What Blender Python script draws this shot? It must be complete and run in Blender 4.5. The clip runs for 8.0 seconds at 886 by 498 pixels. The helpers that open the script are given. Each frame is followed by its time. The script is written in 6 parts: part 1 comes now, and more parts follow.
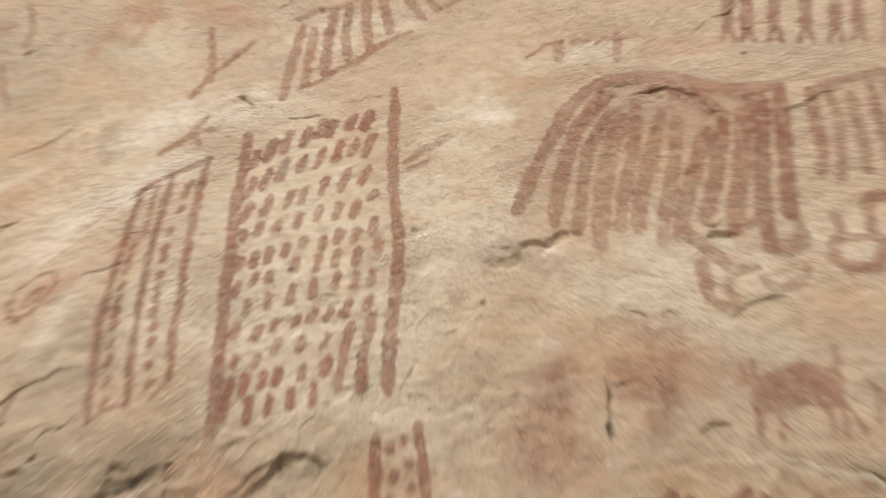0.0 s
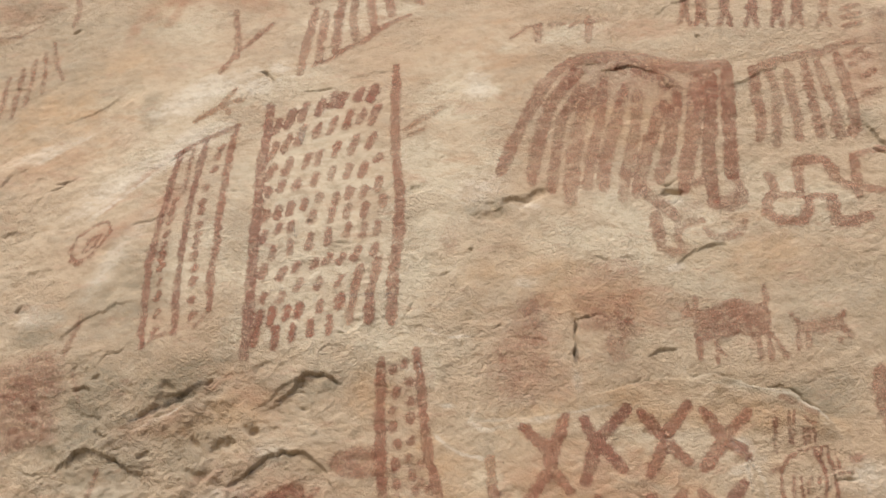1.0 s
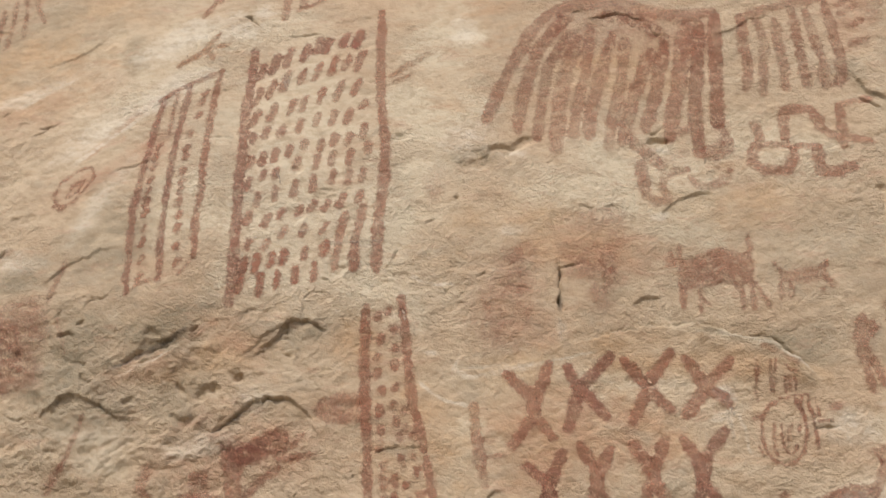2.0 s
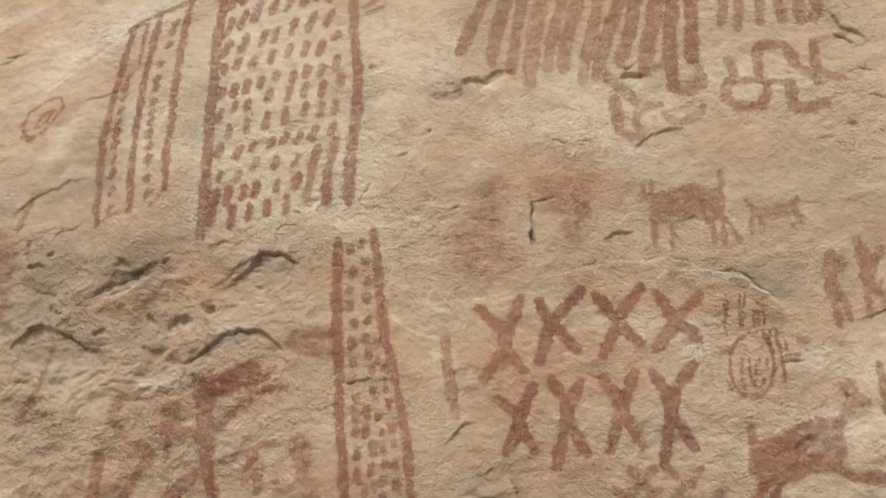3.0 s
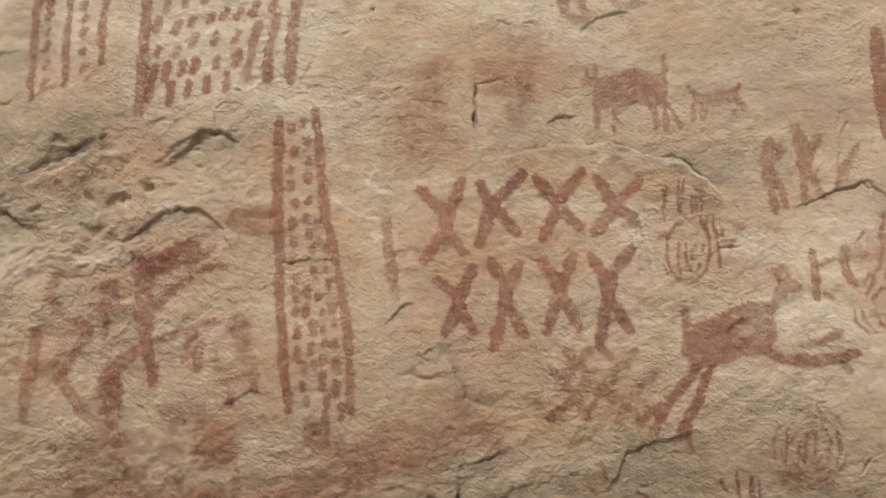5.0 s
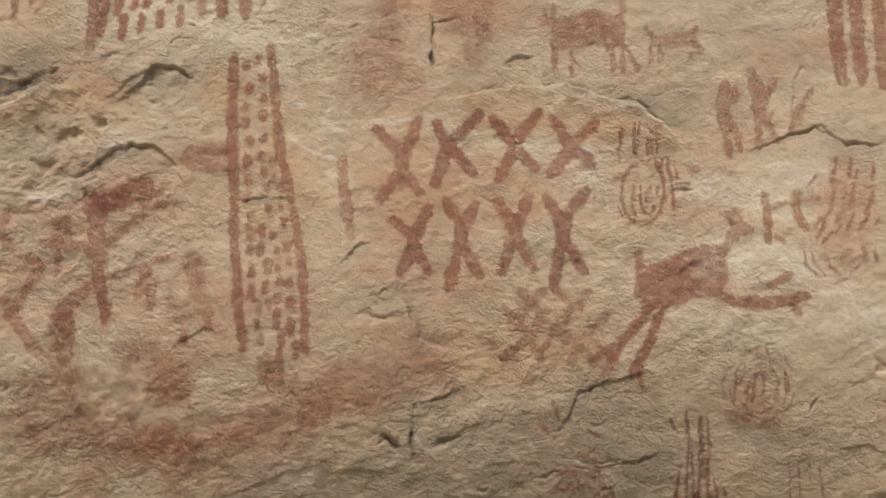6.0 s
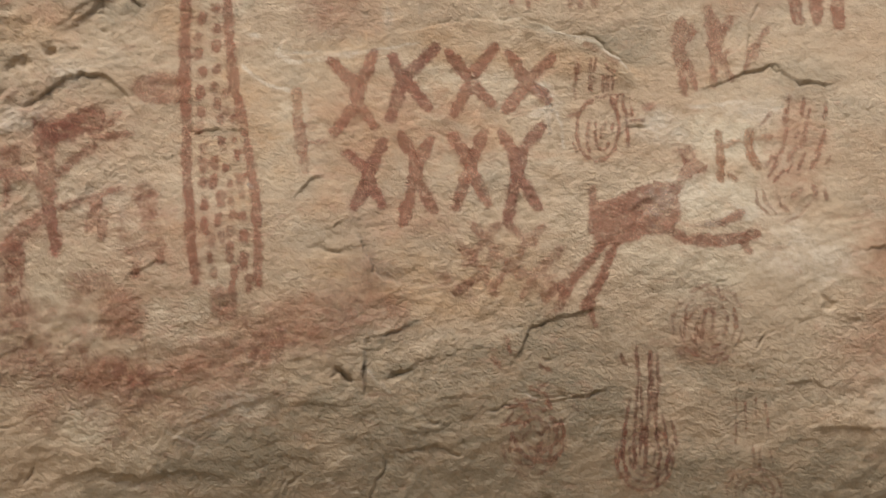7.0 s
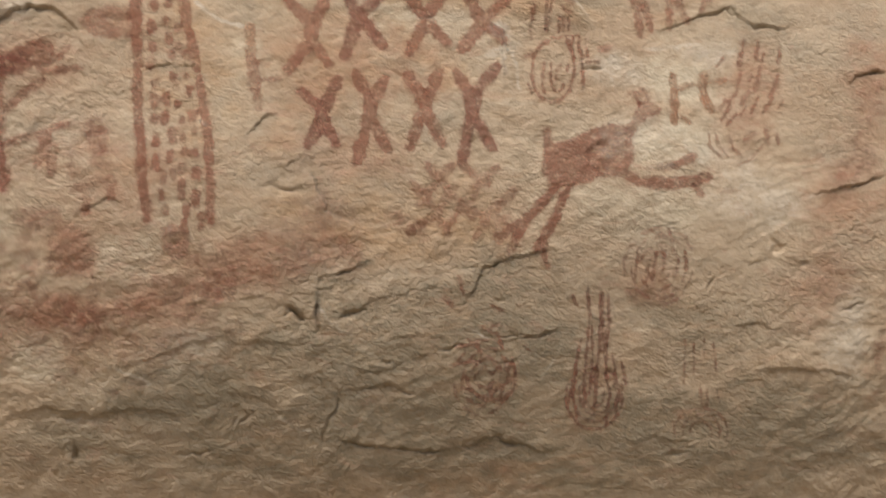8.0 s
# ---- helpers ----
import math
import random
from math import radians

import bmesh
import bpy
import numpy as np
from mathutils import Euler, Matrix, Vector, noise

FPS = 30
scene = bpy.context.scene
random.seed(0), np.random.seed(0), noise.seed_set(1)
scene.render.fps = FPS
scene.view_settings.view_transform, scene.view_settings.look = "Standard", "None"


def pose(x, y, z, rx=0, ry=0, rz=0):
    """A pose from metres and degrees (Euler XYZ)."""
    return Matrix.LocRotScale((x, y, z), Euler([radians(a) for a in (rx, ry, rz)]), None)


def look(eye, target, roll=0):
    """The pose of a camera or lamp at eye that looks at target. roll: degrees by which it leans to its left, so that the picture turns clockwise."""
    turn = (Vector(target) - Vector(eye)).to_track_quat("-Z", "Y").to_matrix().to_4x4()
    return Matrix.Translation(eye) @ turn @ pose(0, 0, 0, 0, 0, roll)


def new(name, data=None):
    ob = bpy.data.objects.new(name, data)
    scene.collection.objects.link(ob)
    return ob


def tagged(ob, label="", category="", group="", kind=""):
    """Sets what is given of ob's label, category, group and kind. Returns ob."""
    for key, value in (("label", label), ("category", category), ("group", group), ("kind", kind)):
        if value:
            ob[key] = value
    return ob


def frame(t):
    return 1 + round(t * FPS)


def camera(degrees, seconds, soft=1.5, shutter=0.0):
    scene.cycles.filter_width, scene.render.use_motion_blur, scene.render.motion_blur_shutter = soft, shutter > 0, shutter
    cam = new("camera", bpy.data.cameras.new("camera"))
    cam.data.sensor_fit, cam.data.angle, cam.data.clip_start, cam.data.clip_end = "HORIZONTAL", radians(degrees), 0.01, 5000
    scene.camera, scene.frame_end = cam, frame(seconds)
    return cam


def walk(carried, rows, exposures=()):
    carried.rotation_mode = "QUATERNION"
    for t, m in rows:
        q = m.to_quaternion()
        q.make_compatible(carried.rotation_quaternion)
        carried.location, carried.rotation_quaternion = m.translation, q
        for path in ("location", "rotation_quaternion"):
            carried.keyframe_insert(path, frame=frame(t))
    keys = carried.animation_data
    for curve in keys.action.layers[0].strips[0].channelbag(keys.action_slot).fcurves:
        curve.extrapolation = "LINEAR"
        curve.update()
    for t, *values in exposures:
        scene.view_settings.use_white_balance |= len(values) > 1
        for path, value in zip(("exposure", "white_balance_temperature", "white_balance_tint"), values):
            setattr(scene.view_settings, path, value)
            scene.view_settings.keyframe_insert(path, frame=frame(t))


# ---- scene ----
# ---- camera ----
EYE, WALL = Vector((0.0, 0.0, 1.5)), 2.30
cam = camera(39.72, 8.0, soft=1.0, shutter=0.6)
# seconds, yaw, pitch, roll, metres ahead of the stand
TURNS = [
    (0.0, 3.02, 29.80, 0.15, 0.415),
    (0.0333, 3.01, 29.64, 0.15, 0.345),
    (0.0667, 3.005, 29.50, 0.15, 0.308),
    (0.1, 3.00, 29.40, 0.15, 0.285),
    (0.2, 2.98, 29.17, 0.15, 0.130),
    (0.3, 2.97, 29.06, 0.15, 0.060),
    (0.4, 2.95, 28.96, 0.15, 0.020),
    (0.5, 2.94, 28.85, 0.15, 0.000),
    (1.0, 2.72, 27.69, 0.17, 0.0),
    (2.5, 1.29, 23.83, 0.05, 0.0),
    (3.0, 0.53, 22.15, -0.07, 0.0),
    (3.5, 0.00, 20.69, -0.11, 0.0),
    (4.0, -0.68, 19.22, -0.09, 0.0),
    (4.5, -1.40, 17.98, -0.12, 0.0),
    (6.0, -4.50, 13.81, -0.14, 0.0),
    (6.5, -5.48, 12.47, -0.10, 0.0),
    (7.0, -6.68, 10.76, -0.03, 0.0),
    (7.5, -7.55, 9.55, 0.12, 0.0),
    (8.0, -8.88, 7.96, 0.18, 0.0),
]


def stand(yaw, pitch, roll, ahead):
    turn = pose(0, 0, 0, 90 + pitch, 0, yaw) @ pose(0, 0, 0, 0, 0, roll)
    return Matrix.Translation(EYE) @ turn @ pose(0, 0, -ahead)


walk(cam, [(t, stand(*row)) for t, *row in TURNS], ((0, 0.02), (1, -0.03), (8, -0.14)))

# ---- world, sun ----
world = bpy.data.worlds.new("sky")
scene.world = world
world.use_nodes = True
wn = world.node_tree
sky = wn.nodes.new("ShaderNodeTexSky")
sky.sky_type, sky.sun_disc, sky.sun_elevation, sky.sun_rotation = "NISHITA", False, radians(48), radians(200)
sky.air_density, sky.dust_density = 1.0, 4.0
wn.links.new(sky.outputs[0], wn.nodes["Background"].inputs[0])
wn.nodes["Background"].inputs[1].default_value = 0.13
sun = new("sun", bpy.data.lights.new("sun", "SUN"))
sun.data.energy, sun.data.angle, sun.data.color = 2.1, radians(15), (1.0, 0.94, 0.85)
sun.matrix_world = look((-1.5, -1.7, 6.8), (0, 2.3, 2.0))


# ---- materials ----
def nodes_of(name):
    m = bpy.data.materials.new(name)
    m.use_nodes = True
    nt = m.node_tree
    bsdf = nt.nodes["Principled BSDF"]
    bsdf.inputs["Specular IOR Level"].default_value = 0.25
    bsdf.inputs["Roughness"].default_value = 0.9
    return m, nt, bsdf


def math_node(nt, op, a, b=0.0, clamp=False):
    n = nt.nodes.new("ShaderNodeMath")
    n.operation, n.use_clamp = op, clamp
    for k, v in enumerate((a, b)):
        if isinstance(v, (int, float)):
            n.inputs[k].default_value = v
        else:
            nt.links.new(v, n.inputs[k])
    return n.outputs[0]


def tex_noise(nt, vec, scale, detail=5.0, rough=0.6, dist=0.0):
    n = nt.nodes.new("ShaderNodeTexNoise")
    n.inputs["Scale"].default_value, n.inputs["Detail"].default_value = scale, detail
    n.inputs["Roughness"].default_value, n.inputs["Distortion"].default_value = rough, dist
    nt.links.new(vec, n.inputs["Vector"])
    return n.outputs["Fac"]


def tex_cells(nt, vec, scale):
    """Angular chips, each at a height of its own, with crooked edges."""
    bend = nt.nodes.new("ShaderNodeTexNoise")
    bend.inputs["Scale"].default_value, bend.inputs["Detail"].default_value = scale * 0.9, 3.0
    nt.links.new(vec, bend.inputs["Vector"])
    m = nt.nodes.new("ShaderNodeVectorMath")
    m.operation = "MULTIPLY_ADD"
    nt.links.new(bend.outputs["Color"], m.inputs[0])
    m.inputs[1].default_value = (1.1 / scale, 1.1 / scale, 1.1 / scale)
    nt.links.new(vec, m.inputs[2])
    cells = nt.nodes.new("ShaderNodeTexVoronoi")
    cells.inputs["Scale"].default_value = scale
    nt.links.new(m.outputs["Vector"], cells.inputs["Vector"])
    pick = nt.nodes.new("ShaderNodeSeparateColor")
    nt.links.new(cells.outputs["Color"], pick.inputs["Color"])
    return pick.outputs[0]


def ramp(nt, fac, lo, hi):
    n = nt.nodes.new("ShaderNodeMapRange")
    n.interpolation_type = "SMOOTHSTEP"
    n.inputs["From Min"].default_value, n.inputs["From Max"].default_value = lo, hi
    nt.links.new(fac, n.inputs["Value"])
    return n.outputs["Result"]


def mix(nt, fac, a, b, mode="MIX"):
    n = nt.nodes.new("ShaderNodeMix")
    n.data_type, n.blend_type = "RGBA", mode
    if isinstance(fac, (int, float)):
        n.inputs[0].default_value = fac
    else:
        nt.links.new(fac, n.inputs[0])
    for k, v in ((6, a), (7, b)):
        if isinstance(v, tuple):
            n.inputs[k].default_value = (*v, 1.0)
        else:
            nt.links.new(v, n.inputs[k])
    return n.outputs[2]


def attr(nt, name):
    n = nt.nodes.new("ShaderNodeAttribute")
    n.attribute_name = name
    return n.outputs["Fac"]


def stained_shaded(nt, name, size=13.0):
    """One colour mask of stains and painted shade, broken into blotches along the bedding."""
    blotch = ramp(nt, tex_noise(nt, place(nt, 16, (1.0, 1.0, 1.7)), size, 8, 0.68, 0.4), 0.40, 0.60)
    return math_node(nt, "MULTIPLY", attr(nt, name), math_node(nt, "ADD", math_node(nt, "MULTIPLY", blotch, 0.80), 0.58), clamp=True)


def place(nt, tilt=0.0, stretch=(1, 1, 1)):
    """World position in metres, turned along the bedding and stretched."""
    g = nt.nodes.new("ShaderNodeNewGeometry")
    m = nt.nodes.new("ShaderNodeMapping")
    m.inputs["Rotation"].default_value, m.inputs["Scale"].default_value = (0, radians(tilt), 0), stretch
    nt.links.new(g.outputs["Position"], m.inputs["Vector"])
    return m.outputs["Vector"]


def terraces(nt, fac, count):
    """Turns a smooth field into flat plates with sharp broken edges."""
    many = math_node(nt, "MULTIPLY", fac, count)
    level = math_node(nt, "FLOOR", many)
    edge = ramp(nt, math_node(nt, "FRACT", many), 0.72, 1.0)
    return math_node(nt, "DIVIDE", math_node(nt, "ADD", level, edge), count)


def grain_bump(nt, bsdf, strength=1.0):
    """Fine sandstone relief: broken flakes along the bedding, crumbs, grains and pits."""
    flat = place(nt, 14, (1.0, 1.0, 1.35))
    free = place(nt)
    flakes = tex_noise(nt, place(nt, 14, (1.0, 1.0, 1.25)), 50, 3, 0.55)
    grains = tex_noise(nt, free, 210, 3, 0.7)
    pebbles = tex_noise(nt, place(nt, 10, (1.0, 1.0, 1.2)), 115, 2, 0.5)
    pits = ramp(nt, tex_noise(nt, free, 60, 3, 0.55), 0.28, 0.40)
    plates = terraces(nt, tex_noise(nt, flat, 8, 7, 0.66, 0.5), 5.0)
    scales = terraces(nt, tex_noise(nt, place(nt, 20, (1.0, 1.0, 1.5)), 30, 5, 0.64, 0.4), 3.0)
    crumbs = terraces(nt, tex_noise(nt, place(nt, 8, (1.0, 1.0, 1.3)), 70, 3, 0.6), 2.0)
    chips = tex_cells(nt, place(nt, 17, (1.0, 1.0, 1.8)), 42)
    patchy = ramp(nt, tex_noise(nt, place(nt, 14, (1.0, 1.0, 1.6)), 6.0, 4, 0.6), 0.36, 0.62)
    h = math_node(nt, "ADD", math_node(nt, "MULTIPLY", flakes, 0.0058), math_node(nt, "MULTIPLY", pebbles, 0.0062))
    h = math_node(nt, "ADD", h, math_node(nt, "MULTIPLY", plates, 0.0045))
    h = math_node(nt, "ADD", h, math_node(nt, "MULTIPLY", math_node(nt, "MULTIPLY", scales, patchy), 0.0055))
    h = math_node(nt, "ADD", h, math_node(nt, "MULTIPLY", crumbs, 0.0034))
    h = math_node(nt, "ADD", h, math_node(nt, "MULTIPLY", math_node(nt, "MULTIPLY", chips, patchy), 0.0036))
    h = math_node(nt, "ADD", h, math_node(nt, "MULTIPLY", grains, 0.0060))
    h = math_node(nt, "ADD", h, math_node(nt, "MULTIPLY", pits, 0.0016))
    # short hairline splits along the bedding
    split = math_node(nt, "ABSOLUTE", math_node(nt, "SUBTRACT", tex_noise(nt, place(nt, 18, (1.0, 1.0, 2.2)), 11, 4, 0.55, 0.15), 0.5))
    broken = ramp(nt, tex_noise(nt, place(nt, 5), 26, 3, 0.6), 0.50, 0.60)
    h = math_node(nt, "SUBTRACT", h, math_node(nt, "MULTIPLY", math_node(nt, "MULTIPLY", ramp(nt, split, 0.016, 0.0), broken), 0.0032))
    b = nt.nodes.new("ShaderNodeBump")
    b.inputs["Distance"].default_value = 1.0
    worn = ramp(nt, tex_noise(nt, place(nt, 14, (1.0, 1.0, 1.6)), 3.2, 4, 0.6), 0.34, 0.66)
    nt.links.new(math_node(nt, "MULTIPLY", math_node(nt, "SUBTRACT", math_node(nt, "ADD", math_node(nt, "MULTIPLY", worn, 0.55), 0.45), math_node(nt, "MULTIPLY", attr(nt, "sleek"), 0.80), clamp=True), strength), b.inputs["Strength"])
    nt.links.new(h, b.inputs["Height"])
    nt.links.new(b.outputs["Normal"], bsdf.inputs["Normal"])
    return flakes, grains, pits


def sandstone():
    m, nt, bsdf = nodes_of("sandstone")
    flakes, grains, pits = grain_bump(nt, bsdf, 0.68)
    flat, free = place(nt, 16, (1.0, 1.0, 2.4)), place(nt)
    broad, middle = tex_noise(nt, flat, 1.7, 6, 0.6, 0.8), tex_noise(nt, flat, 7, 7, 0.65, 0.5)
    col = mix(nt, ramp(nt, broad, 0.36, 0.64), (0.50, 0.40, 0.288), (0.465, 0.35, 0.242))
    col = mix(nt, math_node(nt, "MULTIPLY", ramp(nt, middle, 0.42, 0.72), 0.55), col, (0.54, 0.455, 0.34))
    col = mix(nt, math_node(nt, "MULTIPLY", stained_shaded(nt, "pale", 11), 0.95), col, (0.59, 0.515, 0.39))
    col = mix(nt, math_node(nt, "MULTIPLY", stained_shaded(nt, "ochre", 9), 0.7), col, (0.48, 0.315, 0.18))
    col = mix(nt, math_node(nt, "MULTIPLY", stained_shaded(nt, "pink", 15), 0.75), col, (0.40, 0.225, 0.145))
    col = mix(nt, math_node(nt, "MULTIPLY", stained_shaded(nt, "grey", 12), 0.85), col, (0.265, 0.225, 0.16))
    col = mix(nt, math_node(nt, "MULTIPLY", stained_shaded(nt, "white", 19), 0.85), col, (0.66, 0.60, 0.50))
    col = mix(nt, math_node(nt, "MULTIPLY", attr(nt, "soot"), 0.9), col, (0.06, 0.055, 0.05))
    # rusty bloom along the flakes, dark lichen specks, pale grains
    rust = ramp(nt, tex_noise(nt, flat, 3.3, 7, 0.68, 0.7), 0.54, 0.70)
    col = mix(nt, math_node(nt, "MULTIPLY", rust, 0.42), col, (0.45, 0.27, 0.155))
    ash = ramp(nt, tex_noise(nt, place(nt, 24, (1.0, 1.0, 1.7)), 4.6, 7, 0.7, 0.6), 0.50, 0.66)
    col = mix(nt, math_node(nt, "MULTIPLY", ash, 0.30), col, (0.31, 0.275, 0.215))
    blush = ramp(nt, tex_noise(nt, flat, 11, 6, 0.7, 0.4), 0.55, 0.70)
    col = mix(nt, math_node(nt, "MULTIPLY", blush, 0.42), col, (0.44, 0.27, 0.19))
    mottle = tex_noise(nt, place(nt, 14, (1.0, 1.0, 1.5)), 28, 5, 0.65)
    col = mix(nt, math_node(nt, "MULTIPLY", ramp(nt, mottle, 0.50, 0.68), 0.38), col, (0.36, 0.275, 0.185))
    col = mix(nt, math_node(nt, "MULTIPLY", ramp(nt, mottle, 0.47, 0.30), 0.30), col, (0.56, 0.44, 0.30))
    col = mix(nt, math_node(nt, "MULTIPLY", ramp(nt, flakes, 0.50, 0.36), 0.22), col, (0.30, 0.215, 0.135))
    specks = ramp(nt, tex_noise(nt, free, 70, 3, 0.6), 0.70, 0.78)
    col = mix(nt, math_node(nt, "MULTIPLY", specks, 0.6), col, (0.16, 0.125, 0.09))
    col = mix(nt, math_node(nt, "MULTIPLY", ramp(nt, grains, 0.58, 0.75), 0.30), col, (0.62, 0.52, 0.38))
    nt.links.new(col, bsdf.inputs["Base Color"])
    return m


def ochre_paint(name, dark, light, body=0.80):
    """Worn ochre rubbed on the rock: ragged rim, rubbed-off grains, thin and thick patches."""
    m, nt, bsdf = nodes_of(name)
    flakes, grains, pits = grain_bump(nt, bsdf, 0.54)
    free = place(nt)
    soft = tex_noise(nt, free, 55, 4, 0.6)
    fine = tex_noise(nt, free, 210, 3, 0.75)
    blot = tex_noise(nt, free, 14, 4, 0.55)
    rim = math_node(nt, "ADD", attr(nt, "edge"), math_node(nt, "MULTIPLY", math_node(nt, "SUBTRACT", soft, 0.5), 2.6))
    rim = math_node(nt, "ADD", rim, math_node(nt, "MULTIPLY", math_node(nt, "SUBTRACT", fine, 0.5), 4.6))
    rim = math_node(nt, "ADD", rim, math_node(nt, "MULTIPLY", math_node(nt, "SUBTRACT", flakes, 0.5), 2.0))
    cover = ramp(nt, rim, 0.75, -1.15)
    worn = math_node(nt, "ADD", math_node(nt, "MULTIPLY", fine, 0.5), math_node(nt, "MULTIPLY", flakes, 0.5))
    fade = attr(nt, "fade")
    wear = nt.nodes.new("ShaderNodeMapRange")
    wear.interpolation_type = "SMOOTHSTEP"
    nt.links.new(worn, wear.inputs["Value"])
    nt.links.new(math_node(nt, "ADD", math_node(nt, "MULTIPLY", fade, 0.12), 0.27), wear.inputs["From Min"])
    nt.links.new(math_node(nt, "ADD", math_node(nt, "MULTIPLY", fade, 0.12), 0.50), wear.inputs["From Max"])
    thick = math_node(nt, "ADD", math_node(nt, "MULTIPLY", blot, 0.9), 0.48, clamp=True)
    alpha = math_node(nt, "MULTIPLY", math_node(nt, "MULTIPLY", cover, wear.outputs["Result"]), thick)
    alpha = math_node(nt, "MULTIPLY", alpha, math_node(nt, "SUBTRACT", body, math_node(nt, "MULTIPLY", fade, 0.46)))
    info = nt.nodes.new("ShaderNodeObjectInfo")
    tone = math_node(nt, "ADD", math_node(nt, "MULTIPLY", info.outputs["Random"], 0.35), math_node(nt, "MULTIPLY", soft, 0.65))
    nt.links.new(mix(nt, ramp(nt, tone, 0.25, 0.80), dark, light), bsdf.inputs["Base Color"])
    nt.links.new(alpha, bsdf.inputs["Alpha"])
    return m


def soil():
    m, nt, bsdf = nodes_of("sandy_soil")
    free = place(nt)
    col = mix(nt, tex_noise(nt, free, 2.0, 6), (0.20, 0.15, 0.09), (0.33, 0.26, 0.17))
    col = mix(nt, ramp(nt, tex_noise(nt, free, 35, 4), 0.5, 0.7), col, (0.12, 0.10, 0.06))
    nt.links.new(col, bsdf.inputs["Base Color"])
    return m


ROCK = sandstone()
PAINT = {
    "red": ochre_paint("red_ochre_paint", (0.30, 0.110, 0.070), (0.40, 0.180, 0.120), 0.74),
    "dark": ochre_paint("dark_ochre_paint", (0.25, 0.090, 0.063), (0.34, 0.140, 0.098), 0.76),
    "chalk": ochre_paint("pale_mineral_crust", (0.52, 0.45, 0.36), (0.64, 0.57, 0.47), 0.80),
    "orange": ochre_paint("orange_ochre_paint", (0.36, 0.165, 0.09), (0.44, 0.24, 0.145), 0.80),
}


# ---- relief of the rock ----
def lattice(ix, iz, seed):
    h = (ix.astype(np.int64) * 374761393 + iz.astype(np.int64) * 668265263 + seed * 974634777) & 0xFFFFFFFF
    h = ((h ^ (h >> 13)) * 1274126177) & 0xFFFFFFFF
    return (h ^ (h >> 16)) & 0xFFFFFFFF


def perlin(x, z, seed=0):
    """Gradient noise, about -1 to 1."""
    ix, iz = np.floor(x), np.floor(z)
    fx, fz = x - ix, z - iz
    out = []
    for dx, dz in ((0, 0), (1, 0), (0, 1), (1, 1)):
        a = lattice(ix + dx, iz + dz, seed) * (2 * np.pi / 4294967296.0)
        out.append(np.cos(a) * (fx - dx) + np.sin(a) * (fz - dz))
    u, v = fx**3 * (fx * (fx * 6 - 15) + 10), fz**3 * (fz * (fz * 6 - 15) + 10)
    lo, hi = out[0] + u * (out[1] - out[0]), out[2] + u * (out[3] - out[2])
    return (lo + v * (hi - lo)) * 1.5


def fbm(x, z, octaves, seed=0, gain=0.5):
    total, amp = 0.0, 1.0
    for k in range(octaves):
        total = total + amp * perlin(x * 2.03**k + 17.3 * k, z * 2.03**k - 9.1 * k, seed + k)
        amp *= gain
    return total


def smooth(a, lo, hi):
    t = np.clip((a - lo) / (hi - lo), 0, 1)
    return t * t * (3 - 2 * t)


def relief(x, z):
    """How far the rock stands out, in metres: a bulging face, swells, bedding that rises to one side, broken grainy flakes."""
    zc = np.clip(z, 0.4, 4.6) - 2.45
    bulge = -0.105 * zc * zc - 0.34 * np.clip(2.0 - np.clip(z, 0.8, 2.0), 0, 1.2) ** 2
    c, s = np.cos(0.24), np.sin(0.24)
    u, v = x * c + z * s, -x * s + z * c
    swell = 0.030 * perlin(x * 0.9 + 3.1, z * 0.9 + 1.7, 11) + 0.012 * perlin(x * 2.3, z * 2.6, 12)
    wu, wv = u + 0.03 * perlin(u * 6, v * 6, 21), v + 0.022 * perlin(u * 7, v * 7, 22)
    bed = fbm(wu * 2.6, wv * 5.0, 3, 31)
    steps = bed * 2.6
    steps = np.floor(steps) + smooth(steps - np.floor(steps), 0.55, 0.85)
    low = 1 - smooth(z + 0.10 * perlin(x * 2, z * 2, 42), 1.55, 1.95)
    side = (1 - smooth(x, -0.6, -0.1)) * smooth(z, 1.9, 2.05) * (1 - smooth(z, 2.35, 2.5))
    rough = 0.30 + 0.35 * smooth(perlin(x * 1.3 + 8.2, z * 1.3 - 2.5, 41), -0.5, 0.55) + 0.15 * low + 0.45 * side
    chips = fbm(wu * 17, wv * 21, 4, 51, 0.58)
    chip2 = chips * 1.9
    chip2 = np.floor(chip2) + smooth(chip2 - np.floor(chip2), 0.62, 0.86)
    blocks = np.abs(perlin(wu * 8, wv * 11, 55)) + 0.5 * np.abs(perlin(wu * 19, wv * 24, 56))
    return bulge + swell + 0.0010 * steps + rough * (0.0019 * chip2 + 0.0012 * chips + 0.0022 * blocks)


# ---- the rock face ----
FINE = 0.003
LEFT, RIGHT, LOW, TOP = -1.56, 1.64, 1.14, 3.86


def spaced(lo, hi, far_lo, far_hi):
    core = np.arange(lo, hi + FINE / 2, FINE)
    below, above, step, a, b = [], [], FINE, core[0], core[-1]
    while a > far_lo or b < far_hi:
        step = min(step * 1.22, 0.6)
        a, b = a - step, b + step
        if a > far_lo - step:
            below.append(a)
        if b < far_hi + step:
            above.append(b)
    return np.r_[below[::-1], core, above]


XS, ZS = spaced(LEFT, RIGHT, -16, 16), spaced(LOW, TOP, -0.5, 9.0)
GX, GZ = np.meshgrid(XS, ZS)
OUT = relief(GX, GZ)
STAINS_SHADES = {k: np.zeros_like(OUT) for k in ("pale", "ochre", "pink", "grey", "white", "soot", "sleek")}


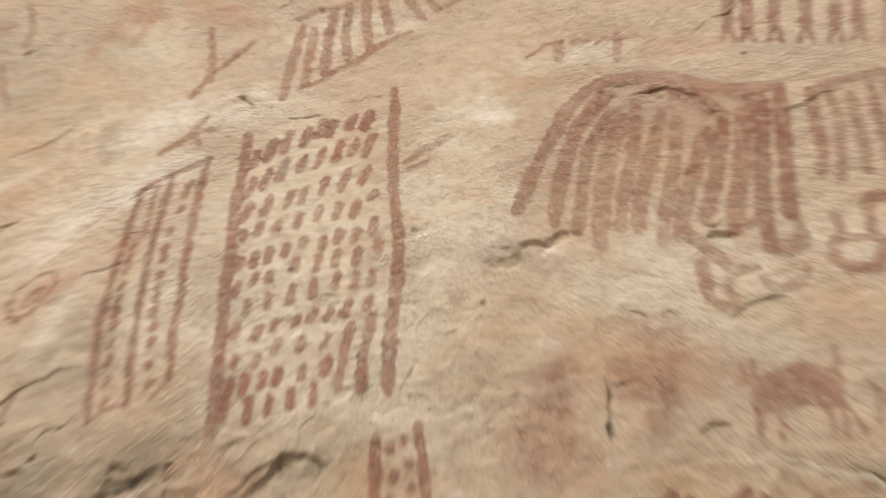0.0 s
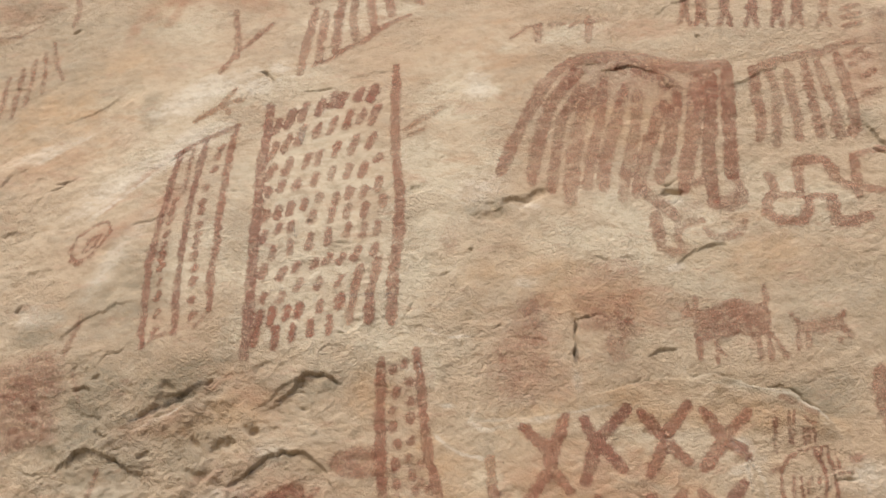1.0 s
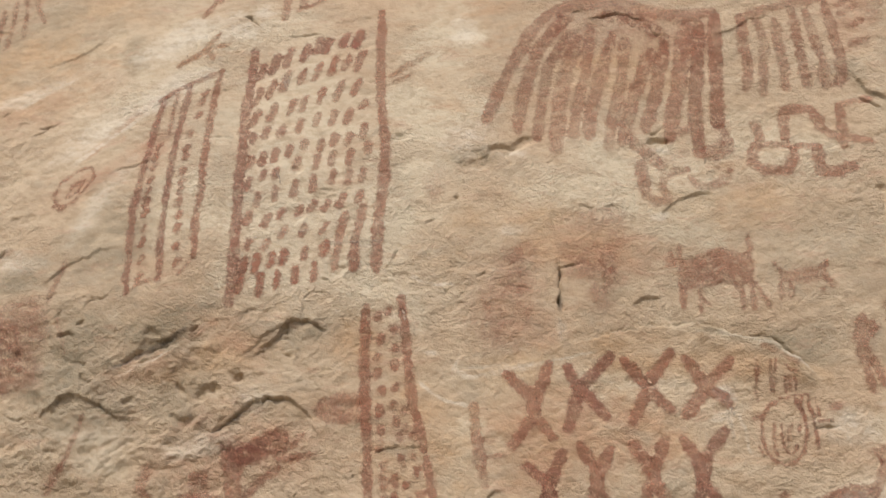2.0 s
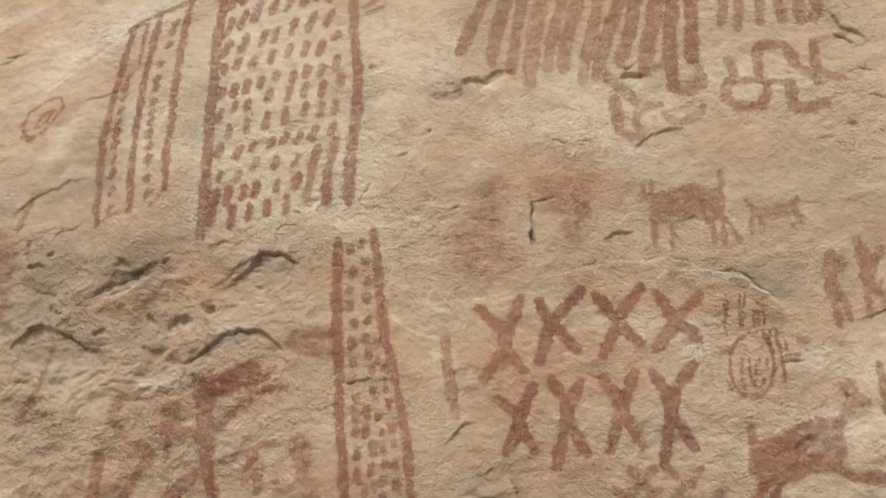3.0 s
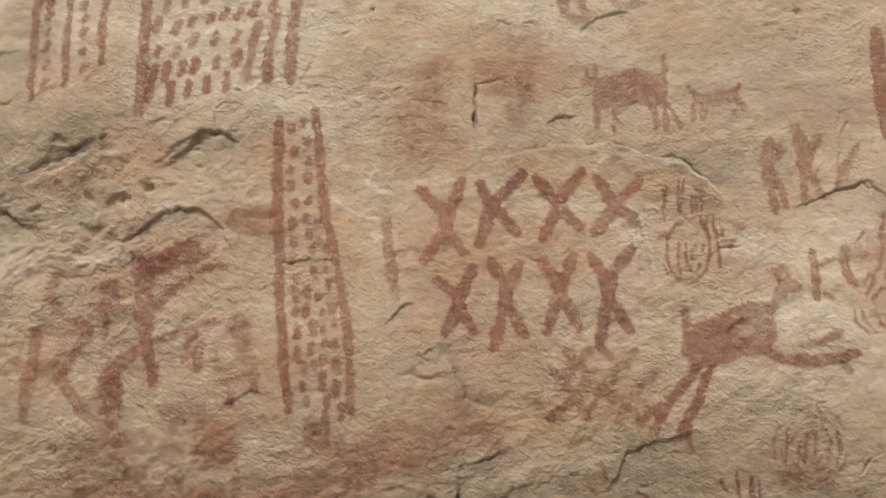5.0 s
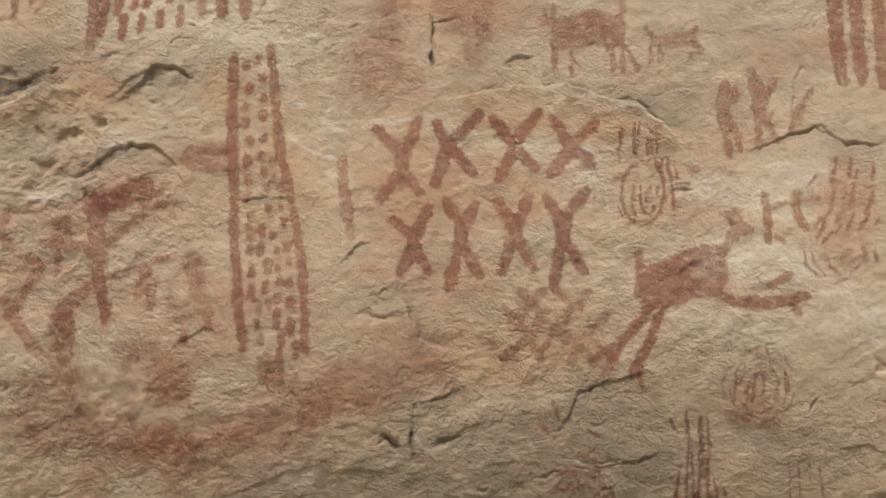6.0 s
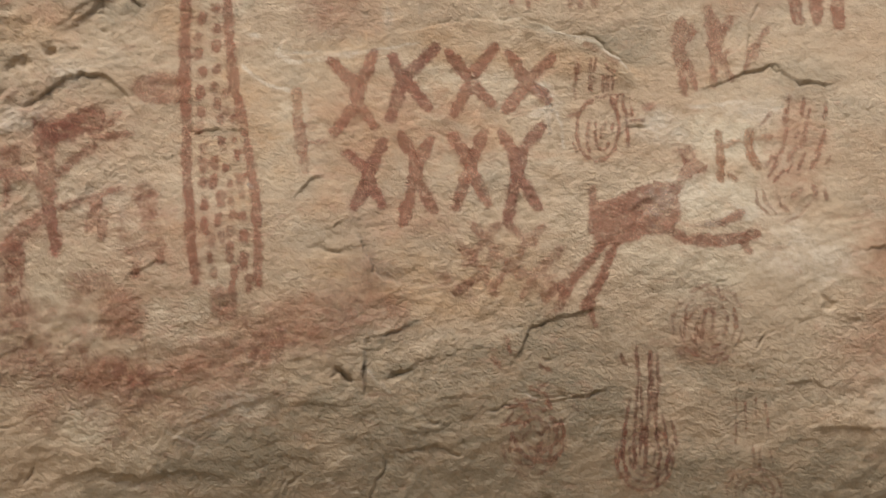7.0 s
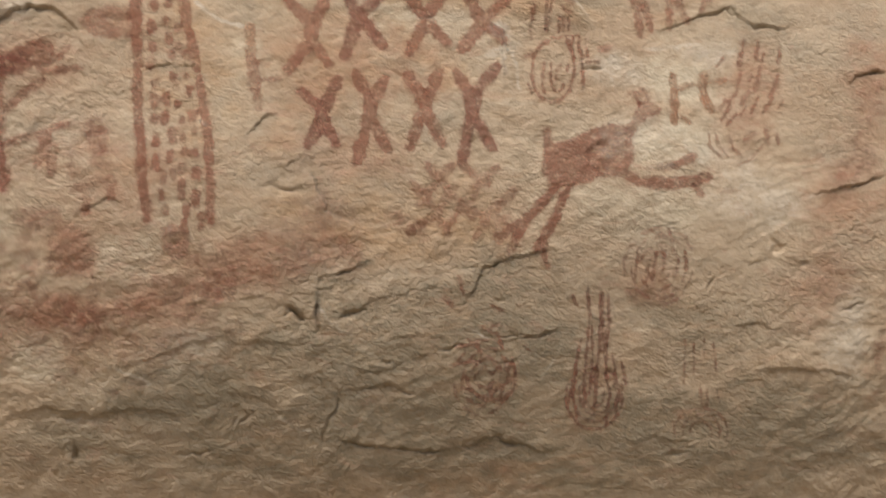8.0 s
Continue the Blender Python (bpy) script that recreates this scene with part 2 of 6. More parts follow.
def window(points, reach):
    """The slice of the grid within reach of the points."""
    p = np.asarray(points)
    i0, i1 = np.searchsorted(XS, (p[:, 0].min() - reach, p[:, 0].max() + reach))
    k0, k1 = np.searchsorted(ZS, (p[:, 1].min() - reach, p[:, 1].max() + reach))
    return slice(k0, k1), slice(i0, i1)


def along(points, x, z):
    """Distance to a line of points, its side (+ above) and the share of the way along it."""
    best = np.full(x.shape, 1e9)
    side, way = np.zeros(x.shape), np.zeros(x.shape)
    n = len(points) - 1
    for k in range(n):
        (ax, az), (bx, bz) = points[k], points[k + 1]
        dx, dz = bx - ax, bz - az
        t = np.clip(((x - ax) * dx + (z - az) * dz) / (dx * dx + dz * dz + 1e-12), 0, 1)
        d = np.hypot(x - ax - t * dx, z - az - t * dz)
        near = d < best
        best = np.where(near, d, best)
        side = np.where(near, np.sign(dx * (z - az) - dz * (x - ax)), side)
        way = np.where(near, (k + t) / n, way)
    return best, side, way


def wobbled(x, z, size):
    return (x + size * perlin(x * 22, z * 22, 61) + 0.5 * size * perlin(x * 60, z * 60, 62),
            z + size * perlin(x * 22, z * 22, 63) + 0.5 * size * perlin(x * 60, z * 60, 64))


def crack(width, depth, *points):
    """A fissure that thins out at both ends."""
    width *= 0.40
    w = window(points, width * 3 + 0.02)
    x, z = wobbled(GX[w], GZ[w], 0.0075)
    d, side, way = along(points, x, z)
    taper = np.minimum(1, 5 * np.minimum(way, 1 - way) + 0.1) * np.clip(0.70 + 0.9 * perlin(x * 18, z * 18, 65) + 0.6 * perlin(x * 50, z * 50, 69), 0.05, 1.2)
    OUT[w] -= 0.55 * depth * taper * (1 - smooth(d, 0.15 * width, width * (0.5 + 0.5 * taper)))
    STAINS_SHADES["soot"][w] = np.maximum(STAINS_SHADES["soot"][w], 0.32 * taper * (1 - smooth(d, 0.0, width * 0.7)))


def ledge(height, reach, *points):
    """A broken edge: the rock above it juts out (height below 0: the rock under it does) and runs out within reach."""
    w = window(points, reach * 1.3)
    x, z = wobbled(GX[w], GZ[w], 0.0045)
    d, side, way = along(points, x, z)
    taper = smooth(np.minimum(way, 1 - way), -0.02, 0.22) * np.clip(0.90 + 0.5 * perlin(x * 9, z * 9, 66) + 0.2 * perlin(x * 30, z * 30, 67), 0.2, 1.4)
    keep = side if height > 0 else -side
    jut = 0.26 * abs(height) * taper * np.exp(-(d / (reach * 0.5)) ** 2)
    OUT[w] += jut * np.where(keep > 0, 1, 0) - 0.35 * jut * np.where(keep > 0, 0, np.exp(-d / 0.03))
    STAINS_SHADES["grey"][w] = np.maximum(STAINS_SHADES["grey"][w], 0.6 * taper * np.where(keep > 0, 0, np.exp(-d / 0.010)))


def hollow(depth, x0, z0, rx, rz, turn=0.0):
    """A shallow broken-out bowl."""
    r = max(rx, rz) * 1.6
    w = window([(x0 - r, z0 - r), (x0 + r, z0 + r)], 0)
    x, z = wobbled(GX[w], GZ[w], 0.012)
    c, s = math.cos(radians(turn)), math.sin(radians(turn))
    u, v = ((x - x0) * c + (z - z0) * s) / rx, (-(x - x0) * s + (z - z0) * c) / rz
    OUT[w] -= 0.6 * depth * (1 - smooth(np.hypot(u, v) + 0.3 * perlin(x * 40, z * 40, 68), 0.3, 1.05))


def stain_shade(kind, amount, x0, z0, rx, rz, turn=0.0):
    """A patch with a ragged outline: mineral stains, and shade painted into recesses."""
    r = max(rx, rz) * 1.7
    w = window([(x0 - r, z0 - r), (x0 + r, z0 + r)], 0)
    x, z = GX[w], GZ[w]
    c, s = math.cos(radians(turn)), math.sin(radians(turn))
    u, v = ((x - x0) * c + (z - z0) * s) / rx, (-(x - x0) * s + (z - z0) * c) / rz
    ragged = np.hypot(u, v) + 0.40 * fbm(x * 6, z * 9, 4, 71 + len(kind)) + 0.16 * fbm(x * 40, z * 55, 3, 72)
    STAINS_SHADES[kind][w] = np.maximum(STAINS_SHADES[kind][w], amount * (1 - smooth(ragged, 0.30, 1.15)))


def streak(kind, amount, width, *points):
    """Colour along a line, broken in places: stains, crusts, painted recess shade, a lit rim."""
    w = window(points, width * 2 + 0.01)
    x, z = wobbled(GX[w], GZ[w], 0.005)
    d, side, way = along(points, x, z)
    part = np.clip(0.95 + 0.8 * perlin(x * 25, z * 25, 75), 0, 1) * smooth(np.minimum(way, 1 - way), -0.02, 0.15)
    STAINS_SHADES[kind][w] = np.maximum(STAINS_SHADES[kind][w], amount * part * (1 - smooth(d, 0.2 * width, width)))


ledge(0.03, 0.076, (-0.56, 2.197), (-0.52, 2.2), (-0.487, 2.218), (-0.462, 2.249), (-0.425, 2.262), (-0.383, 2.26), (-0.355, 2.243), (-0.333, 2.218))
crack(0.0055, 0.012, (-0.333, 2.218), (-0.321, 2.19), (-0.31, 2.166))
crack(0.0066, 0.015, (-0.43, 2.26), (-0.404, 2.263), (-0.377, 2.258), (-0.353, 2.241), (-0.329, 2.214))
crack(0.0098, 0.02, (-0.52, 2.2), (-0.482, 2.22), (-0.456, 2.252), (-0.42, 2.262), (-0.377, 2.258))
ledge(0.012, 0.070, (0.777, 2.284), (0.823, 2.293), (0.882, 2.313), (0.928, 2.335), (0.958, 2.343), (0.984, 2.307), (1.052, 2.301), (1.085, 2.307))
crack(0.0065, 0.010, (0.8, 2.286), (0.881, 2.311), (0.94, 2.338), (0.974, 2.319), (1.005, 2.299), (1.075, 2.302))
crack(0.0113, 0.02, (0.638, 2.202), (0.661, 2.195), (0.693, 2.2))
crack(0.0055, 0.006, (0.905, 2.427), (0.931, 2.477))
crack(0.0058, 0.01, (0.899, 2.336), (0.903, 2.427))
crack(0.0069, 0.015, (0.259, 2.397), (0.317, 2.412))
ledge(-0.030, 0.080, (0.178, 2.373), (0.259, 2.4), (0.34, 2.42), (0.398, 2.412))
ledge(0.014, 0.066, (-0.489, 2.349), (-0.453, 2.368), (-0.426, 2.399), (-0.395, 2.41), (-0.357, 2.409))
ledge(0.028, 0.078, (-0.88, 2.219), (-0.846, 2.243), (-0.828, 2.268), (-0.794, 2.267), (-0.759, 2.251), (-0.722, 2.225), (-0.668, 2.213))
crack(0.0067, 0.014, (-0.874, 2.221), (-0.842, 2.248), (-0.823, 2.269))
crack(0.0055, 0.012, (-0.77, 2.256), (-0.722, 2.227), (-0.668, 2.212))
ledge(0.03, 0.091, (-0.476, 2.341), (-0.432, 2.358), (-0.4, 2.402), (-0.378, 2.423), (-0.344, 2.417), (-0.31, 2.402))
crack(0.0068, 0.014, (-0.373, 2.42), (-0.344, 2.414), (-0.31, 2.402))
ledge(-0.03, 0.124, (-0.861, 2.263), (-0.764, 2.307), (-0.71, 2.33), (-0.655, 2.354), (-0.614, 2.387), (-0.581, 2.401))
crack(0.0068, 0.012, (-0.715, 2.328), (-0.655, 2.352), (-0.608, 2.388), (-0.583, 2.401))
crack(0.0057, 0.01, (-0.368, 2.467), (-0.346, 2.477), (-0.319, 2.486))
crack(0.0057, 0.01, (-0.497, 2.429), (-0.464, 2.441), (-0.427, 2.442))
hollow(0.014, -0.489, 2.308, 0.027, 0.015, 20)
hollow(0.012, -0.543, 2.275, 0.024, 0.016, 20)
hollow(0.01, -0.589, 2.215, 0.033, 0.013, 10)
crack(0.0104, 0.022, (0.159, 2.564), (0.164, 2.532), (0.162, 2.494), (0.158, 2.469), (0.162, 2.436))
crack(0.0070, 0.014, (0.12, 2.549), (0.15, 2.56), (0.171, 2.569))
crack(0.0070, 0.014, (-0.014, 2.522), (0.021, 2.542), (0.068, 2.552))
crack(0.0058, 0.012, (0.168, 2.484), (0.188, 2.496))
crack(0.0046, 0.01, (0.21, 2.471), (0.245, 2.464))
ledge(0.018, 0.084, (0.38, 2.67), (0.4, 2.692), (0.425, 2.708), (0.462, 2.72), (0.505, 2.723))
crack(0.0060, 0.012, (0.381, 2.673), (0.4, 2.692), (0.425, 2.708), (0.456, 2.719))
crack(0.0060, 0.01, (0.202, 2.692), (0.237, 2.68), (0.274, 2.691), (0.333, 2.679))
ledge(0.02, 0.069, (0.303, 2.465), (0.332, 2.48), (0.367, 2.479))
crack(0.0081, 0.016, (0.309, 2.468), (0.332, 2.479), (0.367, 2.479))
hollow(0.012, 0.092, 2.847, 0.042, 0.017, 8)
hollow(0.014, 0.049, 2.828, 0.037, 0.015, 0)
hollow(0.02, 0.394, 2.853, 0.032, 0.011, 10)
hollow(0.012, -0, 2.801, 0.049, 0.027, 20)
crack(0.0062, 0.012, (0.37, 2.864), (0.396, 2.882), (0.417, 2.907))
crack(0.0068, 0.012, (0.236, 2.392), (0.259, 2.403), (0.3, 2.419))
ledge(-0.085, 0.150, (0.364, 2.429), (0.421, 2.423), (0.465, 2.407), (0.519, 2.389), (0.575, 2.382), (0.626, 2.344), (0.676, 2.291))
crack(0.0080, 0.016, (0.381, 2.425), (0.409, 2.417), (0.438, 2.425))
crack(0.0091, 0.018, (0.525, 2.392), (0.565, 2.394), (0.597, 2.379), (0.637, 2.344))
ledge(-0.007, 0.045, (-0.06, 2.377), (-0.066, 2.34), (-0.049, 2.328), (-0.004, 2.324), (0.052, 2.333), (0.109, 2.34))
crack(0.0050, 0.008, (0.852, 3.067), (0.882, 3.025), (0.926, 3.006))
ledge(0.02, 0.087, (0.823, 3.037), (0.861, 2.971), (0.914, 2.937))
crack(0.0087, 0.016, (0.837, 2.966), (0.878, 2.924), (0.914, 2.93))
crack(0.0037, 0.006, (-0.111, 2.937), (-0.093, 2.947), (-0.068, 2.948))
hollow(0.008, -0.172, 2.863, 0.015, 0.007, 0)
crack(0.0047, 0.01, (-0.194, 2.544), (-0.187, 2.564), (-0.166, 2.585))
crack(0.0079, 0.014, (0.25, 3.182), (0.27, 3.194), (0.31, 3.205), (0.349, 3.199), (0.38, 3.173), (0.409, 3.138), (0.453, 3.122))
ledge(0.01, 0.066, (0.25, 3.182), (0.291, 3.203), (0.336, 3.202), (0.374, 3.182), (0.409, 3.138))
crack(0.0094, 0.016, (0.295, 3.345), (0.287, 3.313), (0.281, 3.274))
crack(0.0080, 0.015, (-0.595, 3.215), (-0.562, 3.226), (-0.541, 3.219), (-0.519, 3.196), (-0.498, 3.186))
ledge(-0.008, 0.054, (-0.595, 3.215), (-0.562, 3.226), (-0.541, 3.219), (-0.498, 3.186))
crack(0.0040, 0.005, (-0.364, 3.175), (-0.313, 3.201), (-0.259, 3.208), (-0.226, 3.219))
crack(0.0038, 0.006, (-0.117, 2.945), (-0.098, 2.952), (-0.075, 2.955))
ledge(0.006, 0.106, (-1.004, 3.064), (-0.954, 3.089), (-0.905, 3.117), (-0.875, 3.147), (-0.838, 3.201))
crack(0.0030, 0.003, (-0.999, 3.068), (-0.954, 3.089), (-0.899, 3.12), (-0.87, 3.156))
ledge(0.012, 0.076, (-1.109, 2.885), (-1.086, 2.924), (-1.046, 2.948))
crack(0.0064, 0.01, (-1.105, 2.893), (-1.086, 2.924), (-1.058, 2.946))
crack(0.0040, 0.006, (0.035, 3.231), (0.101, 3.218))
crack(0.0055, 0.008, (0.406, 3.378), (0.45, 3.413), (0.501, 3.441))
ledge(0.008, 0.069, (0.377, 3.36), (0.45, 3.413), (0.509, 3.448))
ledge(0.008, 0.078, (0.525, 3.137), (0.579, 3.153), (0.622, 3.187), (0.688, 3.199))
crack(0.0058, 0.008, (-0.502, 3.493), (-0.469, 3.535), (-0.45, 3.561))
hollow(0.01, -0.851, 3.164, 0.053, 0.047, 0)
hollow(0.006, -0.394, 2.784, 0.017, 0.012, 0)
crack(0.0037, 0.007, (-0.413, 2.79), (-0.395, 2.799), (-0.388, 2.78))
crack(0.0037, 0.006, (-0.217, 2.771), (-0.199, 2.777))
crack(0.0047, 0.008, (-0.857, 2.553), (-0.823, 2.571), (-0.777, 2.589))
ledge(0.01, 0.070, (-0.907, 2.496), (-0.857, 2.549), (-0.789, 2.583), (-0.741, 2.593))
crack(0.0058, 0.01, (-0.811, 2.448), (-0.791, 2.473), (-0.757, 2.481))
hollow(0.012, -0.041, 2.713, 0.010, 0.007, 0)
crack(0.0054, 0.012, (-0.217, 2.157), (-0.176, 2.163), (-0.134, 2.166), (-0.1, 2.156))
ledge(0.01, 0.054, (-0.223, 2.156), (-0.176, 2.163), (-0.134, 2.166), (-0.097, 2.154))
crack(0.0065, 0.012, (0.057, 1.986), (0.073, 1.996), (0.103, 2.003))
ledge(0.014, 0.065, (0.03, 1.974), (0.073, 1.995), (0.105, 2.002))
crack(0.0045, 0.006, (0.02, 1.941), (0.052, 1.942), (0.085, 1.935), (0.112, 1.945))
hollow(0.006, 0.063, 1.937, 0.049, 0.013, -8)
ledge(-0.014, 0.065, (0.089, 1.987), (0.111, 1.958), (0.131, 1.918), (0.14, 1.901), (0.162, 1.882), (0.229, 1.881))
crack(0.0043, 0.008, (0.1, 1.977), (0.117, 1.95), (0.132, 1.913))
crack(0.0044, 0.008, (0.185, 1.876), (0.218, 1.882), (0.231, 1.883))
crack(0.0054, 0.012, (-0.019, 2.032), (-0.004, 2.055), (0.012, 2.072), (0.044, 2.079))
ledge(0.012, 0.043, (-0.019, 2.032), (0.012, 2.072), (0.044, 2.081))
crack(0.0052, 0.01, (-0.32, 1.884), (-0.295, 1.885), (-0.27, 1.908), (-0.247, 1.901))
ledge(0.01, 0.042, (-0.32, 1.884), (-0.27, 1.908), (-0.244, 1.899))
crack(0.0053, 0.01, (-0.443, 1.752), (-0.422, 1.759), (-0.41, 1.773))
crack(0.0053, 0.01, (-0.327, 2.082), (-0.312, 2.072), (-0.296, 2.067))
crack(0.0042, 0.01, (-0.257, 2.112), (-0.241, 2.086))
crack(0.0099, 0.018, (0.129, 1.657), (0.124, 1.699), (0.126, 1.743), (0.133, 1.77), (0.155, 1.781), (0.193, 1.787), (0.236, 1.81))
ledge(0.014, 0.066, (0.128, 1.764), (0.155, 1.781), (0.193, 1.787), (0.236, 1.81))
hollow(0.018, 0.081, 1.697, 0.026, 0.009, -20)
crack(0.0055, 0.012, (0.054, 1.693), (0.081, 1.704), (0.108, 1.689))
hollow(0.012, 0.19, 1.706, 0.029, 0.011, 10)
crack(0.0044, 0.01, (0.168, 1.698), (0.196, 1.708), (0.212, 1.706))
crack(0.0068, 0.012, (0.164, 1.554), (0.209, 1.56), (0.264, 1.571), (0.316, 1.553), (0.358, 1.544))
ledge(0.012, 0.067, (0.164, 1.554), (0.22, 1.562), (0.27, 1.571), (0.322, 1.552))
crack(0.0068, 0.012, (0.175, 1.549), (0.166, 1.516), (0.151, 1.471), (0.147, 1.448))
crack(0.0092, 0.016, (0.169, 1.464), (0.227, 1.45), (0.297, 1.441), (0.368, 1.438), (0.475, 1.447))
ledge(0.018, 0.081, (0.169, 1.464), (0.227, 1.45), (0.32, 1.44), (0.463, 1.442))
crack(0.0056, 0.012, (0.413, 1.726), (0.434, 1.765), (0.456, 1.799), (0.511, 1.823), (0.567, 1.833))
ledge(0.016, 0.078, (0.413, 1.721), (0.434, 1.765), (0.456, 1.799), (0.511, 1.823), (0.567, 1.833), (0.612, 1.84))
crack(0.0057, 0.01, (0.404, 1.682), (0.463, 1.667), (0.521, 1.663), (0.578, 1.672), (0.625, 1.686))
ledge(0.012, 0.068, (0.486, 1.656), (0.555, 1.665), (0.625, 1.689))
crack(0.0067, 0.012, (0.329, 1.616), (0.373, 1.638), (0.429, 1.65))
crack(0.0056, 0.01, (0.344, 1.566), (0.307, 1.594), (0.272, 1.615), (0.215, 1.636))
crack(0.0094, 0.014, (0.439, 1.442), (0.474, 1.459), (0.508, 1.465), (0.557, 1.448), (0.594, 1.436))
ledge(0.02, 0.082, (0.428, 1.436), (0.474, 1.459), (0.531, 1.462), (0.594, 1.436), (0.664, 1.448))
crack(0.0081, 0.014, (1.203, 2.191), (1.234, 2.208), (1.28, 2.216))
ledge(0.025, 0.105, (1.191, 2.185), (1.234, 2.208), (1.28, 2.218))
ledge(0.016, 0.093, (1.116, 1.959), (1.175, 1.971), (1.234, 1.984), (1.282, 2.003))
crack(0.0058, 0.01, (1.2, 1.972), (1.234, 1.98), (1.282, 2.001))
ledge(0.014, 0.094, (1.026, 1.6), (1.109, 1.612), (1.196, 1.607), (1.264, 1.59))
ledge(0.012, 0.070, (0.97, 1.691), (1.031, 1.703), (1.078, 1.686))
ledge(0.02, 0.131, (-0.472, 1.502), (-0.388, 1.524), (-0.304, 1.508), (-0.218, 1.525), (-0.121, 1.503))
hollow(0.012, -0.335, 1.503, 0.044, 0.013, 0)
ledge(0.01, 0.065, (-0.259, 1.599), (-0.196, 1.61), (-0.122, 1.643), (-0.048, 1.665))
ledge(0.012, 0.071, (0.771, 1.454), (0.842, 1.466), (0.929, 1.457))
hollow(0.02, -0.338, 1.437, 0.015, 0.022, 0)
ledge(0.009, 0.056, (0.269, 1.658), (0.325, 1.67), (0.393, 1.66))
ledge(0.009, 0.056, (0.194, 1.603), (0.251, 1.593), (0.306, 1.616))
ledge(0.009, 0.066, (-0.026, 1.644), (0.028, 1.655), (0.082, 1.645))
ledge(0.009, 0.055, (0.211, 1.723), (0.277, 1.745), (0.345, 1.736))
ledge(0.009, 0.067, (-0.067, 1.558), (-0.002, 1.548), (0.065, 1.526))
crack(0.005, 0.008, (0.054, 1.996), (0.082, 2))
crack(0.0045, 0.007, (0.09, 2.002), (0.116, 2.003))
crack(0.0055, 0.009, (0.103, 1.978), (0.121, 1.953), (0.132, 1.927), (0.139, 1.897), (0.157, 1.89))
crack(0.0055, 0.009, (0.048, 1.938), (0.07, 1.936), (0.095, 1.943), (0.13, 1.929))
crack(0.004, 0.006, (0.141, 1.902), (0.156, 1.909), (0.176, 1.901))
crack(0.005, 0.009, (0.178, 1.878), (0.201, 1.876), (0.229, 1.883))
crack(0.010, 0.011, (-0.712, 2.314), (-0.686, 2.339), (-0.661, 2.351), (-0.63, 2.37), (-0.585, 2.39))
crack(0.008, 0.012, (-0.459, 2.35), (-0.429, 2.361), (-0.406, 2.387), (-0.381, 2.41))
crack(0.004, 0.007, (-0.634, 2.405), (-0.631, 2.379))
crack(0.005, 0.008, (-0.825, 2.464), (-0.81, 2.479), (-0.785, 2.481))
crack(0.005, 0.008, (-0.82, 2.347), (-0.801, 2.336), (-0.78, 2.327))
crack(0.004, 0.006, (-0.556, 2.315), (-0.533, 2.312))
crack(0.005, 0.009, (-0.492, 2.426), (-0.472, 2.435), (-0.455, 2.439), (-0.432, 2.429))
crack(0.004, 0.006, (-0.402, 2.452), (-0.377, 2.468), (-0.363, 2.475))
crack(0.006, 0.01, (-0.761, 2.256), (-0.737, 2.271), (-0.717, 2.275))
crack(0.006, 0.009, (0.37, 1.797), (0.4, 1.795), (0.425, 1.8), (0.44, 1.798))
crack(0.006, 0.01, (0.412, 1.721), (0.429, 1.736), (0.447, 1.743))
crack(0.006, 0.01, (0.502, 1.671), (0.534, 1.661), (0.566, 1.664), (0.602, 1.677))
crack(0.005, 0.008, (0.25, 1.727), (0.285, 1.734), (0.315, 1.752))
crack(0.006, 0.009, (0.244, 1.612), (0.279, 1.615), (0.315, 1.61))
crack(0.005, 0.008, (0.183, 1.643), (0.203, 1.624), (0.216, 1.617))
hollow(0.012, -0.484, 2.306, 0.017, 0.012, 20)
hollow(0.012, -0.531, 2.275, 0.015, 0.013, 30)
hollow(0.012, -0.592, 2.278, 0.011, 0.010, 0)
hollow(0.012, -0.575, 2.403, 0.007, 0.005, 0)
hollow(0.012, -0.663, 2.394, 0.016, 0.009, 10)
hollow(0.012, -0.811, 2.421, 0.016, 0.008, 20)
hollow(0.012, -0.831, 2.387, 0.021, 0.007, 20)
hollow(0.012, -0.788, 2.295, 0.018, 0.008, 0)
hollow(0.012, -0.695, 2.261, 0.015, 0.009, 10)
hollow(0.02, -0.647, 2.369, 0.077, 0.018, 24)
hollow(0.014, 0.087, 1.699, 0.020, 0.009, -15)
hollow(0.012, 0.200, 1.714, 0.030, 0.007, 10)
ledge(-0.030, 0.060, (-0.73, 2.301), (-0.681, 2.323), (-0.62, 2.351), (-0.58, 2.385), (-0.547, 2.414))
streak("pink", 0.9, 0.0120, (-0.73, 2.301), (-0.681, 2.323), (-0.62, 2.351), (-0.58, 2.385), (-0.547, 2.414))
stain_shade("pale", 1, -0.401, 2.933, 0.214, 0.252, 0)
stain_shade("pale", 1, -0.072, 3.038, 0.115, 0.218, 0)
stain_shade("white", 0.81, -0.656, 3.166, 0.146, 0.046, 30)
stain_shade("white", 0.61, -0.737, 2.973, 0.243, 0.033, 36)
stain_shade("white", 0.68, -0.033, 3.153, 0.052, 0.052, 0)
stain_shade("white", 0.68, -0.503, 3.236, 0.034, 0.027, 0)
stain_shade("pale", 1, -0.326, 3.434, 0.183, 0.084, 15)
stain_shade("pale", 0.81, -0.73, 3.396, 0.084, 0.126, 60)
stain_shade("pale", 1, 0.171, 3.308, 0.162, 0.054, 5)
stain_shade("pink", 0.3, -0.957, 2.966, 0.231, 0.090, 25)
stain_shade("ochre", 0.75, -1.01, 3.10, 0.24, 0.17, 20)
stain_shade("ochre", 0.60, -0.913, 3.228, 0.203, 0.095, 20)
